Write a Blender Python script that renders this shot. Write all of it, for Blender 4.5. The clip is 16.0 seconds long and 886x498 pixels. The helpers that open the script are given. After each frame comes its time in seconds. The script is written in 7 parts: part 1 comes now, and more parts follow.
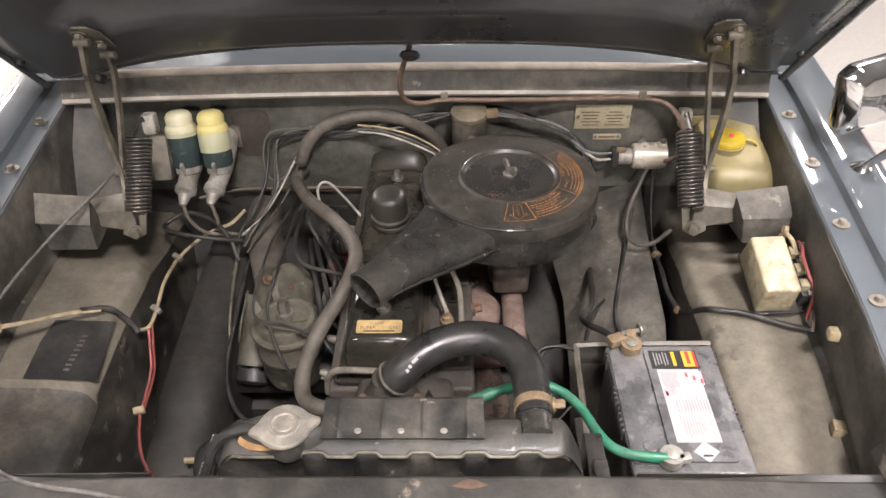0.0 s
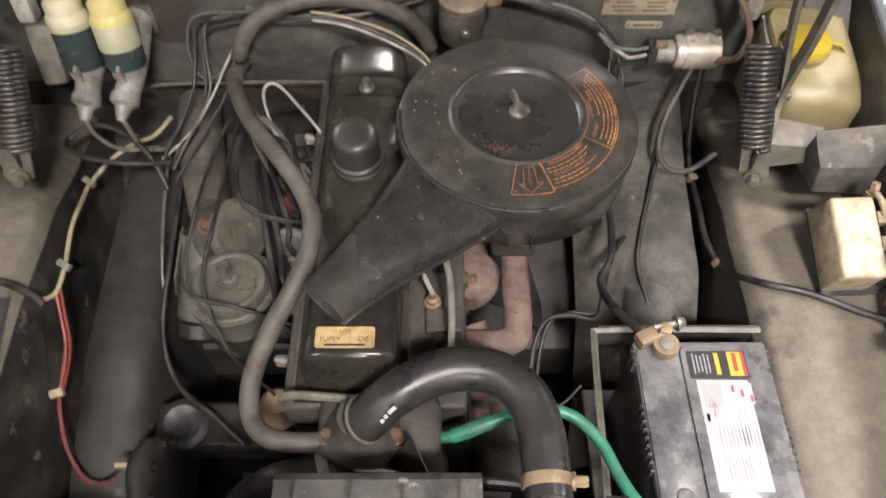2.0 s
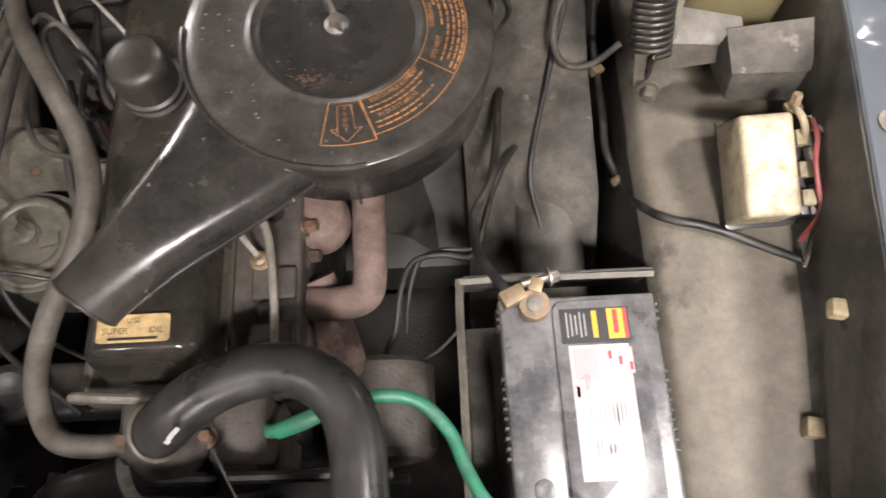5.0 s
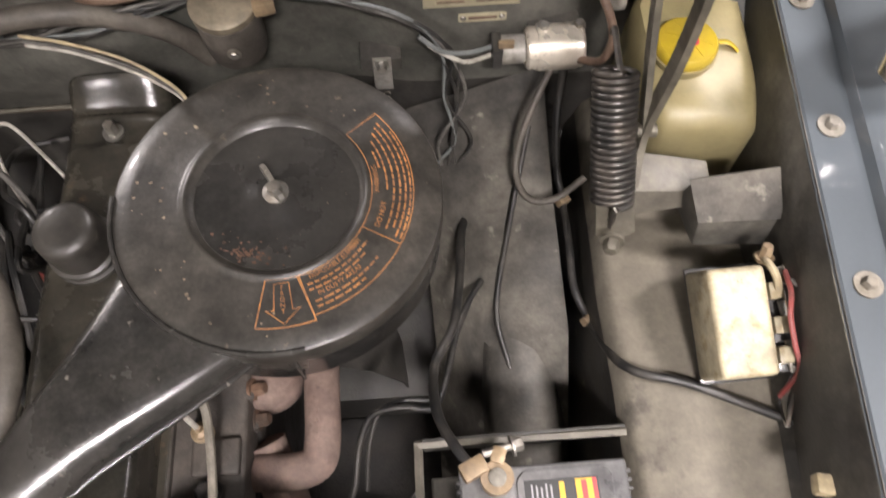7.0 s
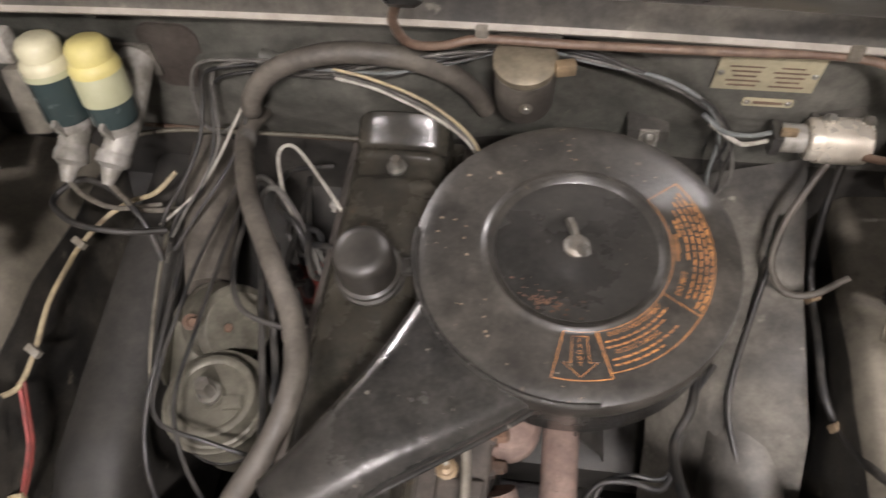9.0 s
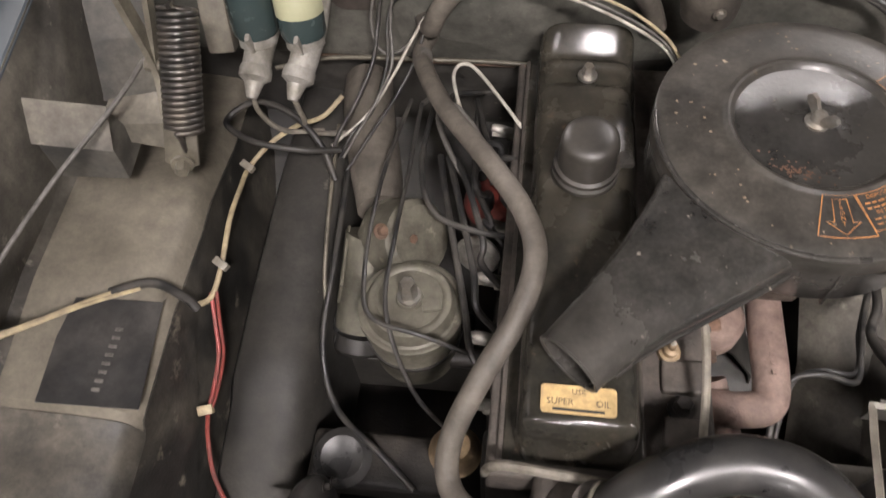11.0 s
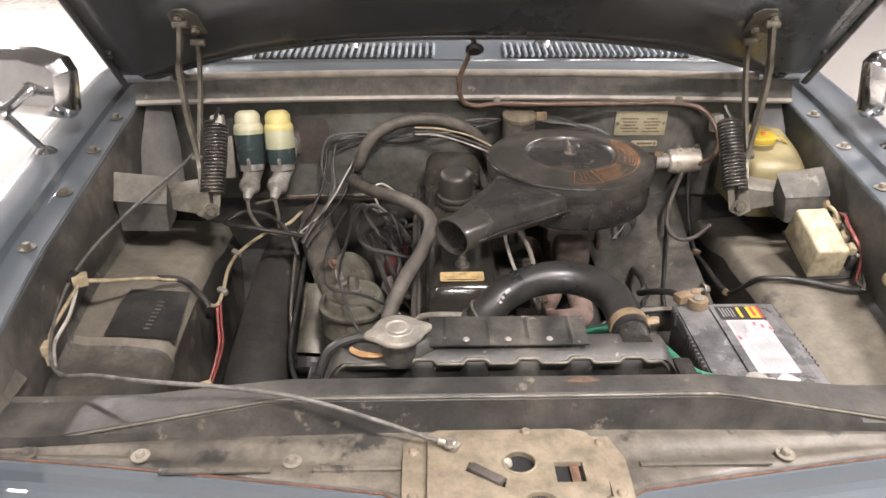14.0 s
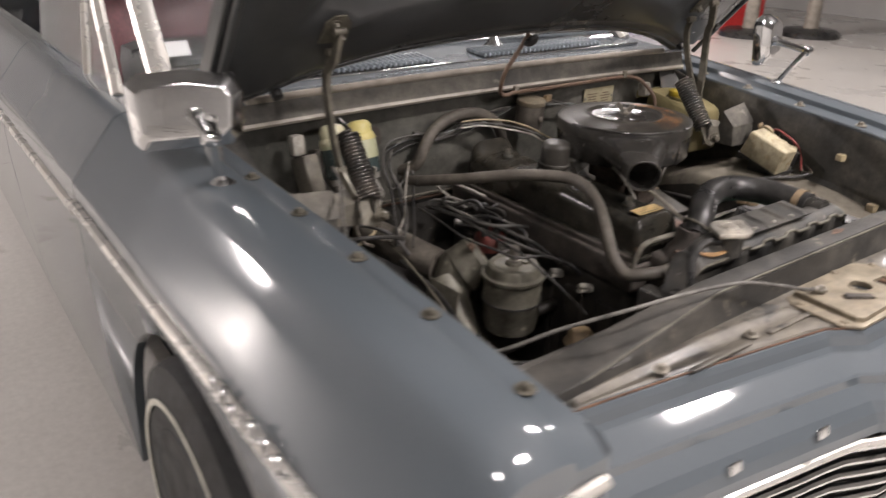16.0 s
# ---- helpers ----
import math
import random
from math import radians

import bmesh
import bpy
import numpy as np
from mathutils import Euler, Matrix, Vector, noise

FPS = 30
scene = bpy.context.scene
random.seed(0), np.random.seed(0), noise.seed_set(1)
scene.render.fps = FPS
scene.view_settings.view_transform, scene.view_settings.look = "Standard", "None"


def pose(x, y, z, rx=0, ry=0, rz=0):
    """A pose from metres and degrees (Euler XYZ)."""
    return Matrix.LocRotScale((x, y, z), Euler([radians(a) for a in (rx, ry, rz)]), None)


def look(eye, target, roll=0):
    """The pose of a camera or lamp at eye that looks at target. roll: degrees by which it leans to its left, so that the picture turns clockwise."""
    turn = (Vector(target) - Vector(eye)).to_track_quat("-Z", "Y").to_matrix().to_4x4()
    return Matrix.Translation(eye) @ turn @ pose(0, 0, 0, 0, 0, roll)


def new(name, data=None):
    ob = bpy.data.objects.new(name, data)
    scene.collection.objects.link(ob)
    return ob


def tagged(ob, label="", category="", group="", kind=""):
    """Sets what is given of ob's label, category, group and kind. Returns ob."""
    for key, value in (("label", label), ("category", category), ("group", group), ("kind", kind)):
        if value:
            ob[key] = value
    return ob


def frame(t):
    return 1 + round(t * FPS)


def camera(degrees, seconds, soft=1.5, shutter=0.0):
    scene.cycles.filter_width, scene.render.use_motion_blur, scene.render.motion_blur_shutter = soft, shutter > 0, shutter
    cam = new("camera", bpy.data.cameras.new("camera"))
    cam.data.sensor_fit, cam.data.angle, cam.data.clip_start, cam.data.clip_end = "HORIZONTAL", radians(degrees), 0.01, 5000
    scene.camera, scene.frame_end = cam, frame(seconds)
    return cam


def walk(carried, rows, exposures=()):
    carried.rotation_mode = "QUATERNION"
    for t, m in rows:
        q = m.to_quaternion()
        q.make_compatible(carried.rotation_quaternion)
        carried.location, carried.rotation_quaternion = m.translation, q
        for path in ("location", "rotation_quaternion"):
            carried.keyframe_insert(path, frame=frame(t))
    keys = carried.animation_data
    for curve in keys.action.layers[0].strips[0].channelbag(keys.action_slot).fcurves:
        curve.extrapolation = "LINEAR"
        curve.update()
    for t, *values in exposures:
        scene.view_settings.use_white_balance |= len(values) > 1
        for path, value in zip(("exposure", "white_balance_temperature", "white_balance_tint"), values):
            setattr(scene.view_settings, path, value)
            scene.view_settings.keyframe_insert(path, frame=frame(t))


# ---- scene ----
cam = camera(61.3, 16.0, shutter=0.5)
PATH = [
    (0, (0.026, 0.04, 1.584), (-0.012, 1.609, 0.344), -1.2),
    (0.5, (0.027, 0.114, 1.586), (-0.023, 1.628, 0.279), -1.2),
    (1, (0.019, 0.243, 1.593), (-0.017, 1.674, 0.196), -1.5),
    (1.5, (0.008, 0.351, 1.586), (0.002, 1.658, 0.072), -1.3),
    (2, (0.016, 0.427, 1.566), (0.029, 1.56, -0.082), 0.5),
    (2.5, (0.027, 0.514, 1.544), (0.034, 1.484, -0.205), 2.1),
    (3, (0.044, 0.568, 1.545), (0.023, 1.463, -0.244), 1.3),
    (3.5, (0.053, 0.583, 1.534), (0.009, 1.425, -0.279), -0.5),
    (4, (0.077, 0.589, 1.516), (0.032, 1.379, -0.321), -2.0),
    (4.2, (0.101, 0.597, 1.504), (0.068, 1.362, -0.344), -2.1),
    (6.3, (0.239, 0.683, 1.481), (0.348, 1.402, -0.382), 2.9),
    (6.5, (0.238, 0.703, 1.482), (0.34, 1.463, -0.365), 2.2),
    (7, (0.23, 0.726, 1.483), (0.293, 1.604, -0.313), -0.3),
    (7.5, (0.225, 0.736, 1.487), (0.236, 1.74, -0.243), -2.5),
    (8, (0.213, 0.735, 1.486), (0.184, 1.787, -0.215), -2.4),
    (8.5, (0.153, 0.728, 1.483), (0.017, 1.773, -0.216), -3.7),
    (9, (0.071, 0.711, 1.489), (-0.159, 1.735, -0.214), -6.0),
    (9.5, (-0.019, 0.691, 1.487), (-0.294, 1.707, -0.213), -8.0),
    (9.7, (-0.058, 0.677, 1.484), (-0.349, 1.697, -0.212), -8.9),
    (11.8, (-0.155, 0.443, 1.443), (-0.311, 1.548, -0.217), -2.5),
    (12, (-0.12, 0.399, 1.442), (-0.289, 1.558, -0.179), -2.4),
    (12.5, (-0.064, 0.284, 1.439), (-0.202, 1.651, -0.014), -1.7),
    (13, (-0.087, 0.141, 1.413), (-0.166, 1.69, 0.15), -1.2),
    (13.5, (-0.129, -0.02, 1.399), (-0.122, 1.65, 0.299), -0.5),
    (14, (-0.143, -0.147, 1.403), (-0.093, 1.607, 0.444), 0.3),
    (14.5, (-0.246, -0.207, 1.387), (-0.141, 1.574, 0.482), 1.7),
    (15, (-0.542, -0.212, 1.336), (-0.102, 1.553, 0.504), 0.7),
    (15.5, (-0.836, -0.154, 1.309), (0.024, 1.459, 0.498), 2.4),
    (16, (-1.136, 0.003, 1.312), (-0.061, 1.478, 0.496), 1.2),
]
walk(cam, [(t, look(eye, target, roll)) for t, eye, target, roll in PATH],
     [(0.0, 0.06), (1.0, 0.02), (4.2, 0.02), (6.3, -0.02), (8.0, 0.04), (9.6, 0.04), (11.8, 0.44), (12.5, 0.60), (13.2, 0.38), (14.0, 0.16), (15.0, -0.12), (15.5, -0.3), (16.0, -0.42)])

# ---- world and light ----
world = bpy.data.worlds.new("workshop_air")
scene.world = world
world.use_nodes = True
world.node_tree.nodes["Background"].inputs[0].default_value = (0.9, 0.93, 1.0, 1)
world.node_tree.nodes["Background"].inputs[1].default_value = 0.004

CEIL = 3.3
LAMPS = [(1.45, 0.5), (-1.7, -0.9), (0.45, -0.75), (1.7, 3.4), (-4.2, 5.2), (0.0, -4.6), (5.2, 1.4), (5.6, 5.6)]
LAMP_POWER = [100, 35, 145, 90, 440, 260, 120, 150]


# ---- materials ----
def material(name, color, rough=0.6, metal=0.0, second=None, amount=0.5, scale=8.0, fine=0.12, bump=0.15,
             coat=0.0, spread=0.12, third=None, third_amount=0.35, third_scale=3.0, transmission=0.0, grime=0.3, sheen_scale=220.0):
    """Base colour with a fine grain, a patchy second colour (dust, wear) and an optional third one (rust, stains)."""
    m = bpy.data.materials.new(name)
    m.use_nodes = True
    nt = m.node_tree
    n, l = nt.nodes, nt.links
    bs = n["Principled BSDF"]
    tc = n.new("ShaderNodeTexCoord")
    grain = n.new("ShaderNodeTexNoise")
    grain.inputs["Scale"].default_value = sheen_scale
    grain.inputs["Detail"].default_value = 4
    l.new(tc.outputs["Object"], grain.inputs["Vector"])

    def mix(fac, a, b):
        x = n.new("ShaderNodeMix")
        x.data_type = "RGBA"
        if isinstance(fac, float):
            x.inputs[0].default_value = fac
        else:
            l.new(fac, x.inputs[0])
        for k, v in ((6, a), (7, b)):
            if isinstance(v, tuple):
                x.inputs[k].default_value = (*v, 1)
            else:
                l.new(v, x.inputs[k])
        return x.outputs[2]

    def patch(sc, amt, width, seed):
        t = n.new("ShaderNodeTexNoise")
        t.noise_dimensions = "4D"
        t.inputs["W"].default_value = seed
        t.inputs["Scale"].default_value = sc
        t.inputs["Detail"].default_value = 7
        t.inputs["Roughness"].default_value = 0.62
        l.new(tc.outputs["Object"], t.inputs["Vector"])
        r = n.new("ShaderNodeMapRange")
        r.inputs[1].default_value = 0.5 + (0.5 - amt) * 0.5 - width
        r.inputs[2].default_value = 0.5 + (0.5 - amt) * 0.5 + width
        l.new(t.outputs["Fac"], r.inputs[0])
        return r.outputs[0]

    col = color
    masks = []
    if second:
        f = patch(scale, amount, spread, len(name) * 1.7)
        masks.append(f)
        col = mix(f, col, second)
    if third:
        f = patch(third_scale, third_amount, 0.03, len(name) * 0.9 + 4)
        masks.append(f)
        col = mix(f, col, third)
    lo, hi = tuple(c * (1 - fine) for c in color), tuple(min(1, c * (1 + fine)) for c in color)
    if col is color:
        col = mix(grain.outputs["Fac"], lo, hi)
    else:
        g = mix(grain.outputs["Fac"], (1 - fine,) * 3, (1 + fine,) * 3)
        mm = n.new("ShaderNodeMix")
        mm.data_type, mm.blend_type = "RGBA", "MULTIPLY"
        mm.inputs[0].default_value = 1
        l.new(col, mm.inputs[6]), l.new(g, mm.inputs[7])
        col = mm.outputs[2]
    if grime:
        gn = n.new("ShaderNodeTexNoise")
        gn.inputs["Scale"].default_value = 38.0
        gn.inputs["Detail"].default_value = 10
        gn.inputs["Roughness"].default_value = 0.72
        l.new(tc.outputs["Object"], gn.inputs["Vector"])
        gr = n.new("ShaderNodeMapRange")
        gr.inputs[1].default_value, gr.inputs[2].default_value = 0.36, 0.64
        l.new(gn.outputs["Fac"], gr.inputs[0])
        lay = n.new("ShaderNodeMix")
        lay.data_type, lay.blend_type = "RGBA", "MULTIPLY"
        lay.inputs[0].default_value = 1
        l.new(col, lay.inputs[6]), l.new(mix(gr.outputs[0], (1 - grime,) * 3, (1 + grime * 0.9,) * 3), lay.inputs[7])
        col = lay.outputs[2]
    l.new(col, bs.inputs["Base Color"])
    rr = n.new("ShaderNodeMapRange")
    rr.inputs[3].default_value, rr.inputs[4].default_value = max(0.03, rough - 0.12), min(1, rough + 0.15)
    l.new(masks[0] if masks else grain.outputs["Fac"], rr.inputs[0])
    l.new(rr.outputs[0], bs.inputs["Roughness"])
    bs.inputs["Metallic"].default_value = metal
    bs.inputs["Coat Weight"].default_value = coat
    bs.inputs["Coat Roughness"].default_value = 0.06
    bs.inputs["Transmission Weight"].default_value = transmission
    if bump:
        b = n.new("ShaderNodeBump")
        b.inputs["Strength"].default_value = bump
        b.inputs["Distance"].default_value = 0.002
        l.new(grain.outputs["Fac"], b.inputs["Height"])
        l.new(b.outputs[0], bs.inputs["Normal"])
    return m


def glowing(name, color, strength):
    m = bpy.data.materials.new(name)
    m.use_nodes = True
    bs = m.node_tree.nodes["Principled BSDF"]
    bs.inputs["Base Color"].default_value = (*color, 1)
    bs.inputs["Emission Color"].default_value = (*color, 1)
    bs.inputs["Emission Strength"].default_value = strength
    return m


DUST = (0.20, 0.18, 0.145)
RUST = (0.20, 0.085, 0.035)
M = {}
M["blue"] = material("blue_paint", (0.084, 0.099, 0.112), 0.5, 0.0, (0.097, 0.112, 0.125), 0.45, 2.5, 0.04, 0.02, 1.0, 0.2, grime=0.0)
M["blue"].node_tree.nodes["Principled BSDF"].inputs["Coat IOR"].default_value = 1.9
M["blue"].node_tree.nodes["Principled BSDF"].inputs["Specular IOR Level"].default_value = 0.12
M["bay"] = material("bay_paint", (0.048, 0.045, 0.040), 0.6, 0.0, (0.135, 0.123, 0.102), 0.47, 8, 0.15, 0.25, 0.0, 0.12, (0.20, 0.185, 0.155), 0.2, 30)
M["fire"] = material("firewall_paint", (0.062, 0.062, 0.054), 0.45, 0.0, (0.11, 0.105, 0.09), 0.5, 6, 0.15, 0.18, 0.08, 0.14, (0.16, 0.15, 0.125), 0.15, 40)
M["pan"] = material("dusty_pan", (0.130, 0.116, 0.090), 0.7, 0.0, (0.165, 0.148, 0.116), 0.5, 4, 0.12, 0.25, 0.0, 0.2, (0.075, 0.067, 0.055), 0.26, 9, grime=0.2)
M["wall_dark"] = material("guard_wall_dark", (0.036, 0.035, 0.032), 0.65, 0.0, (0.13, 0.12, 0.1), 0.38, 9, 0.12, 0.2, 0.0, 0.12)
M["black"] = material("black_enamel", (0.019, 0.019, 0.019), 0.25, 0.0, (0.066, 0.061, 0.053), 0.46, 9, 0.3, 0.14, 0.28, 0.26, (0.22, 0.20, 0.17), 0.16, 110)
M["black_clean"] = material("black_satin", (0.022, 0.022, 0.022), 0.4, 0.0, (0.045, 0.042, 0.038), 0.45, 12, 0.15, 0.12, 0.1, 0.15)
M["rocker"] = material("rocker_paint", (0.020, 0.0195, 0.0170), 0.24, 0.0, (0.058, 0.051, 0.038), 0.46, 9, 0.2, 0.14, 0.10, 0.18, (0.14, 0.10, 0.065), 0.16, 24, grime=0.3)
M["cap_black"] = material("grimy_cap_black", (0.022, 0.0205, 0.0185), 0.42, 0.0, (0.05, 0.045, 0.037), 0.45, 20, 0.2, 0.12, 0.0, 0.15, (0.10, 0.09, 0.07), 0.15, 60)
# Oily iron, taken nearly black so its colour also carries the cavity shade.
M["block"] = material("oily_iron", (0.010, 0.0095, 0.009), 0.5, 0.0, (0.032, 0.027, 0.022), 0.45, 14, 0.2, 0.5)
M["head"] = material("dusty_iron", (0.050, 0.044, 0.039), 0.7, 0.1, (0.10, 0.085, 0.072), 0.45, 18, 0.2, 0.6, 0.0, 0.14, RUST, 0.10, 14)
M["mani"] = material("heat_worn_iron", (0.175, 0.118, 0.098), 0.8, 0.1, (0.25, 0.185, 0.155), 0.5, 22, 0.15, 0.5, 0.0, 0.15, (0.10, 0.07, 0.058), 0.35, 16)
M["carb"] = material("stained_alloy", (0.14, 0.115, 0.095), 0.6, 0.3, (0.07, 0.055, 0.045), 0.5, 24, 0.12, 0.3)
# Grimy black wheelhouse front; doubles as the shaded tone of the wheelhouse sides.
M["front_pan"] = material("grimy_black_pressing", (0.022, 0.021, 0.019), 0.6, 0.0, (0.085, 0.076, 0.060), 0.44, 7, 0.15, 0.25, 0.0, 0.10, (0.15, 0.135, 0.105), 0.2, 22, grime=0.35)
# Dusty paint darkened to hold shade: left rail, lower bulkhead and tunnel.
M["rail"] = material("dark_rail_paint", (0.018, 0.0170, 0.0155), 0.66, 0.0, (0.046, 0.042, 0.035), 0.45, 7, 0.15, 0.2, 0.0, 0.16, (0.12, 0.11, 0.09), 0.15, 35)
M["rust_spot"] = material("surface_rust", (0.075, 0.045, 0.028), 0.7, 0.0, (0.15, 0.075, 0.04), 0.5, 60, 0.2, 0.3)
M["rubber"] = material("rubber", (0.020, 0.020, 0.020), 0.38, 0.0, (0.042, 0.040, 0.037), 0.4, 16, 0.1, 0.1)
M["hose_grey"] = material("weathered_rubber", (0.068, 0.060, 0.051), 0.6, 0.0, (0.125, 0.110, 0.090), 0.5, 12, 0.12, 0.3)
M["wire_black"] = material("black_wire", (0.016, 0.016, 0.016), 0.5, 0.0, (0.055, 0.05, 0.043), 0.42, 30, 0.1, 0.1)
M["wire_tan"] = material("tan_wire", (0.40, 0.33, 0.2), 0.6, 0.0, (0.24, 0.2, 0.14), 0.45, 40, 0.1, 0.1)
M["wire_grey"] = material("grey_wire", (0.125, 0.118, 0.106), 0.6, 0.0, (0.06, 0.056, 0.05), 0.45, 40, 0.1, 0.1)
M["wire_white"] = material("white_wire", (0.42, 0.40, 0.35), 0.5, 0.0, (0.22, 0.2, 0.165), 0.4, 40, 0.1, 0.1)
M["wire_red"] = material("red_wire", (0.34, 0.075, 0.07), 0.5, 0.0, (0.2, 0.08, 0.07), 0.45, 40, 0.1, 0.1)
M["wire_green"] = material("green_lead", (0.025, 0.19, 0.105), 0.45, 0.0, (0.05, 0.15, 0.10), 0.45, 30, 0.1, 0.05)
M["wire_teal"] = material("pale_teal_wire", (0.15, 0.16, 0.155), 0.5)
M["brown"] = material("brown_pipe", (0.14, 0.09, 0.065), 0.5, 0.0, (0.20, 0.14, 0.10), 0.45, 20, 0.1, 0.1)
M["zinc"] = material("dull_zinc", (0.36, 0.35, 0.32), 0.45, 0.8, (0.26, 0.23, 0.19), 0.45, 30, 0.1, 0.15)
M["zinc_dusty"] = material("dusty_zinc", (0.27, 0.25, 0.215), 0.6, 0.3, (0.18, 0.16, 0.125), 0.5, 25, 0.12, 0.2)
M["alloy"] = material("grey_alloy", (0.34, 0.325, 0.295), 0.5, 0.25, (0.20, 0.185, 0.155), 0.45, 30, 0.1, 0.25)
M["chrome"] = material("chrome", (0.78, 0.78, 0.78), 0.12, 1.0, (0.6, 0.6, 0.6), 0.4, 10, 0.03, 0.0, grime=0.0)
M["cap_metal"] = material("cap_metal", (0.38, 0.36, 0.32), 0.42, 0.6, (0.36, 0.33, 0.28), 0.5, 35, 0.08, 0.15)
M["brass"] = material("stained_brass", (0.30, 0.22, 0.13), 0.5, 0.3, (0.24, 0.18, 0.12), 0.5, 40, 0.1, 0.2)
M["rusty"] = material("rusted_steel", (0.15, 0.09, 0.06), 0.75, 0.2, (0.09, 0.065, 0.05), 0.5, 25, 0.2, 0.5)
M["spring"] = material("spring_steel", (0.075, 0.072, 0.068), 0.42, 0.7, (0.14, 0.12, 0.1), 0.4, 30, 0.1, 0.15)
M["bat"] = material("battery_plastic", (0.026, 0.026, 0.028), 0.42, 0.0, (0.17, 0.165, 0.155), 0.34, 9, 0.1, 0.08, 0.0, 0.2)
M["bat_lid"] = material("battery_lid", (0.075, 0.075, 0.078), 0.30, 0.0, (0.19, 0.188, 0.186), 0.45, 10, 0.15, 0.12, 0.0, 0.14)
M["lab_white"] = material("label_paper", (0.42, 0.415, 0.415), 0.42, 0.0, (0.38, 0.375, 0.36), 0.3, 30, 0.03, 0.0, grime=0.0)
M["lab_black"] = material("label_black", (0.03, 0.03, 0.03), 0.4, grime=0.0)
M["lab_red"] = material("label_red", (0.55, 0.05, 0.05), 0.4, grime=0.0)
M["lab_pink"] = material("label_pink", (0.70, 0.36, 0.38), 0.4, grime=0.0)
M["lab_yellow"] = material("label_yellow", (0.58, 0.36, 0.04), 0.4, grime=0.0)
M["lab_grey"] = material("label_grey", (0.31, 0.31, 0.315), 0.4, grime=0.0)
M["orange"] = material("orange_print", (0.52, 0.235, 0.075), 0.5, 0.0, (0.24, 0.12, 0.06), 0.42, 90, 0.1, 0.0)
M["sticker"] = material("aged_gold_sticker", (0.50, 0.36, 0.17), 0.5, 0.0, (0.28, 0.2, 0.1), 0.4, 60, 0.1, 0.1)
M["cream"] = material("cream_cover", (0.37, 0.325, 0.22), 0.55, 0.0, (0.30, 0.245, 0.145), 0.36, 55, 0.06, 0.1, 0.0, 0.05, (0.17, 0.115, 0.05), 0.12, 70)
M["tank"] = material("aged_poly", (0.22, 0.185, 0.090), 0.42, 0.0, (0.27, 0.23, 0.12), 0.5, 5, 0.04, 0.05, 0.0, 0.2, (0.23, 0.17, 0.07), 0.25, 7, grime=0.12)
M["tank_cap"] = material("yellow_cap", (0.46, 0.335, 0.025), 0.45, 0.0, (0.39, 0.29, 0.035), 0.4, 20, 0.04, 0.03, grime=0.08)
M["cap_pale"] = material("pale_yellow_cap", (0.54, 0.51, 0.35), 0.45, 0.0, (0.46, 0.43, 0.29), 0.4, 25, 0.04, 0.05, grime=0.08)
M["cap_warm"] = material("warm_yellow_cap", (0.56, 0.49, 0.19), 0.45, 0.0, (0.47, 0.41, 0.16), 0.4, 25, 0.04, 0.05, grime=0.08)
M["bottle_clear"] = material("milky_bottle", (0.40, 0.40, 0.26), 0.4, 0.0, (0.33, 0.33, 0.21), 0.4, 18, 0.04, 0.03, grime=0.0)
M["fluid"] = material("dark_teal_fluid", (0.034, 0.050, 0.050), 0.25, 0.0, (0.045, 0.062, 0.060), 0.4, 12, 0.04, 0.0, grime=0.0)
M["red_cap"] = material("dirty_red_cap", (0.24, 0.05, 0.04), 0.45, 0.0, (0.12, 0.045, 0.038), 0.5, 20)
M["red_dot"] = material("red_plastic", (0.6, 0.05, 0.08), 0.4, grime=0.0)
M["plate"] = material("stamped_plate", (0.56, 0.51, 0.35), 0.4, 0.4, (0.42, 0.38, 0.26), 0.4, 30, 0.06, 0.1, grime=0.1)
M["seal"] = material("perished_seal", (0.33, 0.29, 0.24), 0.75, 0.0, (0.22, 0.2, 0.17), 0.4, 16, 0.1, 0.3, grime=0.1)
# Louvre slats in a raised blue, with the overhead light painted in.
M["slat"] = material("slat_paint", (0.30, 0.34, 0.37), 0.35, 0.2, (0.24, 0.27, 0.29), 0.4, 20, 0.05, 0.03)
M["gusset"] = material("worn_gusset_paint", (0.12, 0.11, 0.090), 0.6, 0.0, (0.19, 0.172, 0.136), 0.4, 12, 0.1, 0.2)
M["can"] = material("pale_can_metal", (0.62, 0.57, 0.48), 0.36, 0.45, (0.5, 0.45, 0.37), 0.4, 30, 0.06, 0.08, grime=0.1)
M["tank_black"] = material("scuffed_tank_black", (0.022, 0.022, 0.021), 0.56, 0.0, (0.085, 0.078, 0.066), 0.42, 10, 0.25, 0.2, 0.05, 0.1, (0.22, 0.20, 0.17), 0.2, 60)
M["chip"] = material("dust_chip", (0.30, 0.25, 0.18), 0.75, 0.0, (0.2, 0.15, 0.1), 0.5, 60, 0.1, 0.1)
M["rust_fleck"] = material("rust_fleck", (0.13, 0.065, 0.035), 0.8, 0.0, (0.08, 0.045, 0.03), 0.5, 60, 0.1, 0.1)
M["dish_black"] = material("dish_black", (0.021, 0.0205, 0.0200), 0.28, 0.0, (0.046, 0.043, 0.037), 0.46, 11, 0.3, 0.12, 0.2, 0.32, grime=0.25)
M["lid_black"] = material("dusty_lid_black", (0.026, 0.0250, 0.0232), 0.36, 0.0, (0.062, 0.056, 0.046), 0.50, 11, 0.35, 0.16, 0.10, 0.26, (0.15, 0.125, 0.09), 0.15, 70, grime=0.42)
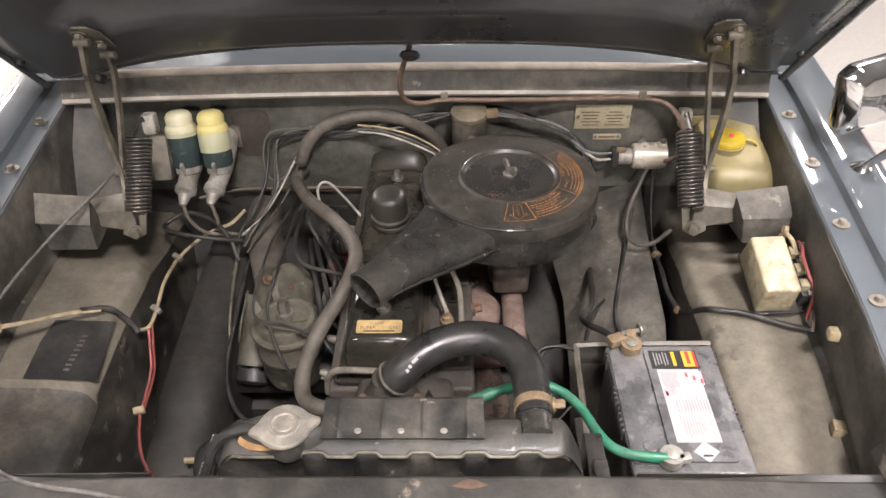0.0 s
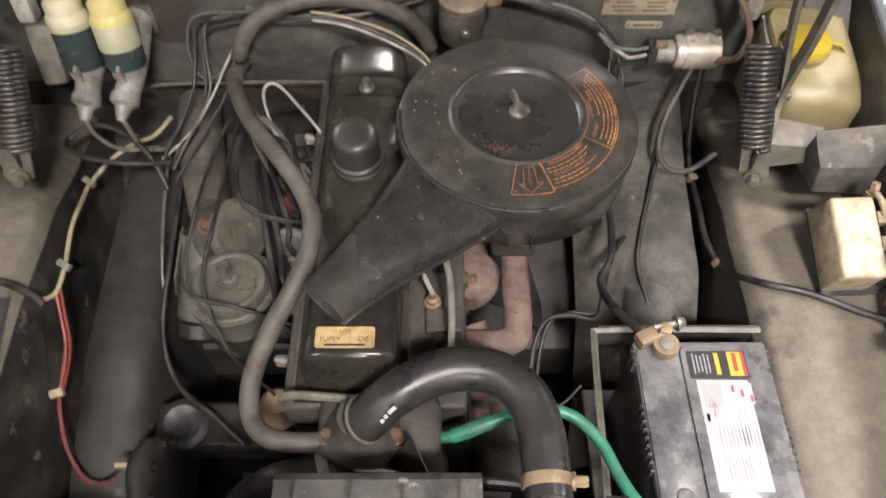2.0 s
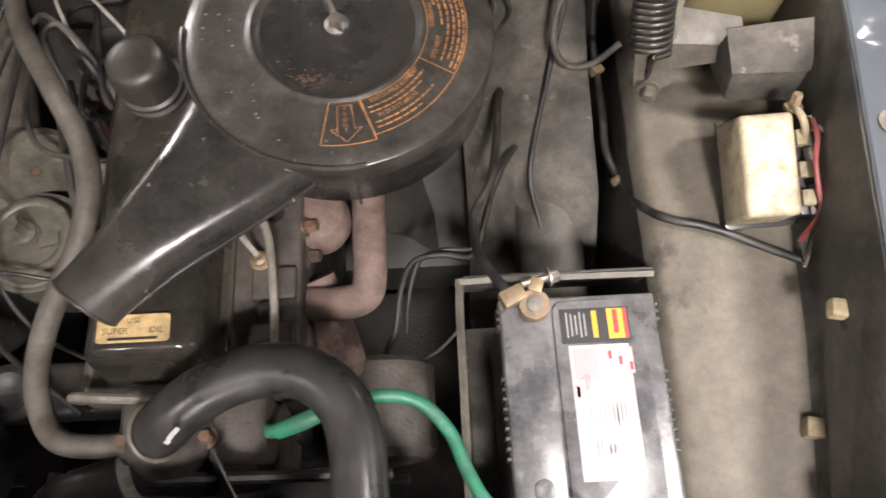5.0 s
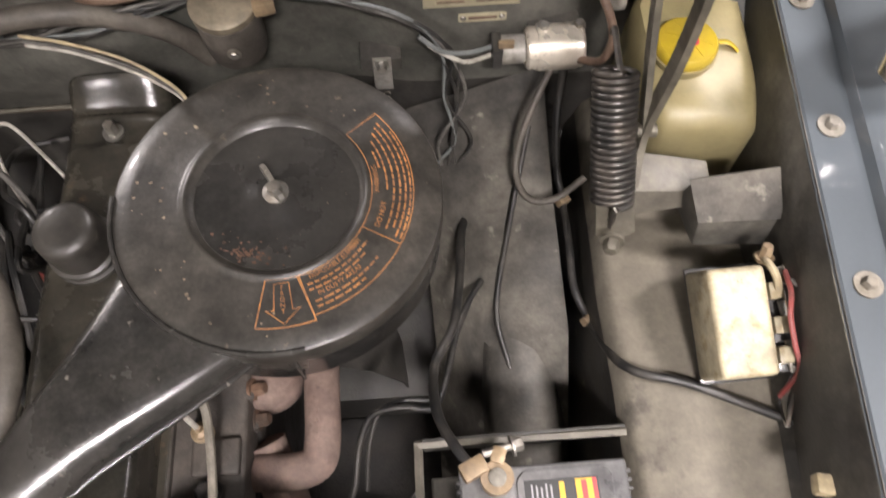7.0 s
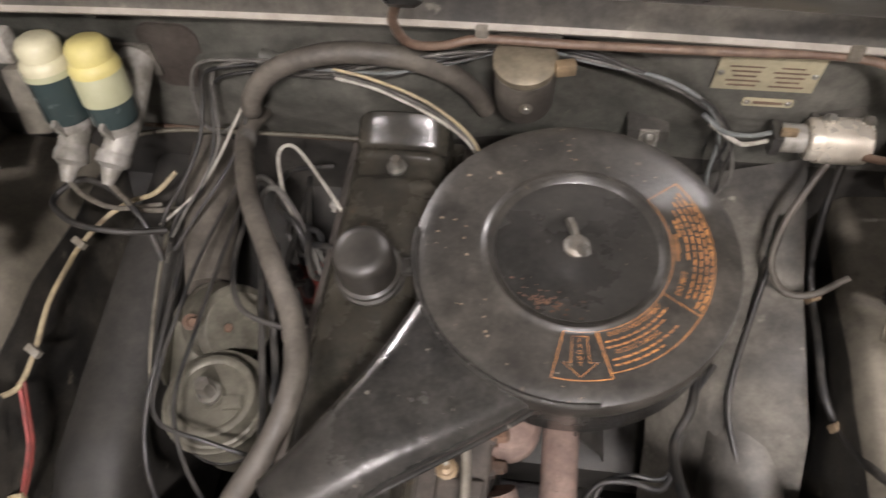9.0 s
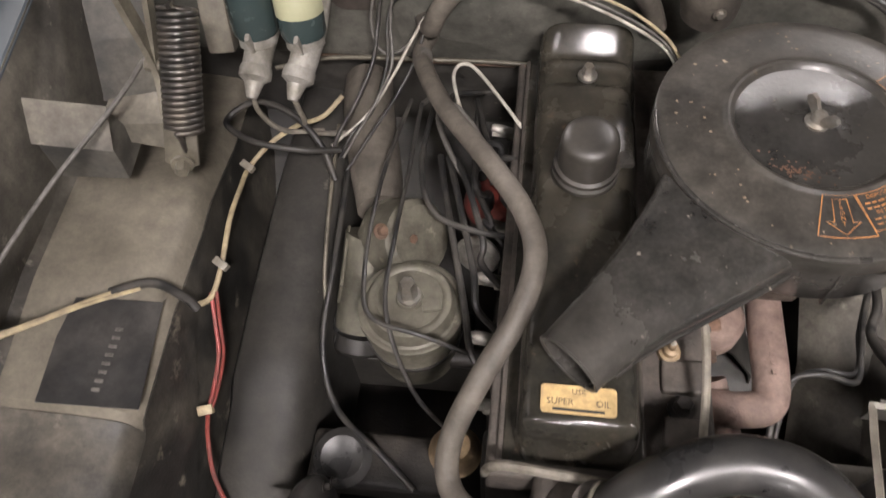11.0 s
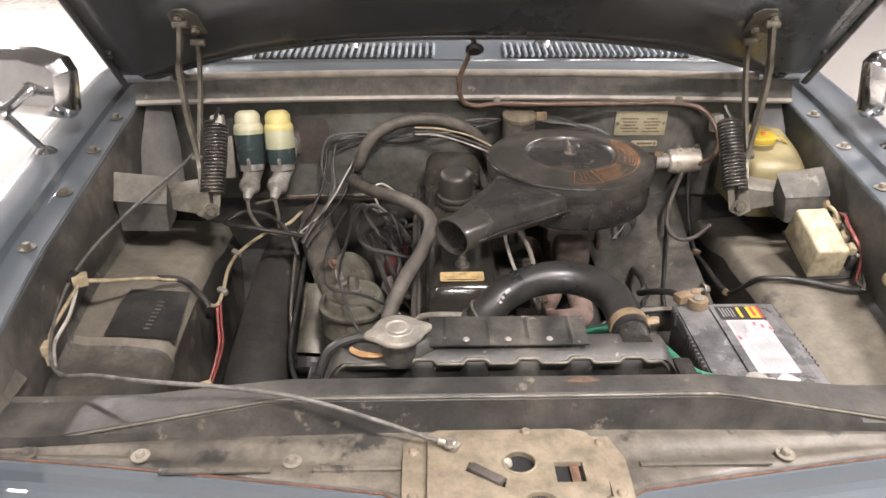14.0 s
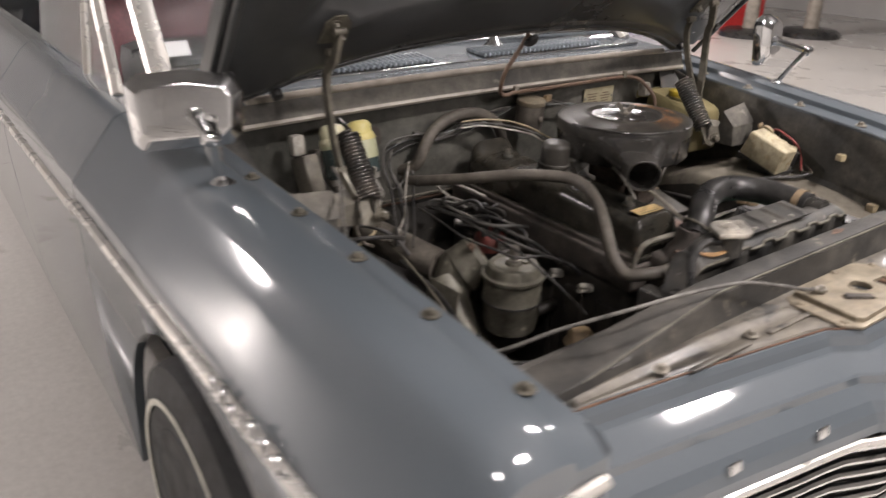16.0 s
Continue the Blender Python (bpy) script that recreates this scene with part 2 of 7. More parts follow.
M["can_grey"] = material("grimy_can_grey", (0.155, 0.146, 0.115), 0.5, 0.2, (0.082, 0.075, 0.058), 0.45, 14, 0.12, 0.2, 0.0, 0.14, (0.26, 0.24, 0.19), 0.2, 30)
M["rust_pale"] = material("bleached_rust", (0.40, 0.25, 0.11), 0.75, 0.0, (0.26, 0.13, 0.06), 0.45, 60, 0.15, 0.3)
M["hinge"] = material("dull_hinge_steel", (0.15, 0.136, 0.105), 0.5, 0.28, (0.085, 0.077, 0.06), 0.46, 20, 0.12, 0.15)
M["white_paint"] = material("worn_pale_paint", (0.38, 0.35, 0.30), 0.55, 0.0, (0.28, 0.25, 0.21), 0.35, 18, grime=0.1)
M["support"] = material("support_panel", (0.028, 0.027, 0.025), 0.6, 0.0, (0.066, 0.060, 0.050), 0.44, 9, 0.15, 0.25, 0.0, 0.12, (0.17, 0.15, 0.115), 0.2, 26)
M["shelf"] = material("dusty_shelf", (0.070, 0.064, 0.054), 0.5, 0.1, (0.145, 0.128, 0.10), 0.46, 7, 0.15, 0.25, 0.05, 0.16, (0.035, 0.033, 0.029), 0.3, 24)
M["latch"] = material("dusty_latch_plate", (0.25, 0.215, 0.155), 0.55, 0.3, (0.17, 0.14, 0.10), 0.45, 12, 0.08, 0.2, 0.0, 0.15, RUST, 0.2, 12)
M["hoodin"] = material("hood_inner_black", (0.040, 0.042, 0.044), 0.32, 0.0, (0.062, 0.063, 0.062), 0.45, 5, 0.08, 0.05, 0.25, 0.2, grime=0.08)
M["dark"] = material("dark_void", (0.008, 0.008, 0.008), 0.9)
M["glass"] = material("window_glass", (0.9, 0.95, 0.95), 0.06, 0.0, transmission=1.0, bump=0.0, grime=0.0)
M["trim"] = material("bright_trim", (0.66, 0.64, 0.60), 0.34, 0.55, (0.5, 0.47, 0.42), 0.4, 12, 0.04, 0.0, grime=0.0)
M["tyre"] = material("tyre_rubber", (0.022, 0.022, 0.022), 0.75, 0.0, (0.04, 0.038, 0.035), 0.4, 20)
M["white_wall"] = material("white_wall_band", (0.6, 0.58, 0.5), 0.6)
M["floor"] = material("sealed_concrete", (0.46, 0.44, 0.41), 0.30, 0.0, (0.52, 0.50, 0.465), 0.5, 1.2, 0.05, 0.03, 0.15, 0.2, (0.36, 0.34, 0.31), 0.22, 2.2, sheen_scale=60, grime=0.08)
M["plaster"] = material("wall_paint", (0.55, 0.54, 0.52), 0.7, 0.0, (0.50, 0.49, 0.475), 0.4, 1.5, 0.04, 0.05, grime=0.0)
M["ceil"] = material("ceiling_paint", (0.19, 0.19, 0.19), 0.8, 0.0, (0.165, 0.165, 0.165), 0.4, 1.5, 0.04, 0.05, grime=0.0)
M["lamp"] = glowing("lamp_diffuser", (1.0, 0.95, 0.93), 14.0)
M["bin_blue"] = material("blue_bin", (0.04, 0.12, 0.42), 0.4)
M["bin_red"] = material("red_bin", (0.5, 0.03, 0.03), 0.4)
M["yellow"] = material("yellow_paint", (0.75, 0.5, 0.04), 0.4)
M["maroon"] = material("faded_maroon", (0.050, 0.040, 0.034), 0.6, 0.0, (0.070, 0.060, 0.050), 0.5, 14)
M["seat_red"] = material("dark_red_vinyl", (0.12, 0.03, 0.035), 0.45, 0.0, (0.08, 0.025, 0.03), 0.4, 6)


# ---- mesh helpers ----
def finish(name, bm, mat, angle=38):
    bmesh.ops.remove_doubles(bm, verts=bm.verts, dist=1e-5)
    bmesh.ops.recalc_face_normals(bm, faces=bm.faces)
    me = bpy.data.meshes.new(name)
    bm.to_mesh(me)
    bm.free()
    for p in me.polygons:
        p.use_smooth = True
    me.set_sharp_from_angle(angle=radians(angle))
    if mat:
        me.materials.append(M[mat])
    return me


def part(name, bm, mat, parent, label="", angle=38):
    ob = new(name, finish(name, bm, mat, angle))
    ob.parent = parent
    if label:
        ob["label"] = label
    return ob


def thing(name, label, category, group="", kind=""):
    return tagged(new(name), label, category, group, kind)


def solo(name, bm, mat, label, category, group="", kind="", angle=38):
    return tagged(new(name, finish(name, bm, mat, angle)), label, category, group, kind)


def box(size, at=(0, 0, 0), rot=(0, 0, 0), bevel=0.0, bm=None, seg=2):
    b = bmesh.new()
    bmesh.ops.create_cube(b, size=1)
    bmesh.ops.scale(b, vec=size, verts=b.verts)
    if bevel:
        bmesh.ops.bevel(b, geom=b.edges[:], offset=bevel, segments=seg, profile=0.6, affect="EDGES")
    b.transform(pose(*at, *rot))
    return merge(bm, b)


def merge(bm, b):
    if bm is None:
        return b
    me = bpy.data.meshes.new("t")
    b.to_mesh(me)
    b.free()
    bm.from_mesh(me)
    bpy.data.meshes.remove(me)
    return bm


def smooth_path(pts, sub=6):
    p = [Vector(q) for q in pts]
    if len(p) < 3:
        return p
    e = [p[0] * 2 - p[1]] + p + [p[-1] * 2 - p[-2]]
    out = []
    for i in range(1, len(e) - 2):
        a, b, c, d = e[i - 1:i + 3]
        for k in range(sub):
            t = k / sub
            out.append(0.5 * (2 * b + (c - a) * t + (2 * a - 5 * b + 4 * c - d) * t * t + (3 * b - a - 3 * c + d) * t ** 3))
    out.append(p[-1])
    return out


def tube(pts, r, seg=10, sub=6, bm=None, raw=False, flat=1.0):
    """A round hose along points. r: one radius, or a list spread along it."""
    path = [Vector(q) for q in pts] if raw else smooth_path(pts, sub)
    b = bm or bmesh.new()
    up = Vector((0.13, 0.21, 1)).normalized()
    rings = []
    n = len(path)
    side = None
    for i, q in enumerate(path):
        d = (path[min(i + 1, n - 1)] - path[max(i - 1, 0)]).normalized()
        if side is None:
            side = d.cross(up).normalized()
        side = (side - d * side.dot(d)).normalized()
        top = side.cross(d)
        if isinstance(r, (list, tuple)):
            f = i / (n - 1) * (len(r) - 1)
            k = min(int(f), len(r) - 2)
            rad = r[k] + (r[k + 1] - r[k]) * (f - k)
        else:
            rad = r
        rings.append([b.verts.new(q + side * math.cos(a) * rad + top * math.sin(a) * rad * flat)
                      for a in (2 * math.pi * j / seg for j in range(seg))])
    for a, c in zip(rings, rings[1:]):
        for j in range(seg):
            b.faces.new((a[j], a[(j + 1) % seg], c[(j + 1) % seg], c[j]))
    b.faces.new(rings[0][::-1])
    b.faces.new(rings[-1])
    return b


def lathe(profile, seg=32, at=(0, 0, 0), rot=(0, 0, 0), bm=None, axis=None):
    """A turned shape from (radius, height) pairs, about z, or about the line from at along axis."""
    b = bmesh.new()
    rings = []
    for r, z in profile:
        if r < 1e-6:
            rings.append([b.verts.new((0, 0, z))])
        else:
            rings.append([b.verts.new((r * math.cos(2 * math.pi * j / seg), r * math.sin(2 * math.pi * j / seg), z)) for j in range(seg)])
    for a, c in zip(rings, rings[1:]):
        if len(a) == 1 and len(c) == 1:
            continue
        for j in range(seg):
            k = (j + 1) % seg
            if len(a) == 1:
                b.faces.new((a[0], c[k], c[j]))
            elif len(c) == 1:
                b.faces.new((a[j], a[k], c[0]))
            else:
                b.faces.new((a[j], a[k], c[k], c[j]))
    for ring in (rings[0], rings[-1]):
        if len(ring) > 2 and profile[0] != profile[-1]:
            b.faces.new(ring)
    if axis is not None:
        b.transform(Matrix.Translation(at) @ Vector(axis).to_track_quat("Z", "Y").to_matrix().to_4x4())
    else:
        b.transform(pose(*at, *rot))
    return merge(bm, b)


def rod(a, c, r, seg=14, bevel=0.001, bm=None):
    """A capped cylinder from a to c with softened ends."""
    a, c = Vector(a), Vector(c)
    h = (c - a).length
    return lathe([(0, 0), (r - bevel, 0), (r, bevel), (r, h - bevel), (r - bevel, h), (0, h)], seg, a, bm=bm, axis=c - a)


def sheet(rows, thick=0.003, bm=None, closed=False):
    """A pressed panel through rows of points, with a thickness below it (along its normals)."""
    b = bmesh.new()
    grid = [[b.verts.new(q) for q in row] for row in rows]
    for a, c in zip(grid, grid[1:]):
        for j in range(len(a) - 1):
            b.faces.new((a[j], a[j + 1], c[j + 1], c[j]))
    bmesh.ops.recalc_face_normals(b, faces=b.faces)
    if thick:
        b.normal_update()
        old = list(b.verts)
        off = {v: b.verts.new(v.co - v.normal * thick) for v in old}
        edges = [e for e in b.edges if len(e.link_faces) == 1]
        faces = list(b.faces)
        for f in faces:
            b.faces.new([off[v] for v in reversed(f.verts)])
        for e in edges:
            v, w = e.verts
            b.faces.new((v, w, off[w], off[v]))
    return merge(bm, b)


def hexbolt(at, r, h, axis=(0, 0, 1), washer=1.5, bm=None):
    b = lathe([(0, 0), (r * washer, 0), (r * washer, h * 0.25), (r * 0.98, h * 0.25)], 16, at, axis=axis, bm=bm)
    a = Vector(axis).normalized()
    return lathe([(0, 0), (r, 0), (r, h * 0.75), (r * 0.8, h), (0, h)], 6, Vector(at) + a * h * 0.25, axis=axis, bm=b)


def prism(outline, depth, m=None, bevel=0.0, bm=None):
    """A flat outline in x, y pulled up by depth along z, then placed by the matrix m."""
    b = bmesh.new()
    lo = [b.verts.new((x, y, 0)) for x, y in outline]
    hi = [b.verts.new((x, y, depth)) for x, y in outline]
    b.faces.new(lo[::-1])
    b.faces.new(hi)
    for j in range(len(lo)):
        k = (j + 1) % len(lo)
        b.faces.new((lo[j], lo[k], hi[k], hi[j]))
    if bevel:
        bmesh.ops.bevel(b, geom=[e for e in b.edges if abs(e.verts[0].co.z - e.verts[1].co.z) < 1e-6 and e.verts[0].co.z > 0],
                        offset=bevel, segments=2, profile=0.6, affect="EDGES")
    if m is not None:
        b.transform(m)
    return merge(bm, b)


def round_rect(w, h, r, n=5):
    out = []
    for cx, cy, a0 in ((w / 2 - r, h / 2 - r, 0), (-w / 2 + r, h / 2 - r, 90), (-w / 2 + r, -h / 2 + r, 180), (w / 2 - r, -h / 2 + r, 270)):
        for k in range(n + 1):
            a = radians(a0 + 90 * k / n)
            out.append((cx + r * math.cos(a), cy + r * math.sin(a)))
    return out


def basis(at, xdir, ydir):
    x = Vector(xdir).normalized()
    y = Vector(ydir)
    y = (y - x * y.dot(x)).normalized()
    z = x.cross(y)
    return Matrix.Translation(at) @ Matrix((x, y, z)).transposed().to_4x4()


def lerp(a, b, t):
    return a + (b - a) * t


def table(xs, x):
    """Piecewise linear value at x from (position, value) pairs."""
    for (a, u), (c, v) in zip(xs, xs[1:]):
        if x <= c:
            return lerp(u, v, max(0, (x - a) / (c - a)))
    return xs[-1][1]


# ---- the room ----
def room():
    X0, X1, Y0, Y1 = -5.0, 11.0, -7.0, 11.0
    solo("floor", box((X1 - X0, Y1 - Y0, 0.1), ((X0 + X1) / 2, (Y0 + Y1) / 2, -0.05)), "floor", "pale sealed concrete workshop floor with scuffs", "floor", kind="structure")
    solo("ceiling", box((X1 - X0, Y1 - Y0, 0.1), ((X0 + X1) / 2, (Y0 + Y1) / 2, CEIL + 0.05)), "ceil", "plain painted workshop ceiling", "ceiling", kind="structure")
    for nm, size, at in (("wall_north", (X1 - X0, 0.15, CEIL), ((X0 + X1) / 2, Y1 + 0.075, CEIL / 2)), ("wall_south", (X1 - X0, 0.15, CEIL), ((X0 + X1) / 2, Y0 - 0.075, CEIL / 2)),
                         ("wall_east", (0.15, Y1 - Y0, CEIL), (X1 + 0.075, (Y0 + Y1) / 2, CEIL / 2)), ("wall_west", (0.15, Y1 - Y0, CEIL), (X0 - 0.075, (Y0 + Y1) / 2, CEIL / 2))):
        solo(nm, box(size, at), "plaster", "plain pale painted workshop wall", "wall", kind="structure")
    for (x, y), power in zip(LAMPS, LAMP_POWER):
        t = thing("ceiling_light", "square white ceiling light with a bright diffuser", "ceiling light", "ceiling lights")
        t.location = (x, y, CEIL - 0.06)
        part("housing", box((0.50, 0.38, 0.05), (0, 0, 0.03), bevel=0.006), "plaster", t)
        part("diffuser", box((0.44, 0.32, 0.02), (0, 0, -0.004), bevel=0.006), "lamp", t, "bright white diffuser")
        la = bpy.data.lights.new("ceiling_lamp", "AREA")
        la.shape, la.size, la.size_y, la.energy, la.color = "RECTANGLE", 0.42, 0.30, power, (1.0, 0.915, 0.905)
        lo = new("ceiling_lamp", la)
        lo.location = (x, y, CEIL - 0.09)
        lo.parent = None


room()

# ---- the car's body ----
C = -0.055
RAIL = [(0.40, 0.612), (0.48, 0.62), (0.78, 0.645), (1.25, 0.672), (1.45, 0.68)]
RAILZ = [(0.40, 0.843), (0.48, 0.856), (0.78, 0.896), (1.25, 0.938), (1.45, 0.952)]
HOOD_ANGLE = 48.0
WHEEL_Y, WHEEL_Z, ARCH = 1.05, 0.31, 0.365

car = thing("car", "grey-blue vintage sedan with its bonnet open", "car")


def fender_row(s, y, front=0.0):
    """One cross-section of a front wing, from the bolt flange over the top and down the side."""
    h, z = table(RAIL, y), table(RAILZ, y)
    prof = [(-0.024, -0.035), (-0.024, -0.004), (-0.02, 0.0), (0.016, 0.0), (0.021, 0.003), (0.025, 0.014), (0.033, 0.0175), (0.05, 0.0190),
            (0.070, 0.0195), (0.088, 0.0180), (0.100, 0.0145), (0.110, 0.0085), (0.122, -0.004), (0.150, -0.036), (0.180, -0.070), (0.197, -0.090), (0.203, -0.100)]
    pts = [(h + dx, z + dz - front * max(0, dx + 0.02) * 1.2) for dx, dz in prof]
    out = table([(0.34, 0.815), (0.6, 0.833), (1.0, 0.853), (1.45, 0.868)], y)
    pts = [(lerp(x, out - 0.20 + (x - h), min(1, max(0, (x - h) / 0.2))), q) for x, q in pts]
    low = 0.20
    if abs(y - WHEEL_Y) < ARCH:
        low = WHEEL_Z + math.sqrt(ARCH ** 2 - (y - WHEEL_Y) ** 2)
    top = pts[-1][1]
    for k, ox in ((0.12, 0.004), (0.3, 0.006), (0.6, -0.004), (1.0, -0.03)):
        pts.append((out + ox, lerp(top, max(low, 0.2), k)))
    pts.append((out - 0.05, max(low, 0.2) + 0.004))
    return [(C + s * x, y, q) for x, q in pts]


def fender(s, nm):
    ys = [0.402, 0.42, 0.446] + [0.48 + 0.04 * i for i in range(5)] + [WHEEL_Y - ARCH + 0.002] + [WHEEL_Y - ARCH + ARCH * (1 - math.cos(math.pi * i / 20)) for i in range(1, 20)] + [WHEEL_Y + ARCH - 0.002, 1.44]
    rows = []
    for y in ys:
        r = fender_row(s, y)
        if y < 0.446:
            drop = (0.446 - y) ** 2 * 6
            r = [(x, y, z - (drop if i > 1 else 0)) for i, (x, _, z) in enumerate(r)]
        rows.append(r)
    first = rows[0]
    nose = [(x, 0.388, z - 0.012) for x, _, z in first]
    nose2 = [(x, 0.381, min(z - 0.04, 0.70)) for x, _, z in first]
    f = part(nm, sheet([nose2, nose] + rows, 0.0018), "blue", car, "grey-blue painted front wing")
    for y in (0.483, 0.64, 0.79, 0.945, 1.095, 1.235):
        part("flange_bolt", hexbolt((C + s * table(RAIL, y), y, table(RAILZ, y) + 0.0005), 0.0062, 0.007, washer=2.0), "hinge" if s < 0 else "zinc_dusty", f, "dull washered bolt")
    trim = [(C + s * (0.007 + table([(0.34, 0.815), (0.6, 0.833), (1.0, 0.853), (1.45, 0.868)], y)), y, table(RAILZ, y) - 0.107 - (y - 0.4) * 0.03) for y in (0.36, 0.5, 0.7, 0.9, 1.1, 1.3, 1.44)]
    part("side_trim", tube(trim, 0.0115, 8, 3, flat=0.9), "trim", f, "bright metal side moulding")
    part("nose_trim", tube([(C + s * (0.60 + 0.03 * i), 0.379, 0.800 - 0.001 * i * i) for i in range(8)], 0.008, 8, 3), "trim", f, "bright metal edge moulding")
    for i in range(7):
        y = 0.775 - i * 0.027
        x = C + s * (0.014 + table([(0.34, 0.815), (0.6, 0.833), (1.0, 0.853), (1.45, 0.868)], y))
        z = 0.778 + 0.006 * math.sin(i * 1.9)
        b = tube([(x, y + 0.012, z - 0.012), (x + s * 0.002, y + 0.003, z + 0.013 + 0.007 * (i == 0)), (x + s * 0.002, y - 0.004, z - 0.008), (x, y - 0.014, z - 0.004)], 0.0035, 6, 4)
        part("badge_stroke", b, "chrome", f, "chrome cursive badge stroke")
    return f


fender(-1, "wing_left")
fender(1, "wing_right")


def wheel(s):
    x = C + s * 0.76
    w = thing("wheel", "steel wheel with a narrow white-walled tyre", "")
    w.parent = car
    part("tyre", lathe([(0.19, -0.08), (0.26, -0.085), (0.305, -0.07), (0.315, -0.04), (0.315, 0.04), (0.305, 0.07), (0.26, 0.085), (0.19, 0.08)], 40, (x, WHEEL_Y, WHEEL_Z), axis=(s, 0, 0)), "tyre", w)
    part("white_band", lathe([(0.240, 0.086), (0.252, 0.0865), (0.252, 0.088), (0.240, 0.088), (0.240, 0.086)], 40, (x, WHEEL_Y, WHEEL_Z), axis=(s, 0, 0)), "white_wall", w, "pale white-wall band")
    part("rim", lathe([(0, 0.04), (0.1, 0.045), (0.15, 0.03), (0.18, 0.05), (0.195, 0.082), (0.195, -0.08), (0, -0.08)], 32, (x, WHEEL_Y, WHEEL_Z), axis=(s, 0, 0)), "blue", w)


wheel(-1)
wheel(1)


def guard(s, nm):
    """The inner guard: wall under the wing flange, flat wheelhouse top and the drop towards the chassis rail."""
    wall, pan, drop = [], [], []
    for y in [0.50, 0.55, 0.62, 0.68, 0.74, 0.782, 0.789, 0.797, 0.85, 0.90, 0.93, 0.98, 1.03, 1.08, 1.12, 1.16, 1.2, 1.25, 1.30, 1.345]:
        h, z = table(RAIL, y), table(RAILZ, y)
        pz = table([(0.5, 0.700), (0.62, 0.708), (0.785, 0.721 if s < 0 else 0.735), (0.797, 0.737), (0.93, 0.748), (1.08, 0.742), (1.2, 0.70), (1.36, 0.66)], y)
        hi = table([(0.5, 0.478), (1.05, 0.482), (1.2, 0.50), (1.36, 0.52)], y)
        wv = 0.004 * math.sin(y * 9)
        wall.append([(C + s * a, y, b) for a, b in ((h - 0.021, z - 0.002), (h - 0.025, z - 0.02), (h - 0.027, z - 0.07), (h - 0.024 + wv, lerp(z - 0.07, pz, 0.6)), (h - 0.020 + wv * 0.5, pz + 0.02), (h - 0.026, pz + 0.008))])
        pan.append([(C + s * a, y, b) for a, b in ((h - 0.026, pz + 0.008), (h - 0.042, pz + 0.003), (lerp(hi, h - 0.05, 0.5), pz + wv * 0.5), (hi + 0.012, pz - 0.006), (hi + 0.003, pz - 0.014), (hi - 0.004, pz - 0.035))])
        drop.append([(C + s * a, y, b) for a, b in ((hi - 0.004, pz - 0.035), (hi - 0.014, 0.60), (hi - 0.03, 0.42), (hi - 0.03, 0.25))])
    g = thing(nm, "dusty pressed inner guard with a flat wheelhouse top", "")
    g.parent = car
    # The left wall's light and dust are put into its paler paint.
    part("wall_panel", sheet(wall, 0.002), "bay" if s < 0 else "wall_dark", g, "stained upright panel, left copy in a lit tone")
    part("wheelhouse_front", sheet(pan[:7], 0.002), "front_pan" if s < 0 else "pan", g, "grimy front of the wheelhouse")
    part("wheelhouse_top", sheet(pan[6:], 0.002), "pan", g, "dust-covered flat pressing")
    # The sides turn away from the light; their shade is in this darker colour.
    part("wheelhouse_side", sheet(drop, 0.002), "front_pan", g, "dusty side of the wheelhouse, darkened for shade")
    return g


GL = guard(-1, "inner_guard_left")
GR = guard(1, "inner_guard_right")


def chassis_rail(s):
    rows = []
    for i in range(26):
        y = 0.54 + 0.033 * i
        zt = table([(0.54, 0.47), (0.66, 0.50), (0.80, 0.555), (0.88, 0.575), (0.90, 0.592), (1.05, 0.615), (1.2, 0.635), (1.4, 0.65)], y)
        a, b = (0.335 if s < 0 else 0.352), table([(0.5, 0.45), (1.0, 0.447), (1.3, 0.44)], y)
        rows.append([(C + s * x, y, z) for x, z in ((a, 0.3), (a, zt - 0.06), (a + 0.006, zt - 0.025), (a + 0.022, zt - 0.006), (a + 0.045, zt), (b - 0.03, zt + 0.002), (b - 0.01, zt - 0.008), (b, zt - 0.03), (b + 0.004, 0.3))])
    # Left rail takes the shaded tone, right rail the plain bay paint.
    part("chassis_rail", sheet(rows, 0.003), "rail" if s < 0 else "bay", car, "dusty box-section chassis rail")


# Added sheet that closes the bay below and keeps its depths dark.
part("shade_tray", box((1.62, 1.15, 0.004), (C, 0.93, 0.235), bevel=0.001), "block", car, "added dark sheet that stands for shade under the engine")
chassis_rail(-1)
chassis_rail(1)


def firewall():
    fw = thing("firewall", "dark painted bulkhead with raised pressings", "")
    fw.parent = car
    rows = []
    n = 46
    for j in range(12):
        t = j / 11
        row = []
        for i in range(n + 1):
            x = C - 0.66 + 1.32 * i / n
            z = 0.952 - t * 0.36
            y = 1.338
            y -= 0.018 * math.exp(-(((x + 0.20) / 0.14) ** 4 + ((z - 0.82) / 0.06) ** 4))
            y -= 0.014 * math.exp(-(((x - 0.31) / 0.1) ** 6 + ((z - 0.86) / 0.075) ** 6))
            y += 0.02 * math.exp(-(((x - 0.09) / 0.12) ** 4)) * (z < 0.9)
            row.append((x, y, z))
        rows.append(row)
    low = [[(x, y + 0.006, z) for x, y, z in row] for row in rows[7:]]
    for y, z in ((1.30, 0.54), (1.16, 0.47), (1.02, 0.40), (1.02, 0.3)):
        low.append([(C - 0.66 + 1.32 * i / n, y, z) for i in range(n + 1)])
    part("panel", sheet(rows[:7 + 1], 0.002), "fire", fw)
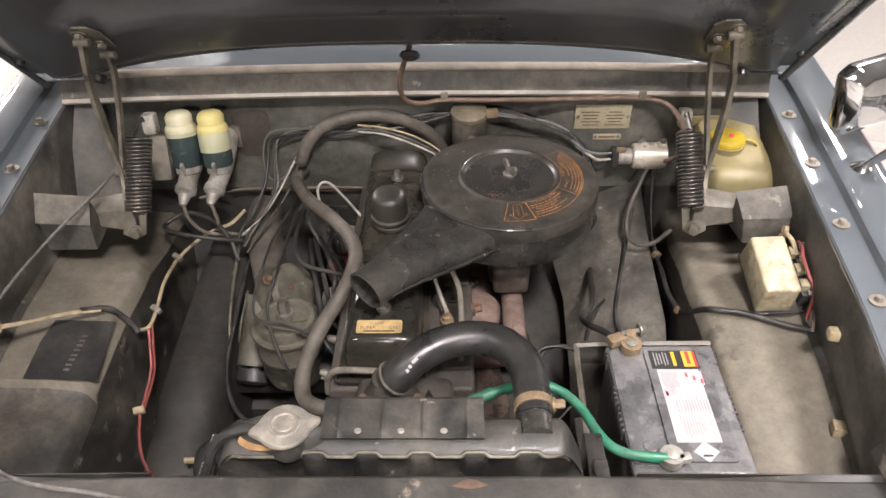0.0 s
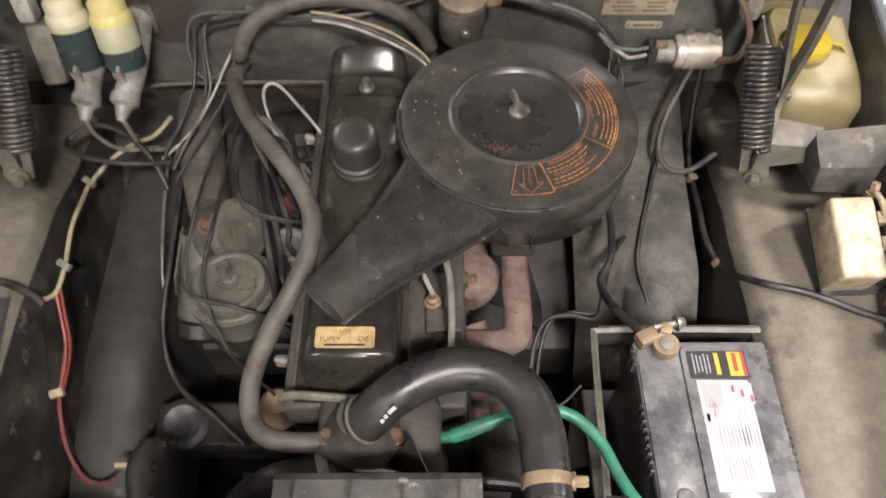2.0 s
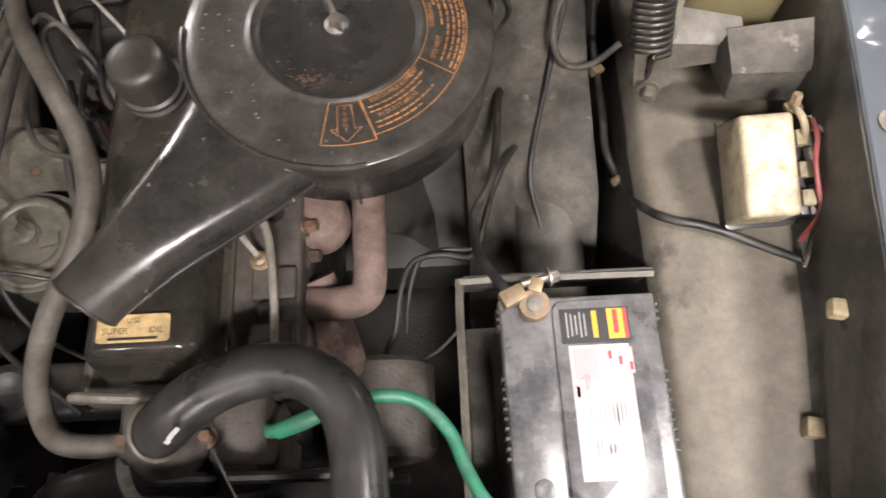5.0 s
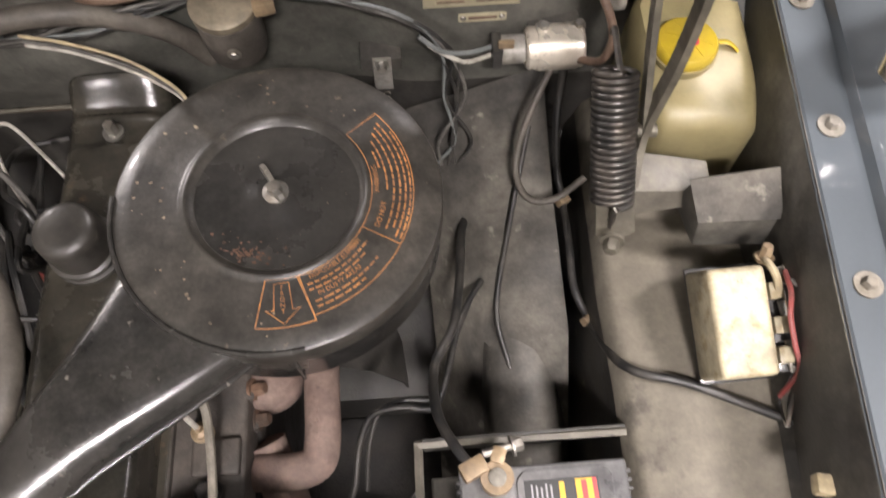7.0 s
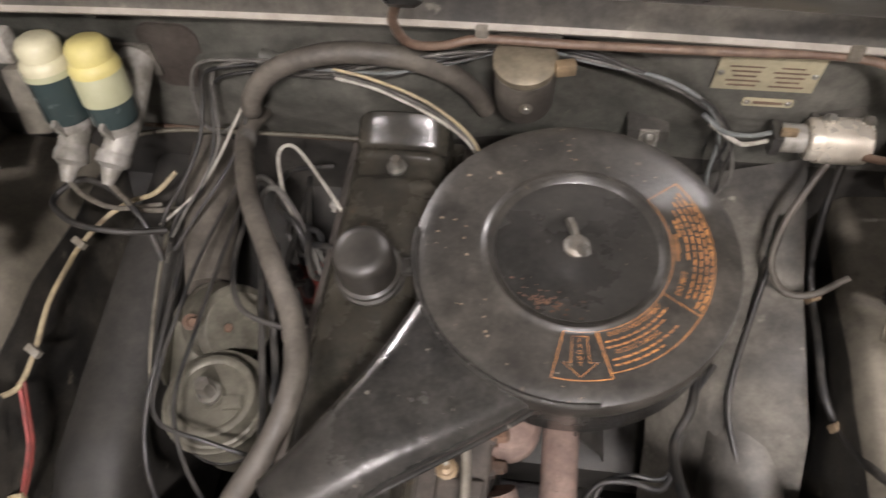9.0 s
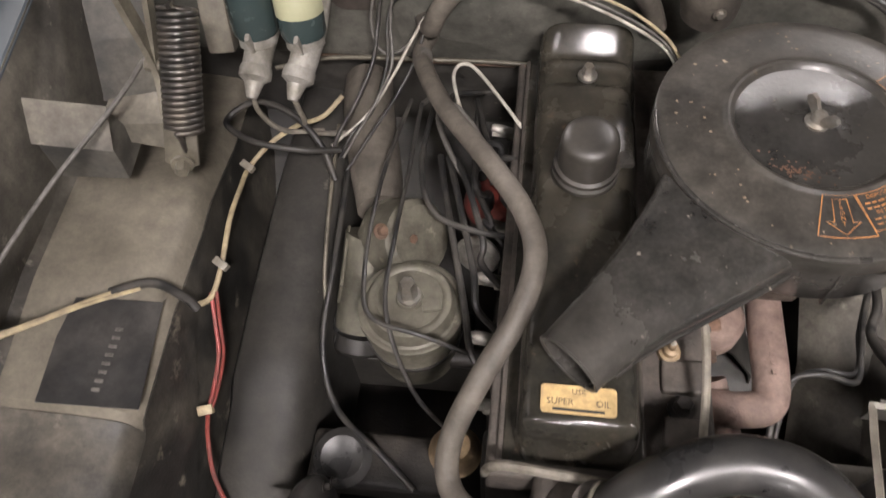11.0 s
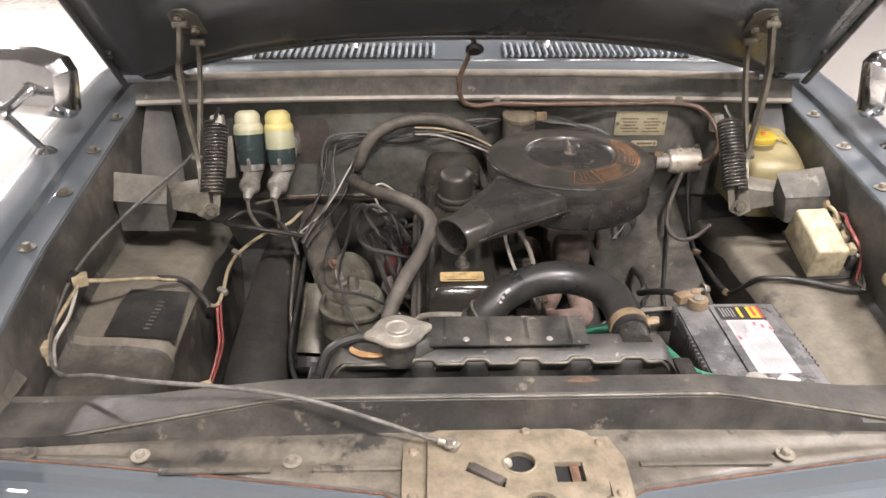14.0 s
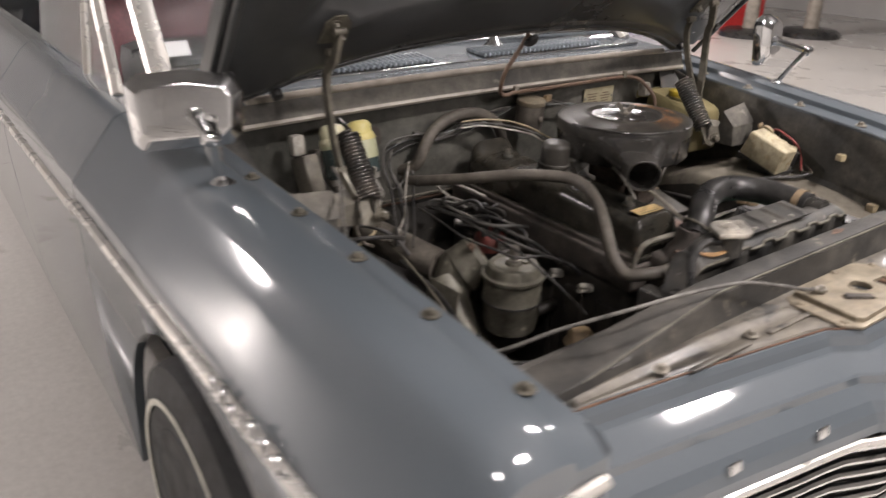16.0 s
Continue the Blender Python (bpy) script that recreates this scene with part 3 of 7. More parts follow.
    # Below the ledge the colour is dropped to paint in the bay's shade.
    part("lower_panel", sheet(low, 0.002), "rail", fw, "lower bulkhead, painted dark for shade")
    part("ledge_seam", tube([(x, 1.332 - 0.018 * math.exp(-((x + 0.20) / 0.14) ** 4) * 0.1, 0.722) for x in [-0.47 + 0.03 * k for k in range(11)]], 0.0028, 6, 1), "rusty", fw, "rust-brown folded seam")
    # transmission tunnel hump, its deep shade put into the dark colour
    b = []
    for k in range(9):
        a = math.pi * k / 8
        b.append([(0.02 + 0.19 * math.cos(a), y, 0.36 + 0.2 * math.sin(a)) for y in (1.03, 1.2, 1.34)])
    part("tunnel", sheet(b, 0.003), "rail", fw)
    return fw


FW = firewall()


def cowl():
    cw = thing("cowl", "blue cowl top with black louvres and a perished bonnet seal", "")
    cw.parent = car
    n = 30

    def bow(x):
        return 0.035 * ((x - C) / 0.66) ** 2

    def run(prof, x0=-0.65, x1=0.65):
        return [[(C + x0 + (x1 - x0) * i / n, y - bow(C + x0 + (x1 - x0) * i / n) * 0.3, z - 0.006 * (2 * i / n - 1) ** 2) for i in range(n + 1)] for y, z in prof]

    part("lower_flange", sheet(run([(1.338, 0.944), (1.302, 0.950), (1.299, 0.954), (1.303, 0.959)]), 0.0015), "white_paint", cw, "chipped pale flange edge")
    part("upstand", sheet(run([(1.303, 0.9585), (1.307, 0.966), (1.312, 0.984), (1.314, 0.992)]), 0.002), "bay", cw, "dusty grey upstand")
    part("bonnet_seal", tube([(C - 0.58 + 1.16 * i / 16, 1.319 - bow(C - 0.58 + 1.16 * i / 16) * 0.3, 0.998 - 0.006 * (i / 8 - 1) ** 2) for i in range(17)], 0.0085, 10, 2), "seal", cw, "perished pale rubber bonnet seal")
    part("top_panel", sheet(run([(1.314, 0.991), (1.33, 0.994), (1.37, 0.992), (1.43, 0.993), (1.50, 0.998), (1.57, 1.004), (1.60, 1.012)], -0.68, 0.68), 0.002), "blue", cw, "grey-blue cowl panel")
    for x0, x1 in ((-0.50, -0.12), (0.035, 0.43)):
        part("louvre_recess", box((x1 - x0, 0.075, 0.006), ((x0 + x1) / 2, 1.487, 0.998), (4, 0, 0), 0.002), "dark", cw, "black louvre opening")
        sl = finish("slat", box((0.0062, 0.078, 0.010), (0, 0, 0), bevel=0.0015, seg=1), "slat")
        k = int((x1 - x0) / 0.0145)
        for i in range(k + 1):
            o = new("slat", sl)
            o.parent = cw
            o.location = (x0 + i * (x1 - x0) / k, 1.487, 1.003)
            o.rotation_euler = (radians(4), radians(18), 0)
    part("chrome_strip", tube([(C - 0.62 + 1.24 * i / 12, 1.432, 0.9935) for i in range(13)], 0.004, 8, 2), "chrome", cw, "thin chrome strip")
    for x in (-0.30, 0.13):
        part("wiper_spindle", lathe([(0, 0.03), (0.008, 0.03), (0.014, 0.022), (0.022, 0.012), (0.03, 0)], 16, (x, 1.535, 1.0)), "chrome", cw, "chrome wiper spindle")
        part("wiper_arm", tube([(x, 1.535, 1.03), (x + 0.1, 1.545, 1.035), (x + 0.30, 1.565, 1.035)], 0.005, 8, 3, flat=0.6), "chrome", cw, "chrome wiper arm")


cowl()


def bonnet():
    ca, sa = math.cos(radians(HOOD_ANGLE)), math.sin(radians(HOOD_ANGLE))

    def at(x, v, depth=0.0):
        """x across, v up the slope from the rear corners, depth off the inner face towards the camera's side."""
        return (x, 1.294 - v * ca - depth * sa, 0.987 + v * sa - depth * ca)

    bn = thing("bonnet", "open bonnet with a glossy black ribbed underside", "")
    bn.parent = car
    L, n, m = 1.06, 88, 80
    half = lambda v: 0.672 + 0.02 * v
    v0 = lambda x: 0.128 * max(0, 1 - abs(x / 0.60) ** 2.6)
    rows, outer = [], []
    for j in range(m + 1):
        r, o = [], []
        for i in range(n + 1):
            u = 2 * i / n - 1
            vv = lerp(v0(u * 0.67), L, (j / m) ** 1.25)
            x = u * half(vv)
            edge_v = vv - v0(x)
            # raised border frame, recessed field with soft walls
            side = 0.64 - abs(x)
            d = min(edge_v - 0.21 - 0.05 * math.cos(x * 9.5), side - 0.13, L - 0.12 - vv)
            w = 1 / (1 + math.exp(-d / 0.013))
            depth = lerp(0.014, -0.034, w)
            rib = math.exp(-((edge_v - 0.155) / 0.012) ** 2) * (abs(x) < 0.46)
            depth += 0.006 * rib
            depth -= 0.022 * max(0.0, 1 - edge_v / 0.05) ** 0.5
            if side < 0:
                depth -= 0.01
            r.append(at(C + x, vv, depth))
            o.append(at(C + x, vv - (0.012 if j == 0 else 0), -0.030 - 0.012 * (1 - u * u)))
        rows.append(r)
        outer.append(o)
    b = sheet(rows, 0.0)
    part("inner_frame", b, "hoodin", bn, "glossy black pressed inner frame", 60)
    skin = sheet(outer, 0.0)
    part("skin", skin, "blue", bn, "grey-blue outer skin")
    rim = bmesh.new()
    loop = lambda g: [q for q in g[0]] + [q[-1] for q in g[1:]] + [q for q in g[-1][::-1]][1:] + [q[0] for q in g[::-1]][1:]
    a, c = loop(rows), loop(outer)
    va, vc = [rim.verts.new(q) for q in a], [rim.verts.new(q) for q in c]
    for k in range(len(va) - 1):
        rim.faces.new((va[k], va[k + 1], vc[k + 1], vc[k]))
    part("folded_edge", rim, "hoodin", bn)
    for s in (-1, 1):
        part("hem_fold", tube([at(C + s * (half(v) - 0.016), v, 0.014) for v in [0.02 + 0.1 * k for k in range(11)]], 0.0075, 8, 2, flat=0.7), "hoodin", bn, "folded hem along the side", 80)
    part("hem_fold", tube([at(C + x, v0(x) + 0.014, -0.006) for x in [-0.62 + 0.062 * k for k in range(21)]], 0.0075, 8, 2, flat=0.7), "hoodin", bn, "folded hem along the rear edge", 80)
    for k in range(5):
        for s in (-1, 1):
            part("bump_rubber", lathe([(0, 0), (0.008, 0), (0.007, 0.008), (0, 0.009)], 12, at(C + s * (half(0.2) - 0.03), 0.12 + 0.2 * k, 0.012), axis=(0, -sa, -ca)), "rubber", bn)
    part("grommet", lathe([(0.008, 0), (0.016, 0), (0.017, 0.004), (0.012, 0.008), (0.008, 0.008)], 20, at(-0.05, 0.132, 0.012), axis=(0, -sa, -ca)), "rubber", bn)
    for x in (-0.60, 0.52):
        part("bump_rubber", lathe([(0, 0), (0.012, 0), (0.01, 0.012), (0, 0.014)], 14, at(x, 0.05, 0.01), axis=(0, -sa, -ca)), "rubber", bn)
    return at


hood_at = bonnet()


def hinge(s):
    """A bonnet hinge with its two cranked arms, coil spring and base bracket."""
    X = lambda h: C + s * h + (0.012 if s < 0 else 0.0)
    g = thing("bonnet_hinge", "cranked steel bonnet hinge with a dark coil spring", "")
    g.parent = car
    top = (X(0.498), 1.117, 1.135)
    inner_top = (X(0.487), 1.165, 1.095)
    elbow = (X(0.503), 1.12, 0.900)
    foot = (X(0.478), 1.045, 0.845)

    def bar(pts, w, t, nm, mat):
        path = smooth_path(pts, 5)
        rows = []
        for i, q in enumerate(path):
            d = (path[min(i + 1, len(path) - 1)] - path[max(i - 1, 0)]).normalized()
            wid = d.cross(Vector((1, 0, 0))).normalized() * w / 2
            th = Vector((t / 2, 0, 0))
            rows.append([q - wid - th, q + wid - th, q + wid + th, q - wid + th, q - wid - th])
        b = sheet(rows, 0)
        b.faces.new([b.verts.new(v) for v in rows[0][:4]])
        b.faces.new([b.verts.new(v) for v in rows[-1][:4]])
        bmesh.ops.remove_doubles(b, verts=b.verts, dist=1e-5)
        part(nm, b, mat, g, "dull plated steel arm")

    bar([top, (X(0.507), 1.122, 1.09), (X(0.517), 1.135, 1.06), (X(0.514), 1.13, 0.98), elbow, (X(0.495), 1.085, 0.858)], 0.017, 0.007, "outer_arm", "hinge")
    bar([inner_top, (X(0.492), 1.176, 1.060), (X(0.4975), 1.166, 1.0), (X(0.501), 1.145, 0.945), elbow], 0.014, 0.006, "inner_arm", "hinge")
    # plate against the bonnet
    m = basis(hood_at(X(0.492), 0.215, 0.016), (1, 0, 0), (0, -math.cos(radians(HOOD_ANGLE)), math.sin(radians(HOOD_ANGLE))))
    part("bonnet_plate", prism([(-0.026, -0.03), (0.026, -0.03), (0.022, 0.018), (0.008, 0.034), (-0.014, 0.034), (-0.026, 0.02)], 0.003, m, 0.0008), "hinge", g, "tarnished plate bolted to the bonnet")
    for v in (0.20, 0.232):
        part("plate_bolt", hexbolt(hood_at(X(0.482 + 0.02 * (v > 0.2)), v, 0.020), 0.007, 0.008, (0, -0.74, -0.67)), "hinge", g)
    for q in (top, inner_top, elbow):
        part("pivot_pin", rod((q[0] - 0.012, q[1], q[2]), (q[0] + 0.012, q[1], q[2]), 0.007), "hinge", g)
    # coil spring
    a, z = Vector((X(0.472), 1.152, 0.952)), Vector((X(0.474), 1.072, 0.852))
    d = (z - a).normalized()
    e1 = d.cross(Vector((1, 0, 0))).normalized()
    e2 = d.cross(e1)
    turns = 20
    pts = [a + (z - a) * (i / (turns * 14)) + (e1 * math.cos(2 * math.pi * i / 14) + e2 * math.sin(2 * math.pi * i / 14)) * 0.0188 for i in range(turns * 14 + 1)]
    part("coil_spring", tube(pts, 0.0034, 6, raw=True), "spring", g, "dark tightly wound coil spring", 80)
    part("spring_hook", tube([a + e1 * 0.0188, a - d * 0.006 + e1 * 0.012, a - d * 0.022, a - d * 0.034 - e1 * 0.008, a - d * 0.03 - e1 * 0.016], 0.0032, 6), "spring", g)
    part("spring_hook", tube([z + e1 * 0.0188, z + d * 0.006 + e1 * 0.01, z + d * 0.02, z + d * 0.03 - e1 * 0.008], 0.0032, 6), "spring", g)
    # base bracket reaching out to the guard
    m = basis((X(0.478), 1.06, 0.832), (s, 0.1, 0.05), (0, -0.45, -0.9))
    part("foot_tab", prism([(-0.018, -0.03), (0.02, -0.035), (0.022, 0.016), (0.0, 0.024), (-0.018, 0.012)], 0.003, m, 0.001), "hinge", g, "bent plated tab")
    part("pivot_bolt", hexbolt((X(0.472), 1.040, 0.836), 0.008, 0.012, (-s * 0.3, -0.9, 0.1)), "hinge", g)
    rows = []
    for k in range(5):
        t = k / 4
        x = X(lerp(0.492, 0.577, t))
        rows.append([(x, 1.125 - 0.012 * t, 0.862 - 0.012 * t), (x, 1.092, 0.856 - 0.010 * t), (x, 1.084, 0.850 - 0.010 * t), (x, 1.080, 0.806 + 0.016 * t)])
    part("base_bracket", sheet(rows, 0.003), "gusset", g, "folded plated base bracket")
    part("bracket_bolt", hexbolt((X(0.57), 1.081, 0.828), 0.007, 0.009, (0, -1, 0.1)), "hinge", g)


hinge(-1)
hinge(1)


def guard_box(s):
    """The folded steel box that braces the hinge on the guard."""
    X = lambda h: C + s * h
    b = bmesh.new()
    pts = [(0.556, 1.047, 0.845), (0.632, 1.043, 0.850), (0.620, 1.072, 0.893), (0.543, 1.072, 0.881)]
    low = [(0.562, 1.045, 0.80), (0.645, 1.040, 0.80), (0.645, 1.10, 0.80), (0.555, 1.10, 0.80)]
    if s < 0:
        pts = [(0.538, 1.047, 0.841), (0.622, 1.043, 0.850), (0.622, 1.068, 0.892), (0.538, 1.072, 0.881)]
        low = [(0.540, 1.047, 0.792), (0.622, 1.043, 0.794), (0.622, 1.10, 0.80), (0.540, 1.10, 0.80)]
    hi = [b.verts.new((X(x), y, z)) for x, y, z in pts]
    lo = [b.verts.new((X(x), y, z)) for x, y, z in low]
    b.faces.new(hi)
    for k in range(4):
        b.faces.new((hi[k], hi[(k + 1) % 4], lo[(k + 1) % 4], lo[k]))
    bmesh.ops.bevel(b, geom=[e for e in b.edges if len(e.link_faces) == 2], offset=0.004, segments=2, profile=0.6, affect="EDGES")
    # Separate paler top over a darker box: lit and shaded faces by colour.
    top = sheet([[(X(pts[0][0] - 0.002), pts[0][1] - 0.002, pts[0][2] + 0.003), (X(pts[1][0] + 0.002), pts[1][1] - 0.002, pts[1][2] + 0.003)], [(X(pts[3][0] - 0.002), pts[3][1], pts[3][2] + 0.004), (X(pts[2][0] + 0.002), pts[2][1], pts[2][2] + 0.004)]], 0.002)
    part("brace_top", top, "bay", GL if s < 0 else GR, "dusty brace top, coloured as if lit")
    part("brace_box", b, "wall_dark", GL if s < 0 else GR, "dusty folded steel brace box in a shaded tone")


guard_box(-1)
guard_box(1)


def front_end():
    fr = thing("front_panel", "dusty radiator support with the grey-blue nose panel", "")
    fr.parent = car
    n = 40
    xs = [C - 0.60 + 1.20 * i / n for i in range(n + 1)]
    rel = lambda x: (x - C) / 0.60
    yf = lambda x: table([(0, 0.380), (0.092, 0.384), (0.138, 0.411), (0.60, 0.487)], abs(x + 0.05))
    ramp = lambda x: min(1.0, max(0.0, (abs(x - C) - 0.25) / 0.27))
    top = []
    prof = [(0.572, 0.77), (0.556, 0.83), (0.548, 0.852), (0.543, 0.856), (0.530, 0.857), (0.514, 0.8555), (0.509, 0.850), (0.5055, 0.817), (0.503, 0.810)]
    for k, (y, z) in enumerate(prof):
        row = []
        for x in xs:
            r = ramp(x)
            drop = 0.055 * r if 2 <= k <= 6 else 0.0
            if k <= 1:
                drop = 0.03 * r
            row.append((x, y + (0.03 * r if k <= 4 else 0.0), max(z - drop, 0.70) if k < 7 else z - (0.006 * abs(rel(x)) + 0.014 * abs(rel(x)) ** 3) * (1.0 if k == 8 else 0.6)))
        top.append(row)
    part("support_top", sheet(top, 0.002), "support", fr, "dark worn radiator support panel", 22)
    part("worn_edge", tube([(x, 0.5105, 0.8535 - 0.055 * ramp(x)) for x in xs], 0.0016, 6, 1), "can_grey", fr, "paint worn to bright metal along the crease", 80)
    shelf = []
    for k in range(9):
        t = k / 8
        shelf.append([(x, lerp(0.503, yf(x) + 0.012, t), 0.810 - 0.004 * t - 0.006 * abs(rel(x)) + 0.0025 * math.sin(t * 9) * (abs(x + 0.045) > 0.12) - 0.014 * abs(rel(x)) ** 3) for x in xs])
    shelf.append([(x, yf(x) + 0.008, 0.800 - 0.02 * abs(rel(x)) ** 3) for x in xs])
    part("lock_shelf", sheet(shelf, 0.002), "shelf", fr, "dust-caked lock platform shelf")
    lip = []
    fine = sorted({round(C - 0.605 + 1.21 * i / n, 4) for i in range(n + 1)} | {-0.188, -0.142, 0.042, 0.088})
    for dy, dz in ((0.014, 0.002), (0.006, 0.006), (0.0, 0.005), (-0.004, -0.002), (-0.008, -0.014), (-0.014, -0.020), (-0.017, -0.0215), (-0.030, -0.0255), (-0.052, -0.0335), (-0.0555, -0.036),
                   (-0.0570, -0.047), (-0.064, -0.052), (-0.077, -0.062), (-0.087, -0.075), (-0.093, -0.090), (-0.095, -0.103)):
        lip.append([(x, yf(x) + dy, 0.799 - 0.012 * abs(rel(x)) ** 3 + dz) for x in fine])
    part("nose_panel", sheet(lip, 0.002), "blue", fr, "grey-blue creased nose panel below the bonnet line", 9)
    part("rust_edge", tube([(x, yf(x) + 0.004, 0.8055 - 0.012 * abs(rel(x)) ** 3) for x in fine if abs(rel(x)) < 0.97], 0.0016, 6, 1), "rust_fleck", fr, "brown rusted seam along the lip", 80)
    for x in (-0.457, -0.289, 0.256, 0.41):
        part("shelf_bolt", hexbolt((x, 0.462 + 0.012 * (abs(x) > 0.4), 0.8065), 0.0055, 0.006, washer=1.9), "zinc_dusty", fr)
    for x in (-0.59, 0.47):
        part("shelf_bolt", hexbolt((x, 0.49, 0.797), 0.0055, 0.006, washer=1.9), "bay", fr)
    for x0, x1 in ((-0.43, -0.31), (-0.265, -0.17), (0.09, 0.235)):
        part("pressed_rib", box((x1 - x0, 0.008, 0.004), ((x0 + x1) / 2, 0.450, 0.8075), bevel=0.0018), "shelf", fr)
    for q, rot, sx, sy in (((0.039, 0.534, 0.8572), (0, 0, 3), 0.036, 0.010), ((0.144, 0.5135, 0.838), (73, 0, 6), 0.032, 0.009)):
        out = [(sx / 2 * math.cos(a) * (1 + 0.22 * math.sin(3 * a + sx * 90)), sy / 2 * math.sin(a) * (1 + 0.25 * math.cos(2 * a + sy * 300))) for a in [2 * math.pi * k / 22 for k in range(22)]]
        part("rust_patch", prism(out, 0.0003, pose(*q, *rot)), "rusty", fr, "flaking rust patch")
    # side gussets closing the corners
    for s in (-1, 1):
        rows = [[(C + s * 0.595, 0.62, 0.80), (C + s * 0.595, 0.50, 0.80), (C + s * 0.598, 0.47, 0.795)],
                [(C + s * 0.61, 0.62, 0.825), (C + s * 0.61, 0.50, 0.825), (C + s * 0.61, 0.44, 0.82)],
                [(C + s * 0.612, 0.62, 0.86), (C + s * 0.603, 0.48, 0.845), (C + s * 0.60, 0.42, 0.838)]]
        part("corner_gusset", sheet(rows, 0.002), "shelf", fr)
    part("baffle_panel", sheet([[(C - 0.62, 0.60, 0.78), (C - 0.3, 0.59, 0.80)], [(C - 0.62, 0.60, 0.3), (C - 0.3, 0.59, 0.3)]], 0.002), "support", fr)
    part("baffle_panel", sheet([[(C + 0.62, 0.60, 0.78), (C + 0.3, 0.59, 0.80)], [(C + 0.62, 0.60, 0.3), (C + 0.3, 0.59, 0.3)]], 0.002), "support", fr)
    # badge blocks across the nose, one for each former letter
    for i in range(6):
        x = -0.442 + i * 0.148
        y = yf(x) - 0.0895
        b = box((0.021, 0.004, 0.015), (x, y, 0.7285 - 0.012 * abs(rel(x)) ** 3), (-14, 0, 0), 0.0018)
        part("badge_block", b, "chrome", fr, "small chrome badge block")
    for i in range(9):
        z = 0.675 - i * 0.026
        pts = [(x, yf(x) - 0.085 + 0.004 * i, z) for x in [C - 0.58 + 1.16 * k / 14 for k in range(15)]]
        part("grille_bar", tube(pts, 0.0065, 8, 2), "chrome", fr, "bright metal grille bar")
    part("grille_surround", tube([(x, yf(x) - 0.096, 0.690 - 0.012 * abs(rel(x)) ** 3) for x in [C - 0.60 + 1.20 * k / 14 for k in range(15)]], 0.006, 8, 2), "trim", fr, "bright metal grille surround")
    return fr


FRONT = front_end()


def lock_plate():
    lp = thing("bonnet_lock_plate", "dusty cream lock plate with a round and a square hole", "lock plate")
    lp.location = (0, 0, 0)
    cx, cy, z0 = -0.045, 0.444, 0.8185
    b = bmesh.new()
    # pressed plate with two clipped corners and a curved notch in its front edge
    notch = [(0.018 + 0.017 * math.cos(math.radians(a)), -0.054 + 0.013 * math.sin(math.radians(a))) for a in range(170, 5, -20)]
    outer = [(-0.098, -0.046), (-0.090, -0.054)] + notch + [(0.082, -0.053), (0.091, -0.045), (0.099, 0.020), (0.082, 0.046), (0.066, 0.052), (-0.084, 0.052), (-0.096, 0.046)]
    hole_a = [(0.002 + 0.0175 * math.cos(2 * math.pi * k / 20), 0.0 + 0.016 * math.sin(2 * math.pi * k / 20)) for k in range(20)]
    hole_b = [(0.054 + sx * 0.0150, -0.014 + sy * 0.0140) for sx, sy in ((1, 1), (-1, 1), (-1, -1), (1, -1))]
    slot = [(-0.036 + u * 0.81 - v * 0.58, -0.016 - u * 0.58 - v * 0.81) for u, v in ((-0.024, -0.006), (0.022, -0.008), (0.026, 0.004), (-0.020, 0.007))]

    def ring(pts):
        v = [b.verts.new((cx + x, cy + y, z0)) for x, y in pts]
        return [b.edges.new((v[k], v[(k + 1) % len(v)])) for k in range(len(v))]

    es = ring(outer) + ring(hole_a) + ring(hole_b) + ring(slot)
    bmesh.ops.triangle_fill(b, use_beauty=True, use_dissolve=True, edges=es)
    r = bmesh.ops.extrude_face_region(b, geom=b.faces[:])
    bmesh.ops.translate(b, vec=(0, 0, -0.0085), verts=[g for g in r["geom"] if isinstance(g, bmesh.types.BMVert)])
    rim_edges = [e for e in b.edges if len(e.link_faces) == 2 and e.calc_face_angle(0) > 1.0 and e.verts[0].co.z > z0 - 0.001 and e.verts[1].co.z > z0 - 0.001]
    bmesh.ops.bevel(b, geom=rim_edges, offset=0.0018, segments=2, profile=0.6, affect="EDGES")
    part("plate", b, "latch", lp, "dust-caked pressed plate", 30)
    base = [(-0.124, -0.040), (-0.104, -0.061), (0.090, -0.060), (0.118, -0.046), (0.120, 0.010), (0.108, 0.046), (-0.110, 0.050), (-0.124, 0.036)]
    part("base_flange", prism(base, 0.0035, Matrix.Translation((cx, cy, 0.8075)), 0.0012), "latch", lp, "rust-edged base flange")
    for x, y in ((-0.112, 0.026), (-0.112, -0.038), (0.094, 0.028), (0.105, -0.038), (0.014, 0.047)):
        part("plate_rivet", lathe([(0, 0.0032), (0.004, 0.0028), (0.0058, 0.001), (0.0062, 0)], 14, (cx + x, cy + y, 0.811 if abs(x) > 0.1 else z0)), "latch", lp, "dust-covered rivet head")
    part("hole_floor", box((0.17, 0.07, 0.0012), (cx + 0.01, cy - 0.008, 0.8112)), "dark", lp, "dark opening below the plate")
    part("hole_collar", tube([(cx + 0.002 + 0.0178 * math.cos(2 * math.pi * k / 24), cy + 0.0163 * math.sin(2 * math.pi * k / 24), 0.8188) for k in range(25)], 0.0014, 6, 1), "latch", lp)
    part("catch_pin", lathe([(0, 0.006), (0.004, 0.0055), (0.005, 0.003), (0.005, 0)], 18, (cx - 0.010, cy + 0.004, 0.8118)), "can", lp, "pale worn catch pin")
    part("release_lever", box((0.040, 0.011, 0.008), (cx - 0.035, cy - 0.017, 0.8185), (0, 0, -36), 0.002), "head", lp, "greasy brown release lever")
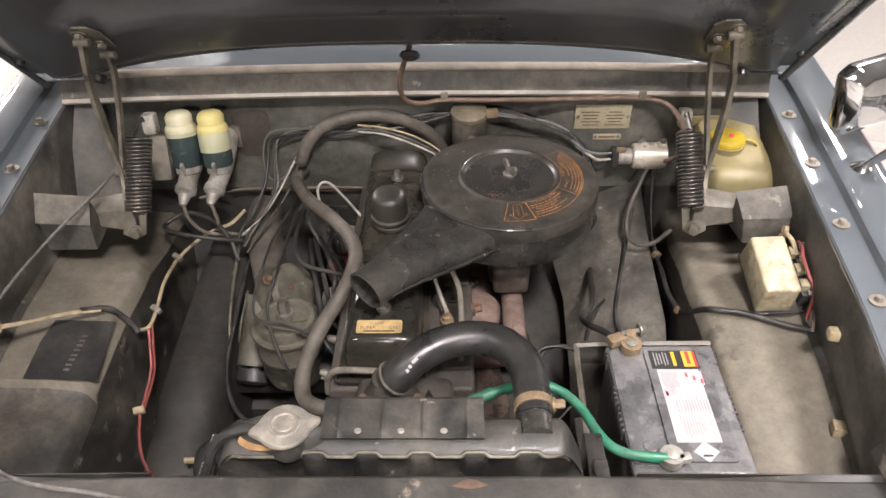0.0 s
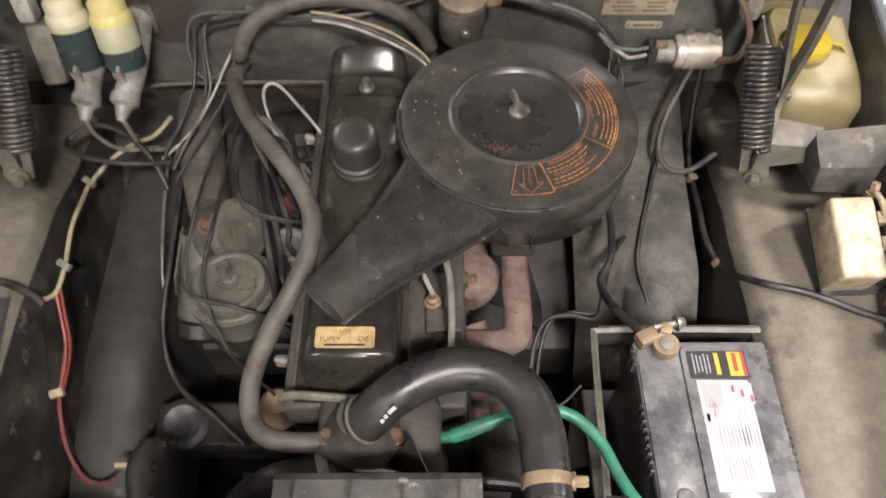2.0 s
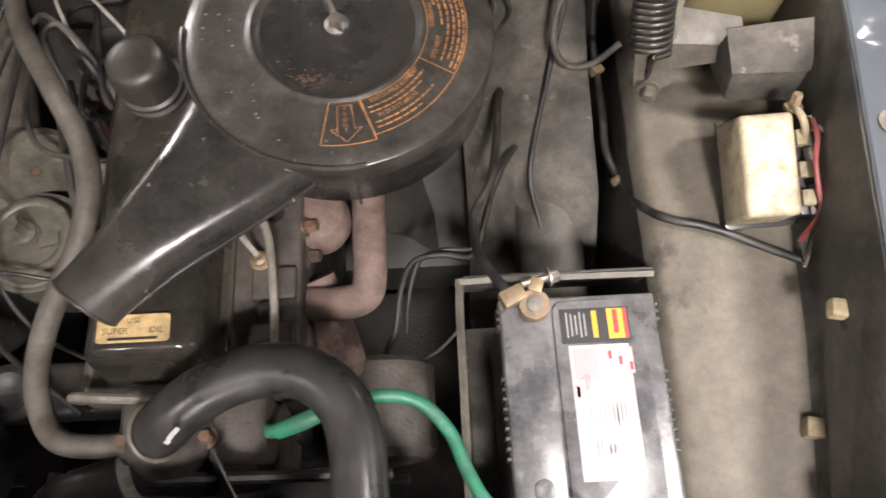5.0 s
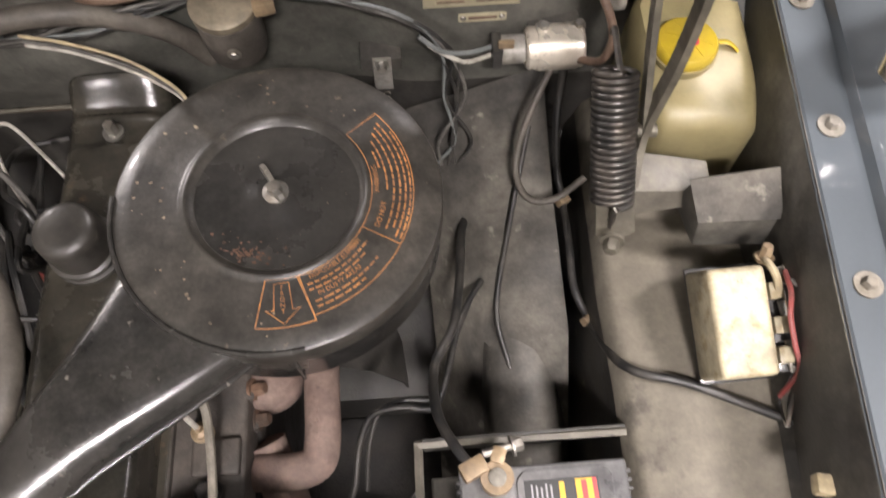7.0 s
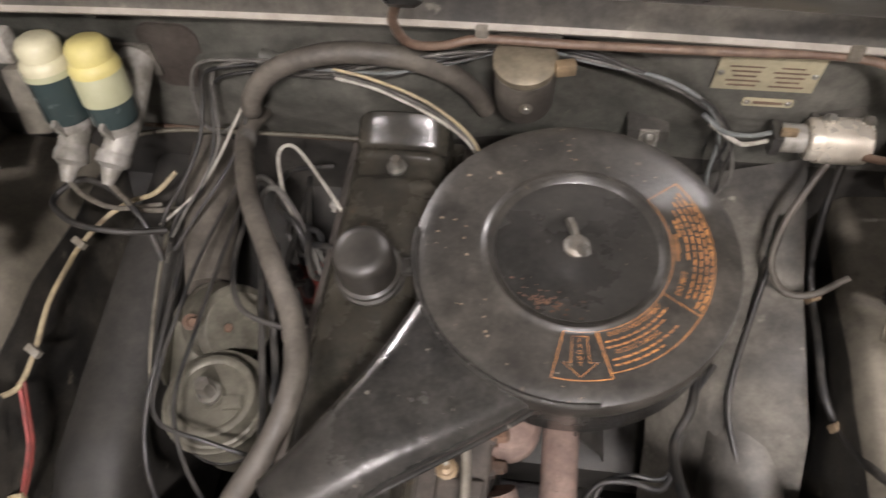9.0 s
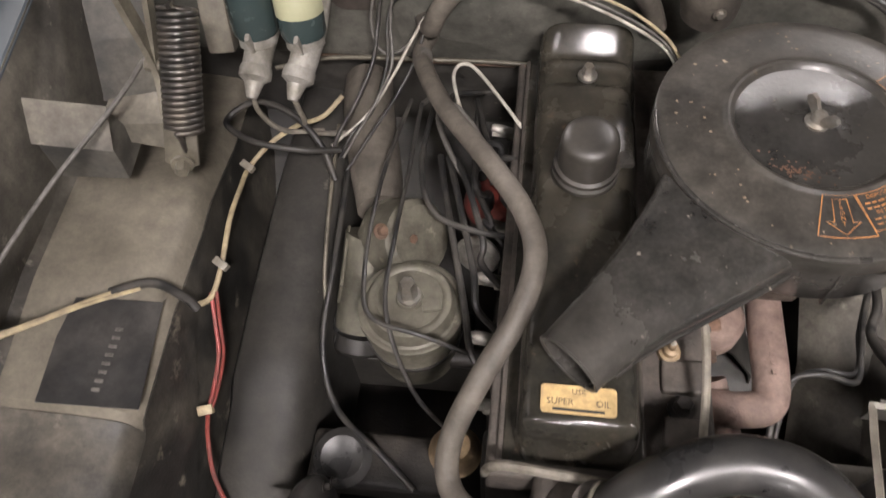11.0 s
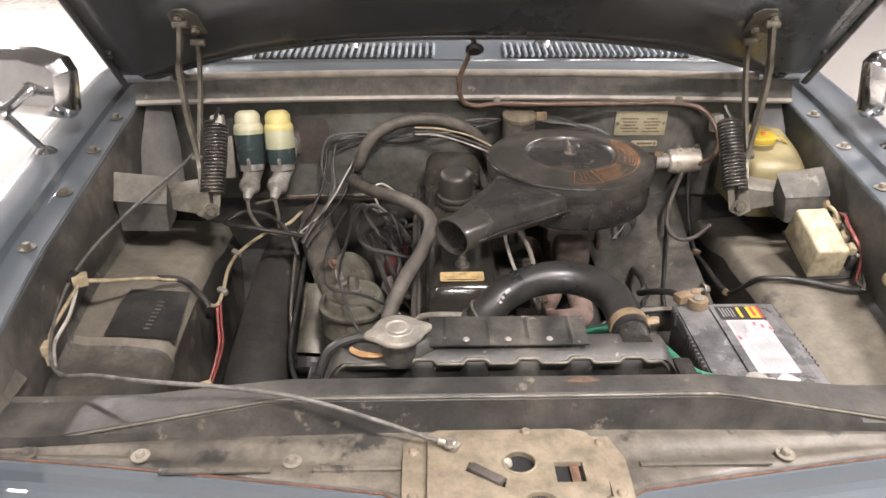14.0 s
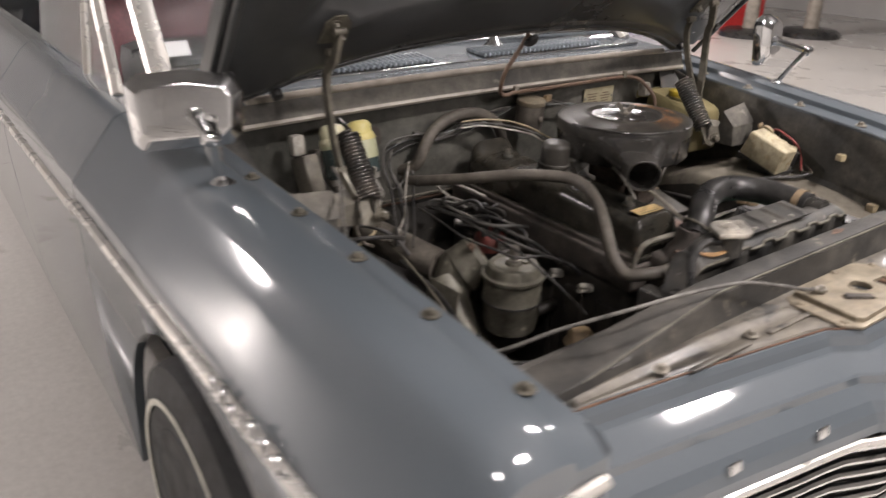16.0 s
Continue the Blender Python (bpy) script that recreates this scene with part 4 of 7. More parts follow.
    part("cable_clamp", box((0.016, 0.012, 0.007), (cx - 0.069, cy + 0.024, 0.822), (0, 0, -35), 0.002), "zinc_dusty", lp)
    part("clamp_screw", hexbolt((cx - 0.072, cy + 0.022, 0.824), 0.0045, 0.006), "zinc", lp)
    part("catch_tongue", box((0.010, 0.024, 0.003), (cx + 0.060, cy - 0.014, 0.8140), bevel=0.001), "rust_spot", lp, "rust-brown catch tongue")


lock_plate()


def mirror(s):
    X = lambda h: C + s * h
    g = thing("wing_mirror", "chrome wing mirror on a slender stalk", "mirror", "wing mirrors")
    base = Vector((X(0.725), 1.057, 0.940))
    knee = Vector((X(0.752), 1.008, 1.022))
    hd = Vector((X(0.742), 1.092, 1.036))
    part("foot", lathe([(0, 0.016), (0.008, 0.014), (0.015, 0.008), (0.024, 0.0)], 20, base - Vector((0, 0, 0.006)), axis=(s * 0.1, -0.1, 1)), "chrome", g)
    part("stalk", tube([base, lerp(base, knee, 0.3), lerp(base, knee, 0.7), knee], [0.0075, 0.0085, 0.011, 0.012], 10, flat=0.7), "chrome", g)
    part("knuckle", lathe([(0, -0.012), (0.010, -0.010), (0.0125, 0), (0.010, 0.010), (0, 0.012)], 16, knee, axis=(s, 0, 0.3)), "chrome", g)
    part("arm", tube([knee, lerp(knee, hd, 0.35), lerp(knee, hd, 0.75), hd], [0.010, 0.0085, 0.009, 0.012], 10), "chrome", g)
    part("ball_joint", lathe([(0, -0.013), (0.010, -0.010), (0.0145, 0), (0.010, 0.010), (0, 0.013)], 16, hd), "chrome", g)
    out = [(-0.078, -0.050), (-0.066, -0.063), (0.064, -0.058), (0.080, -0.043), (0.084, 0.024), (0.070, 0.046), (0.004, 0.056), (-0.066, 0.050), (-0.084, 0.036)]
    m = basis(hd + Vector((s * 0.004, 0.030, 0.006)), (1, s * 0.38, 0), (0, 0.10, 1))
    rows = []
    for kx, ky, dz in ((0.97, 0.97, -0.014), (1.0, 1.0, -0.010), (1.0, 1.0, 0.004), (0.97, 0.96, 0.009), (0.80, 0.70, 0.026), (0.76, 0.66, 0.027)):
        ring = [m @ Vector((x * kx, y * ky, dz)) for x, y in out]
        rows.append(ring + ring[:1])
    b = sheet(rows, 0)
    b.faces.new([b.verts.new(q) for q in rows[-1][:-1]])
    bmesh.ops.remove_doubles(b, verts=b.verts, dist=1e-5)
    bmesh.ops.bevel(b, geom=[e for e in b.edges if len(e.link_faces) == 2], offset=0.0022, segments=2, profile=0.5, affect="EDGES")
    part("shell", b, "chrome", g, "", 24)
    part("mirror_glass", prism([(x * 0.95, y * 0.95) for x, y in out], 0.002, m @ Matrix.Translation((0, 0, -0.013))), "chrome", g)


mirror(-1)
mirror(1)


def cabin():
    cb = thing("cabin", "grey-blue sedan cabin with chrome-framed glass and dark red trim", "")
    cb.parent = car
    def flank(s, ys):
        return [[(x, y, z - 0.008 * (y - 1.445)) for x, _, z in fender_row(s, 1.44)[5:-1]] for y in ys]

    for s in (-1, 1):
        part("door", sheet(flank(s, (1.446, 1.6, 2.0, 2.44)), 0.003), "blue", cb, "grey-blue front door")
    part("tail_panel", box((1.46, 0.012, 0.56), (C, 4.196, 0.645), bevel=0.004), "blue", cb, "plain grey-blue tail panel")
    for s in (-1, 1):
        X = lambda h: C + s * h
        part("rear_quarter", sheet(flank(s, (2.447, 3.2, 4.2)), 0.003), "blue", cb)
        part("windscreen_pillar", tube([(X(0.665), 1.52, 0.99), (X(0.64), 1.72, 1.16), (X(0.60), 1.98, 1.37)], 0.026, 10, 5, flat=0.7), "trim", cb, "bright windscreen pillar trim")
        part("door_frame", tube([(X(0.735), 1.60, 0.965), (X(0.70), 1.83, 1.19), (X(0.655), 2.06, 1.385), (X(0.655), 2.5, 1.40)], 0.014, 8, 5), "trim", cb, "bright door window frame")
        part("quarter_bar", tube([(X(0.735), 1.86, 0.965), (X(0.685), 1.93, 1.27)], 0.010, 8, 2), "trim", cb, "bright quarter window bar")
        gl = part("side_glass", sheet([[(X(0.73), 1.62, 0.968), (X(0.73), 2.44, 0.968)], [(X(0.66), 2.04, 1.37), (X(0.66), 2.44, 1.38)]], 0.003), "glass", cb)
        gl.visible_shadow = False
        part("side_trim", tube([(X(0.872), y, z) for y, z in ((1.445, 0.798), (1.9, 0.784), (2.4, 0.77), (4.0, 0.74))], 0.0115, 8, 2), "trim", cb, "bright metal side moulding")
        part("rear_post", box((0.05, 0.12, 0.45), (X(0.66), 2.5, 1.18), (0, s * -9, 0), 0.01), "blue", cb)
    gl = part("windscreen", sheet([[(C + 0.66 * u, 1.60 - 0.05 * u * u, 1.012), (C + 0.62 * u, 1.78 - 0.05 * u * u, 1.19), (C + 0.58 * u, 2.0 - 0.05 * u * u, 1.375)] for u in [k / 8 - 1 for k in range(17)]], 0.005), "glass", cb)
    gl.visible_shadow = False
    part("screen_trim", tube([(C + 0.66 * u, 1.595 - 0.05 * u * u, 1.014) for u in [k / 8 - 1 for k in range(17)]], 0.009, 8, 2), "chrome", cb)
    part("roof", sheet([[(C + 0.62 * u, y, 1.44 - 0.05 * u * u - 0.03 * ((y - 2.9) / 0.9) ** 2) for u in [k / 8 - 1 for k in range(17)]] for y in (1.98, 2.2, 2.9, 3.6, 3.9)], 0.03), "blue", cb)
    part("dashboard", box((1.3, 0.3, 0.25), (C, 1.80, 0.90), bevel=0.04), "hoodin", cb)
    part("bench_seat", box((1.25, 0.22, 0.65), (C, 2.55, 0.85), (-12, 0, 0), 0.06), "seat_red", cb, "dark red vinyl seat back")
    part("cabin_floor", box((1.4, 2.6, 0.05), (C, 2.75, 0.35)), "dark", cb)
    part("boot_lid", box((1.5, 1.0, 0.5), (C, 4.5, 0.7), bevel=0.08), "blue", cb)
    part("rear_screen", sheet([[(C + 0.6 * u, 3.9, 1.36), (C + 0.66 * u, 4.2, 0.96)] for u in (-1, 0, 1)], 0.005), "glass", cb)
    part("paper_tag", box((0.05, 0.002, 0.035), (C - 0.60, 1.62, 1.045), (-42, 0, 0)), "lab_white", cb, "small white paper tag behind the glass")


cabin()


# ---- lettering ----
def letters(text, size):
    cu = bpy.data.curves.new("lettering", "FONT")
    cu.body, cu.size, cu.resolution_u = text, size, 2
    cu.align_x, cu.align_y = "CENTER", "CENTER"
    ob = new("lettering", cu)
    bpy.context.view_layer.update()
    me = bpy.data.meshes.new_from_object(ob.evaluated_get(bpy.context.evaluated_depsgraph_get()))
    b = bmesh.new()
    b.from_mesh(me)
    bpy.data.objects.remove(ob)
    bpy.data.curves.remove(cu)
    bpy.data.meshes.remove(me)
    return b


# ---- engine ----
engine = thing("engine", "grimy inline six engine with a dusty rocker cover", "engine")


def rounded_block(x0, x1, y0, y1, z0, z1, bevel, bm=None, seg=3):
    return box((x1 - x0, y1 - y0, z1 - z0), ((x0 + x1) / 2, (y0 + y1) / 2, (z0 + z1) / 2), bevel=bevel, bm=bm, seg=seg)


def build_engine():
    b = rounded_block(-0.165, 0.055, 0.77, 1.30, 0.30, 0.70, 0.012)
    bl = part("block", b, "block", engine, "black oily engine block")
    for k in range(6):
        part("block_rib", rounded_block(-0.172, -0.15, 0.79 + k * 0.082, 0.84 + k * 0.082, 0.42, 0.66, 0.008), "block", bl)
    b = rounded_block(-0.165, 0.05, 0.765, 1.305, 0.70, 0.752, 0.006)
    rounded_block(-0.155, -0.018, 0.775, 1.30, 0.75, 0.762, 0.003, b)
    for y in (0.80, 0.86, 0.99, 1.1, 1.2):
        rounded_block(0.0, 0.046, y, y + 0.035, 0.745, 0.760, 0.004, b)
    hd = part("cylinder_head", b, "head", engine, "dusty rust-brown cylinder head")
    for y in (0.845, 0.96, 1.07, 1.18):
        part("head_bolt", hexbolt((0.018, y, 0.753), 0.0095, 0.016, washer=1.4), "block", hd)
    # rocker cover: long rounded pressing, taller at the rear
    rows = []
    for i in range(161):
        y = 0.776 + 0.518 * i / 160
        e = min(1.0, (i / 160) / 0.045, (1 - i / 160) / 0.05)
        e = math.sin(e * math.pi / 2) if e > 0 else 0.0
        zt = 0.762 + (0.066 + 0.004 * math.sin(y * 20)) * e
        if y > 1.17:
            # two ripples round the nut, then the ramp up to the raised rear end
            zt += (0.0035 * math.exp(-((y - 1.192) / 0.006) ** 2) + 0.0045 * math.exp(-((y - 1.230) / 0.005) ** 2)) * e
            u = min(1.0, max(0.0, (y - 1.238) / 0.030))
            zt += 0.024 * (0.7 * u + 0.3 * u * u * (3 - 2 * u)) * e
        hw = 0.056 * (0.80 + 0.20 * e)
        row = []
        for k in range(13):
            a = math.pi * k / 12
            cx, cz = -math.cos(a), math.sin(a)
            row.append((-0.084 + hw * math.copysign(abs(cx) ** 0.45, cx), y, 0.760 + (zt - 0.760) * abs(cz) ** 0.32))
        rows.append(row)
    rc = part("rocker_cover", sheet(rows, 0), "rocker", engine, "dark grey-green rocker cover with dust", 50)
    part("cover_flange", rounded_block(-0.150, -0.020, 0.768, 1.302, 0.757, 0.764, 0.002), "rocker", rc)
    for y in (0.86, 1.21):
        part("cover_nut", hexbolt((-0.084, y, 0.826 if y > 1 else 0.824), 0.007, 0.014, washer=1.6), "zinc", rc)
    b = lathe([(0.0, 0.0), (0.0325, 0.0), (0.0345, 0.004), (0.0345, 0.010), (0.0305, 0.0115), (0.0305, 0.014), (0.0345, 0.0155), (0.0345, 0.021), (0.0305, 0.0225), (0.0305, 0.025), (0.0335, 0.027), (0.0335, 0.032), (0.0300, 0.034),
               (0.0290, 0.064), (0.0280, 0.0695), (0.0250, 0.0735), (0.017, 0.0758), (0.0, 0.0766)], 40, (-0.086, 1.066, 0.822), (5, 0, 0))
    part("oil_cap", b, "cap_black", rc, "black domed breather oil cap")
    part("cap_clip", box((0.026, 0.018, 0.010), (-0.051, 1.072, 0.848), (0, 0, 8), 0.003), "black", rc)
    st = prism(round_rect(0.066, 0.026, 0.004), 0.0006, basis((-0.087, 0.815, 0.8295), (1, 0, 0), (0, 1, 0.02)))
    part("oil_sticker", st, "sticker", rc, "worn gold oil recommendation sticker")
    for txt, yy, sz in (("USE", 0.822, 0.0075), ("SUPER        OIL", 0.8125, 0.0085)):
        t = letters(txt, sz)
        t.transform(basis((-0.087, yy, 0.8304), (1, 0, 0), (0, 1, 0.02)))
        part("sticker_print", t, "lab_black", rc)
    part("sticker_print", box((0.045, 0.0025, 0.0002), (-0.087, 0.8055, 0.8302)), "lab_black", rc)

    # manifolds on the carburettor side
    mf = part("intake_manifold", tube([(0.052, 0.868, 0.712), (0.085, 0.866, 0.714), (0.112, 0.872, 0.716), (0.119, 0.895, 0.718), (0.119, 0.95, 0.722), (0.118, 1.06, 0.725), (0.116, 1.22, 0.722), (0.10, 1.25, 0.715), (0.05, 1.255, 0.712)], 0.0185, 14, 6), "mani", engine, "heat-bleached pinkish iron manifold")
    b = bmesh.new()
    for k in range(4):
        z = 0.745
        b = box((0.004, 0.004, 0.002), (0.116, 0.90 + 0.01 * k, 0.7385), bm=b)
    part("cast_mark", b, "mani", mf)
    b = lathe([(0, -0.03), (0.03, -0.028), (0.036, -0.01), (0.036, 0.014), (0.030, 0.024), (0.018, 0.028), (0, 0.029)], 24, (0.062, 0.965, 0.712))
    b = tube([(0.06, 0.965, 0.70), (0.06, 1.05, 0.695), (0.06, 1.15, 0.695)], 0.026, 14, 4, bm=b)
    part("exhaust_manifold", b, "mani", engine, "pinkish rust-bloomed exhaust casting")
    b = tube([(0.055, 0.90, 0.70), (0.08, 0.83, 0.66), (0.085, 0.80, 0.60), (0.085, 0.80, 0.40)], 0.024, 12, 5)
    part("exhaust_branch", b, "mani", engine)
    for y, z in ((0.92, 0.715), (0.945, 0.74), (1.02, 0.735)):
        part("manifold_clamp", box((0.014, 0.026, 0.022), (0.044, y, z), (0, 18, 12), 0.004), "head", engine)
        part("manifold_nut", hexbolt((0.051, y, z + 0.002), 0.0075, 0.012, (1, 0, 0.3)), "rusty", engine)
    # carburettor below the air cleaner
    b = rounded_block(0.080, 0.150, 1.015, 1.10, 0.735, 0.79, 0.010)
    rounded_block(0.072, 0.156, 1.005, 1.115, 0.786, 0.812, 0.006, b)
    lathe([(0.0, 0), (0.042, 0), (0.042, 0.012), (0.037, 0.016), (0.037, 0.036), (0, 0.036)], 28, (0.113, 1.06, 0.812), bm=b)
    cb = part("carburettor", b, "carb", engine, "stained alloy carburettor")
    for x, y in ((0.075, 1.008), (0.153, 1.008), (0.155, 1.112), (0.162, 1.05)):
        part("carb_screw", hexbolt((x, y, 0.812), 0.005, 0.006), "brass", cb)
    part("throttle_lever", box((0.006, 0.03, 0.026), (0.166, 1.03, 0.775), (0, 0, 0), 0.002), "rusty", cb)
    part("fuel_bowl", rounded_block(0.085, 0.145, 0.975, 1.018, 0.745, 0.80, 0.012), "carb", cb)
    # sender, pipes
    part("temperature_sender", lathe([(0, 0), (0.011, 0), (0.011, 0.008), (0.008, 0.009), (0.008, 0.016), (0.004, 0.018), (0.004, 0.026), (0, 0.027)], 12, (0.009, 0.902, 0.752)), "brass", hd, "tarnished brass temperature sender")
    part("sender_lead", tube([(0.009, 0.902, 0.778), (-0.002, 0.915, 0.805), (-0.01, 0.935, 0.835), (0.0, 0.98, 0.85)], 0.003, 8), "wire_white", hd)
    part("fuel_pipe", tube([(0.03, 0.80, 0.775), (0.032, 0.86, 0.80), (0.028, 0.91, 0.82), (0.012, 0.95, 0.845), (0.02, 1.0, 0.84)], 0.0042, 8), "zinc_dusty", engine, "thin dull fuel pipe")
    # thermostat housing and water pump
    th = part("thermostat_housing", lathe([(0, -0.03), (0.038, -0.03), (0.044, -0.022), (0.040, -0.012), (0.030, 0.0), (0.026, 0.014), (0.023, 0.03), (0, 0.03)], 24, (-0.068, 0.728, 0.79), (0, 0, 0)), "head", engine, "rust-stained thermostat housing")
    for s in (-1, 1):
        part("housing_bolt", hexbolt((-0.068 + s * 0.038, 0.722, 0.772), 0.007, 0.012, washer=1.5), "rusty", th)
    b = rounded_block(-0.12, 0.02, 0.70, 0.78, 0.55, 0.77, 0.02)
    part("water_pump", b, "head", engine, "rust-stained water pump")
    part("pump_pulley", lathe([(0, -0.015), (0.055, -0.015), (0.065, -0.013), (0.056, -0.003), (0.065, 0.007), (0.06, 0.01), (0.04, 0.012), (0, 0.012)], 36, (-0.052, 0.690, 0.70), axis=(0, -1, 0)), "block", engine, "dark pressed fan pulley")
    ring = [(-0.052 + 0.066 * math.cos(2 * math.pi * k / 30), 0.687, 0.70 + 0.066 * math.sin(2 * math.pi * k / 30)) for k in range(31)]
    part("fan_belt", tube([(0.135, 0.687, 0.700), (0.10, 0.687, 0.715)] + ring[8:24] + [(0.03, 0.687, 0.585), (0.15, 0.687, 0.62)], 0.006, 8, 3), "rubber", engine, "worn black fan belt")
    for k in range(4):
        a = radians(20 + 90 * k)
        bl = bmesh.new()
        m = Matrix.Translation((-0.052, 0.676, 0.66)) @ Matrix.Rotation(a, 4, "Y") @ pose(0.088, 0, 0, 28, 0, 0)
        prism([(-0.07, -0.025), (0.075, -0.035), (0.075, 0.035), (-0.07, 0.025)], 0.002, m, bm=bl)
        part("fan_blade", bl, "black_clean", engine)
    part("breather_pipe", tube([(-0.04, 0.752, 0.80), (-0.10, 0.757, 0.80), (-0.145, 0.762, 0.795), (-0.16, 0.765, 0.775), (-0.165, 0.77, 0.74)], 0.0048, 8), "zinc_dusty", engine, "thin bent steel pipe")
    part("alternator", lathe([(0, -0.06), (0.05, -0.058), (0.058, -0.05), (0.058, 0.045), (0.05, 0.055), (0.02, 0.06), (0, 0.06)], 28, (0.125, 0.765, 0.60), axis=(0, -1, 0)), "head", engine, "dusty generator")
    part("timing_cover", rounded_block(-0.14, 0.03, 0.735, 0.775, 0.32, 0.6, 0.02), "block", engine)
    # oil cap on the front corner, seen by the hose
    part("filler_neck", lathe([(0, 0), (0.030, 0), (0.032, 0.006), (0.027, 0.012), (0.026, 0.02), (0.018, 0.032), (0, 0.036)], 24, (-0.205, 0.835, 0.575)), "brass", engine, "grimy brass filler")
    part("mount_bush", lathe([(0.014, 0), (0.034, 0), (0.036, 0.01), (0.026, 0.016), (0.014, 0.012)], 24, (-0.341, 0.822, 0.552), (12, 0, 0)), "rubber", engine, "dark rubber mount washer")
    part("mount_bush", lathe([(0.010, 0), (0.026, 0), (0.028, 0.010), (0.020, 0.016), (0.010, 0.012)], 24, (-0.366, 1.012, 0.540), (12, 0, 0)), "rubber", engine, "dark rubber mount washer")
    part("mount_bracket", rounded_block(-0.385, -0.20, 0.79, 0.86, 0.50, 0.550, 0.01), "block", engine)
    part("mount_bracket", rounded_block(-0.395, -0.20, 0.98, 1.045, 0.49, 0.538, 0.01), "block", engine)


build_engine()


def oil_filter():
    t = thing("oil_filter", "dusty metal oil filter canister with a domed lid", "oil filter")
    x, y = -0.267, 0.966
    t.location = (0, 0, 0)
    part("canister", lathe([(0, 0), (0.042, 0), (0.050, 0.006), (0.0535, 0.02), (0.0555, 0.060), (0.0575, 0.063), (0.0575, 0.069), (0.0555, 0.072), (0.057, 0.116), (0, 0.116)], 40, (x, y, 0.568)), "can_grey", t, "dull grey can")
    part("lid", lathe([(0.05, 0), (0.0605, 0.0), (0.0625, 0.004), (0.0620, 0.0085), (0.0595, 0.0095), (0.0560, 0.0085), (0.0530, 0.0100), (0.0515, 0.0140), (0.0505, 0.0210), (0.0480, 0.0255), (0.0440, 0.0270), (0.0400, 0.0265), (0.0380, 0.0245), (0.016, 0.0255), (0.0145, 0.030), (0, 0.031)], 40, (x, y, 0.682)), "can_grey", t, "dusty grey domed lid")
    part("lid_bolt", hexbolt((x, y, 0.712), 0.0105, 0.026, washer=1.3), "zinc", t)
    part("lid_boss", box((0.022, 0.016, 0.006), (x + 0.026, y - 0.006, 0.7085), (0, 0, 12), 0.0015), "can_grey", t)
    part("clamp_band", lathe([(0.0562, 0), (0.0588, 0), (0.0588, 0.004), (0.0562, 0.004)], 40, (x, y, 0.6345)), "black_clean", t)
    part("outlet", rod((x + 0.045, y - 0.02, 0.60), (x + 0.10, y - 0.02, 0.60), 0.012), "block", t)


oil_filter()


def steering_box():
    t = thing("steering_box", "dusty cast steering box with bolted cover", "steering box")
    b = lathe([(0, -0.05), (0.036, -0.048), (0.042, -0.03), (0.042, 0.03), (0.036, 0.045), (0.02, 0.052), (0, 0.053)], 28, (-0.315, 1.085, 0.645), axis=(0.35, -0.1, 1))
    b = lathe([(0, -0.03), (0.045, -0.03), (0.05, -0.024), (0.05, 0.02), (0.042, 0.03), (0, 0.032)], 28, (-0.288, 1.07, 0.672), axis=(0.75, -0.35, 0.6), bm=b)
    b = tube([(-0.335, 1.09, 0.64), (-0.345, 1.05, 0.60), (-0.352, 1.0, 0.55)], [0.040, 0.036, 0.034], 20, 4, bm=b)
    part("case", b, "can_grey", t, "dusty grey casting")
    for dx, dy in ((0.012, 0.0), (-0.004, 0.022), (0.018, 0.032), (-0.02, -0.01)):
        part("cover_bolt", hexbolt((-0.272 + dx - 0.02, 1.055 + dy, 0.704 - dx * 0.9), 0.0065, 0.008, (0.6, -0.3, 0.7)), "rusty", t)
    part("end_cap", lathe([(0, 0), (0.030, 0), (0.031, 0.02), (0.024, 0.026), (0.012, 0.027), (0, 0.02)], 20, (-0.353, 0.992, 0.545), axis=(-0.1, -0.75, -0.65)), "black_clean", t, "black end cap")
    part("column", tube([(-0.33, 1.12, 0.66), (-0.352, 1.20, 0.665), (-0.372, 1.28, 0.672), (-0.38, 1.335, 0.675)], [0.032, 0.036, 0.036, 0.034], 20, 4), "hose_grey", t, "dark dusty steering column cover")
    part("stamp_plate", box((0.004, 0.09, 0.05), (-0.372, 1.05, 0.63), (0, 14, 4), 0.001), "can_grey", t)


steering_box()


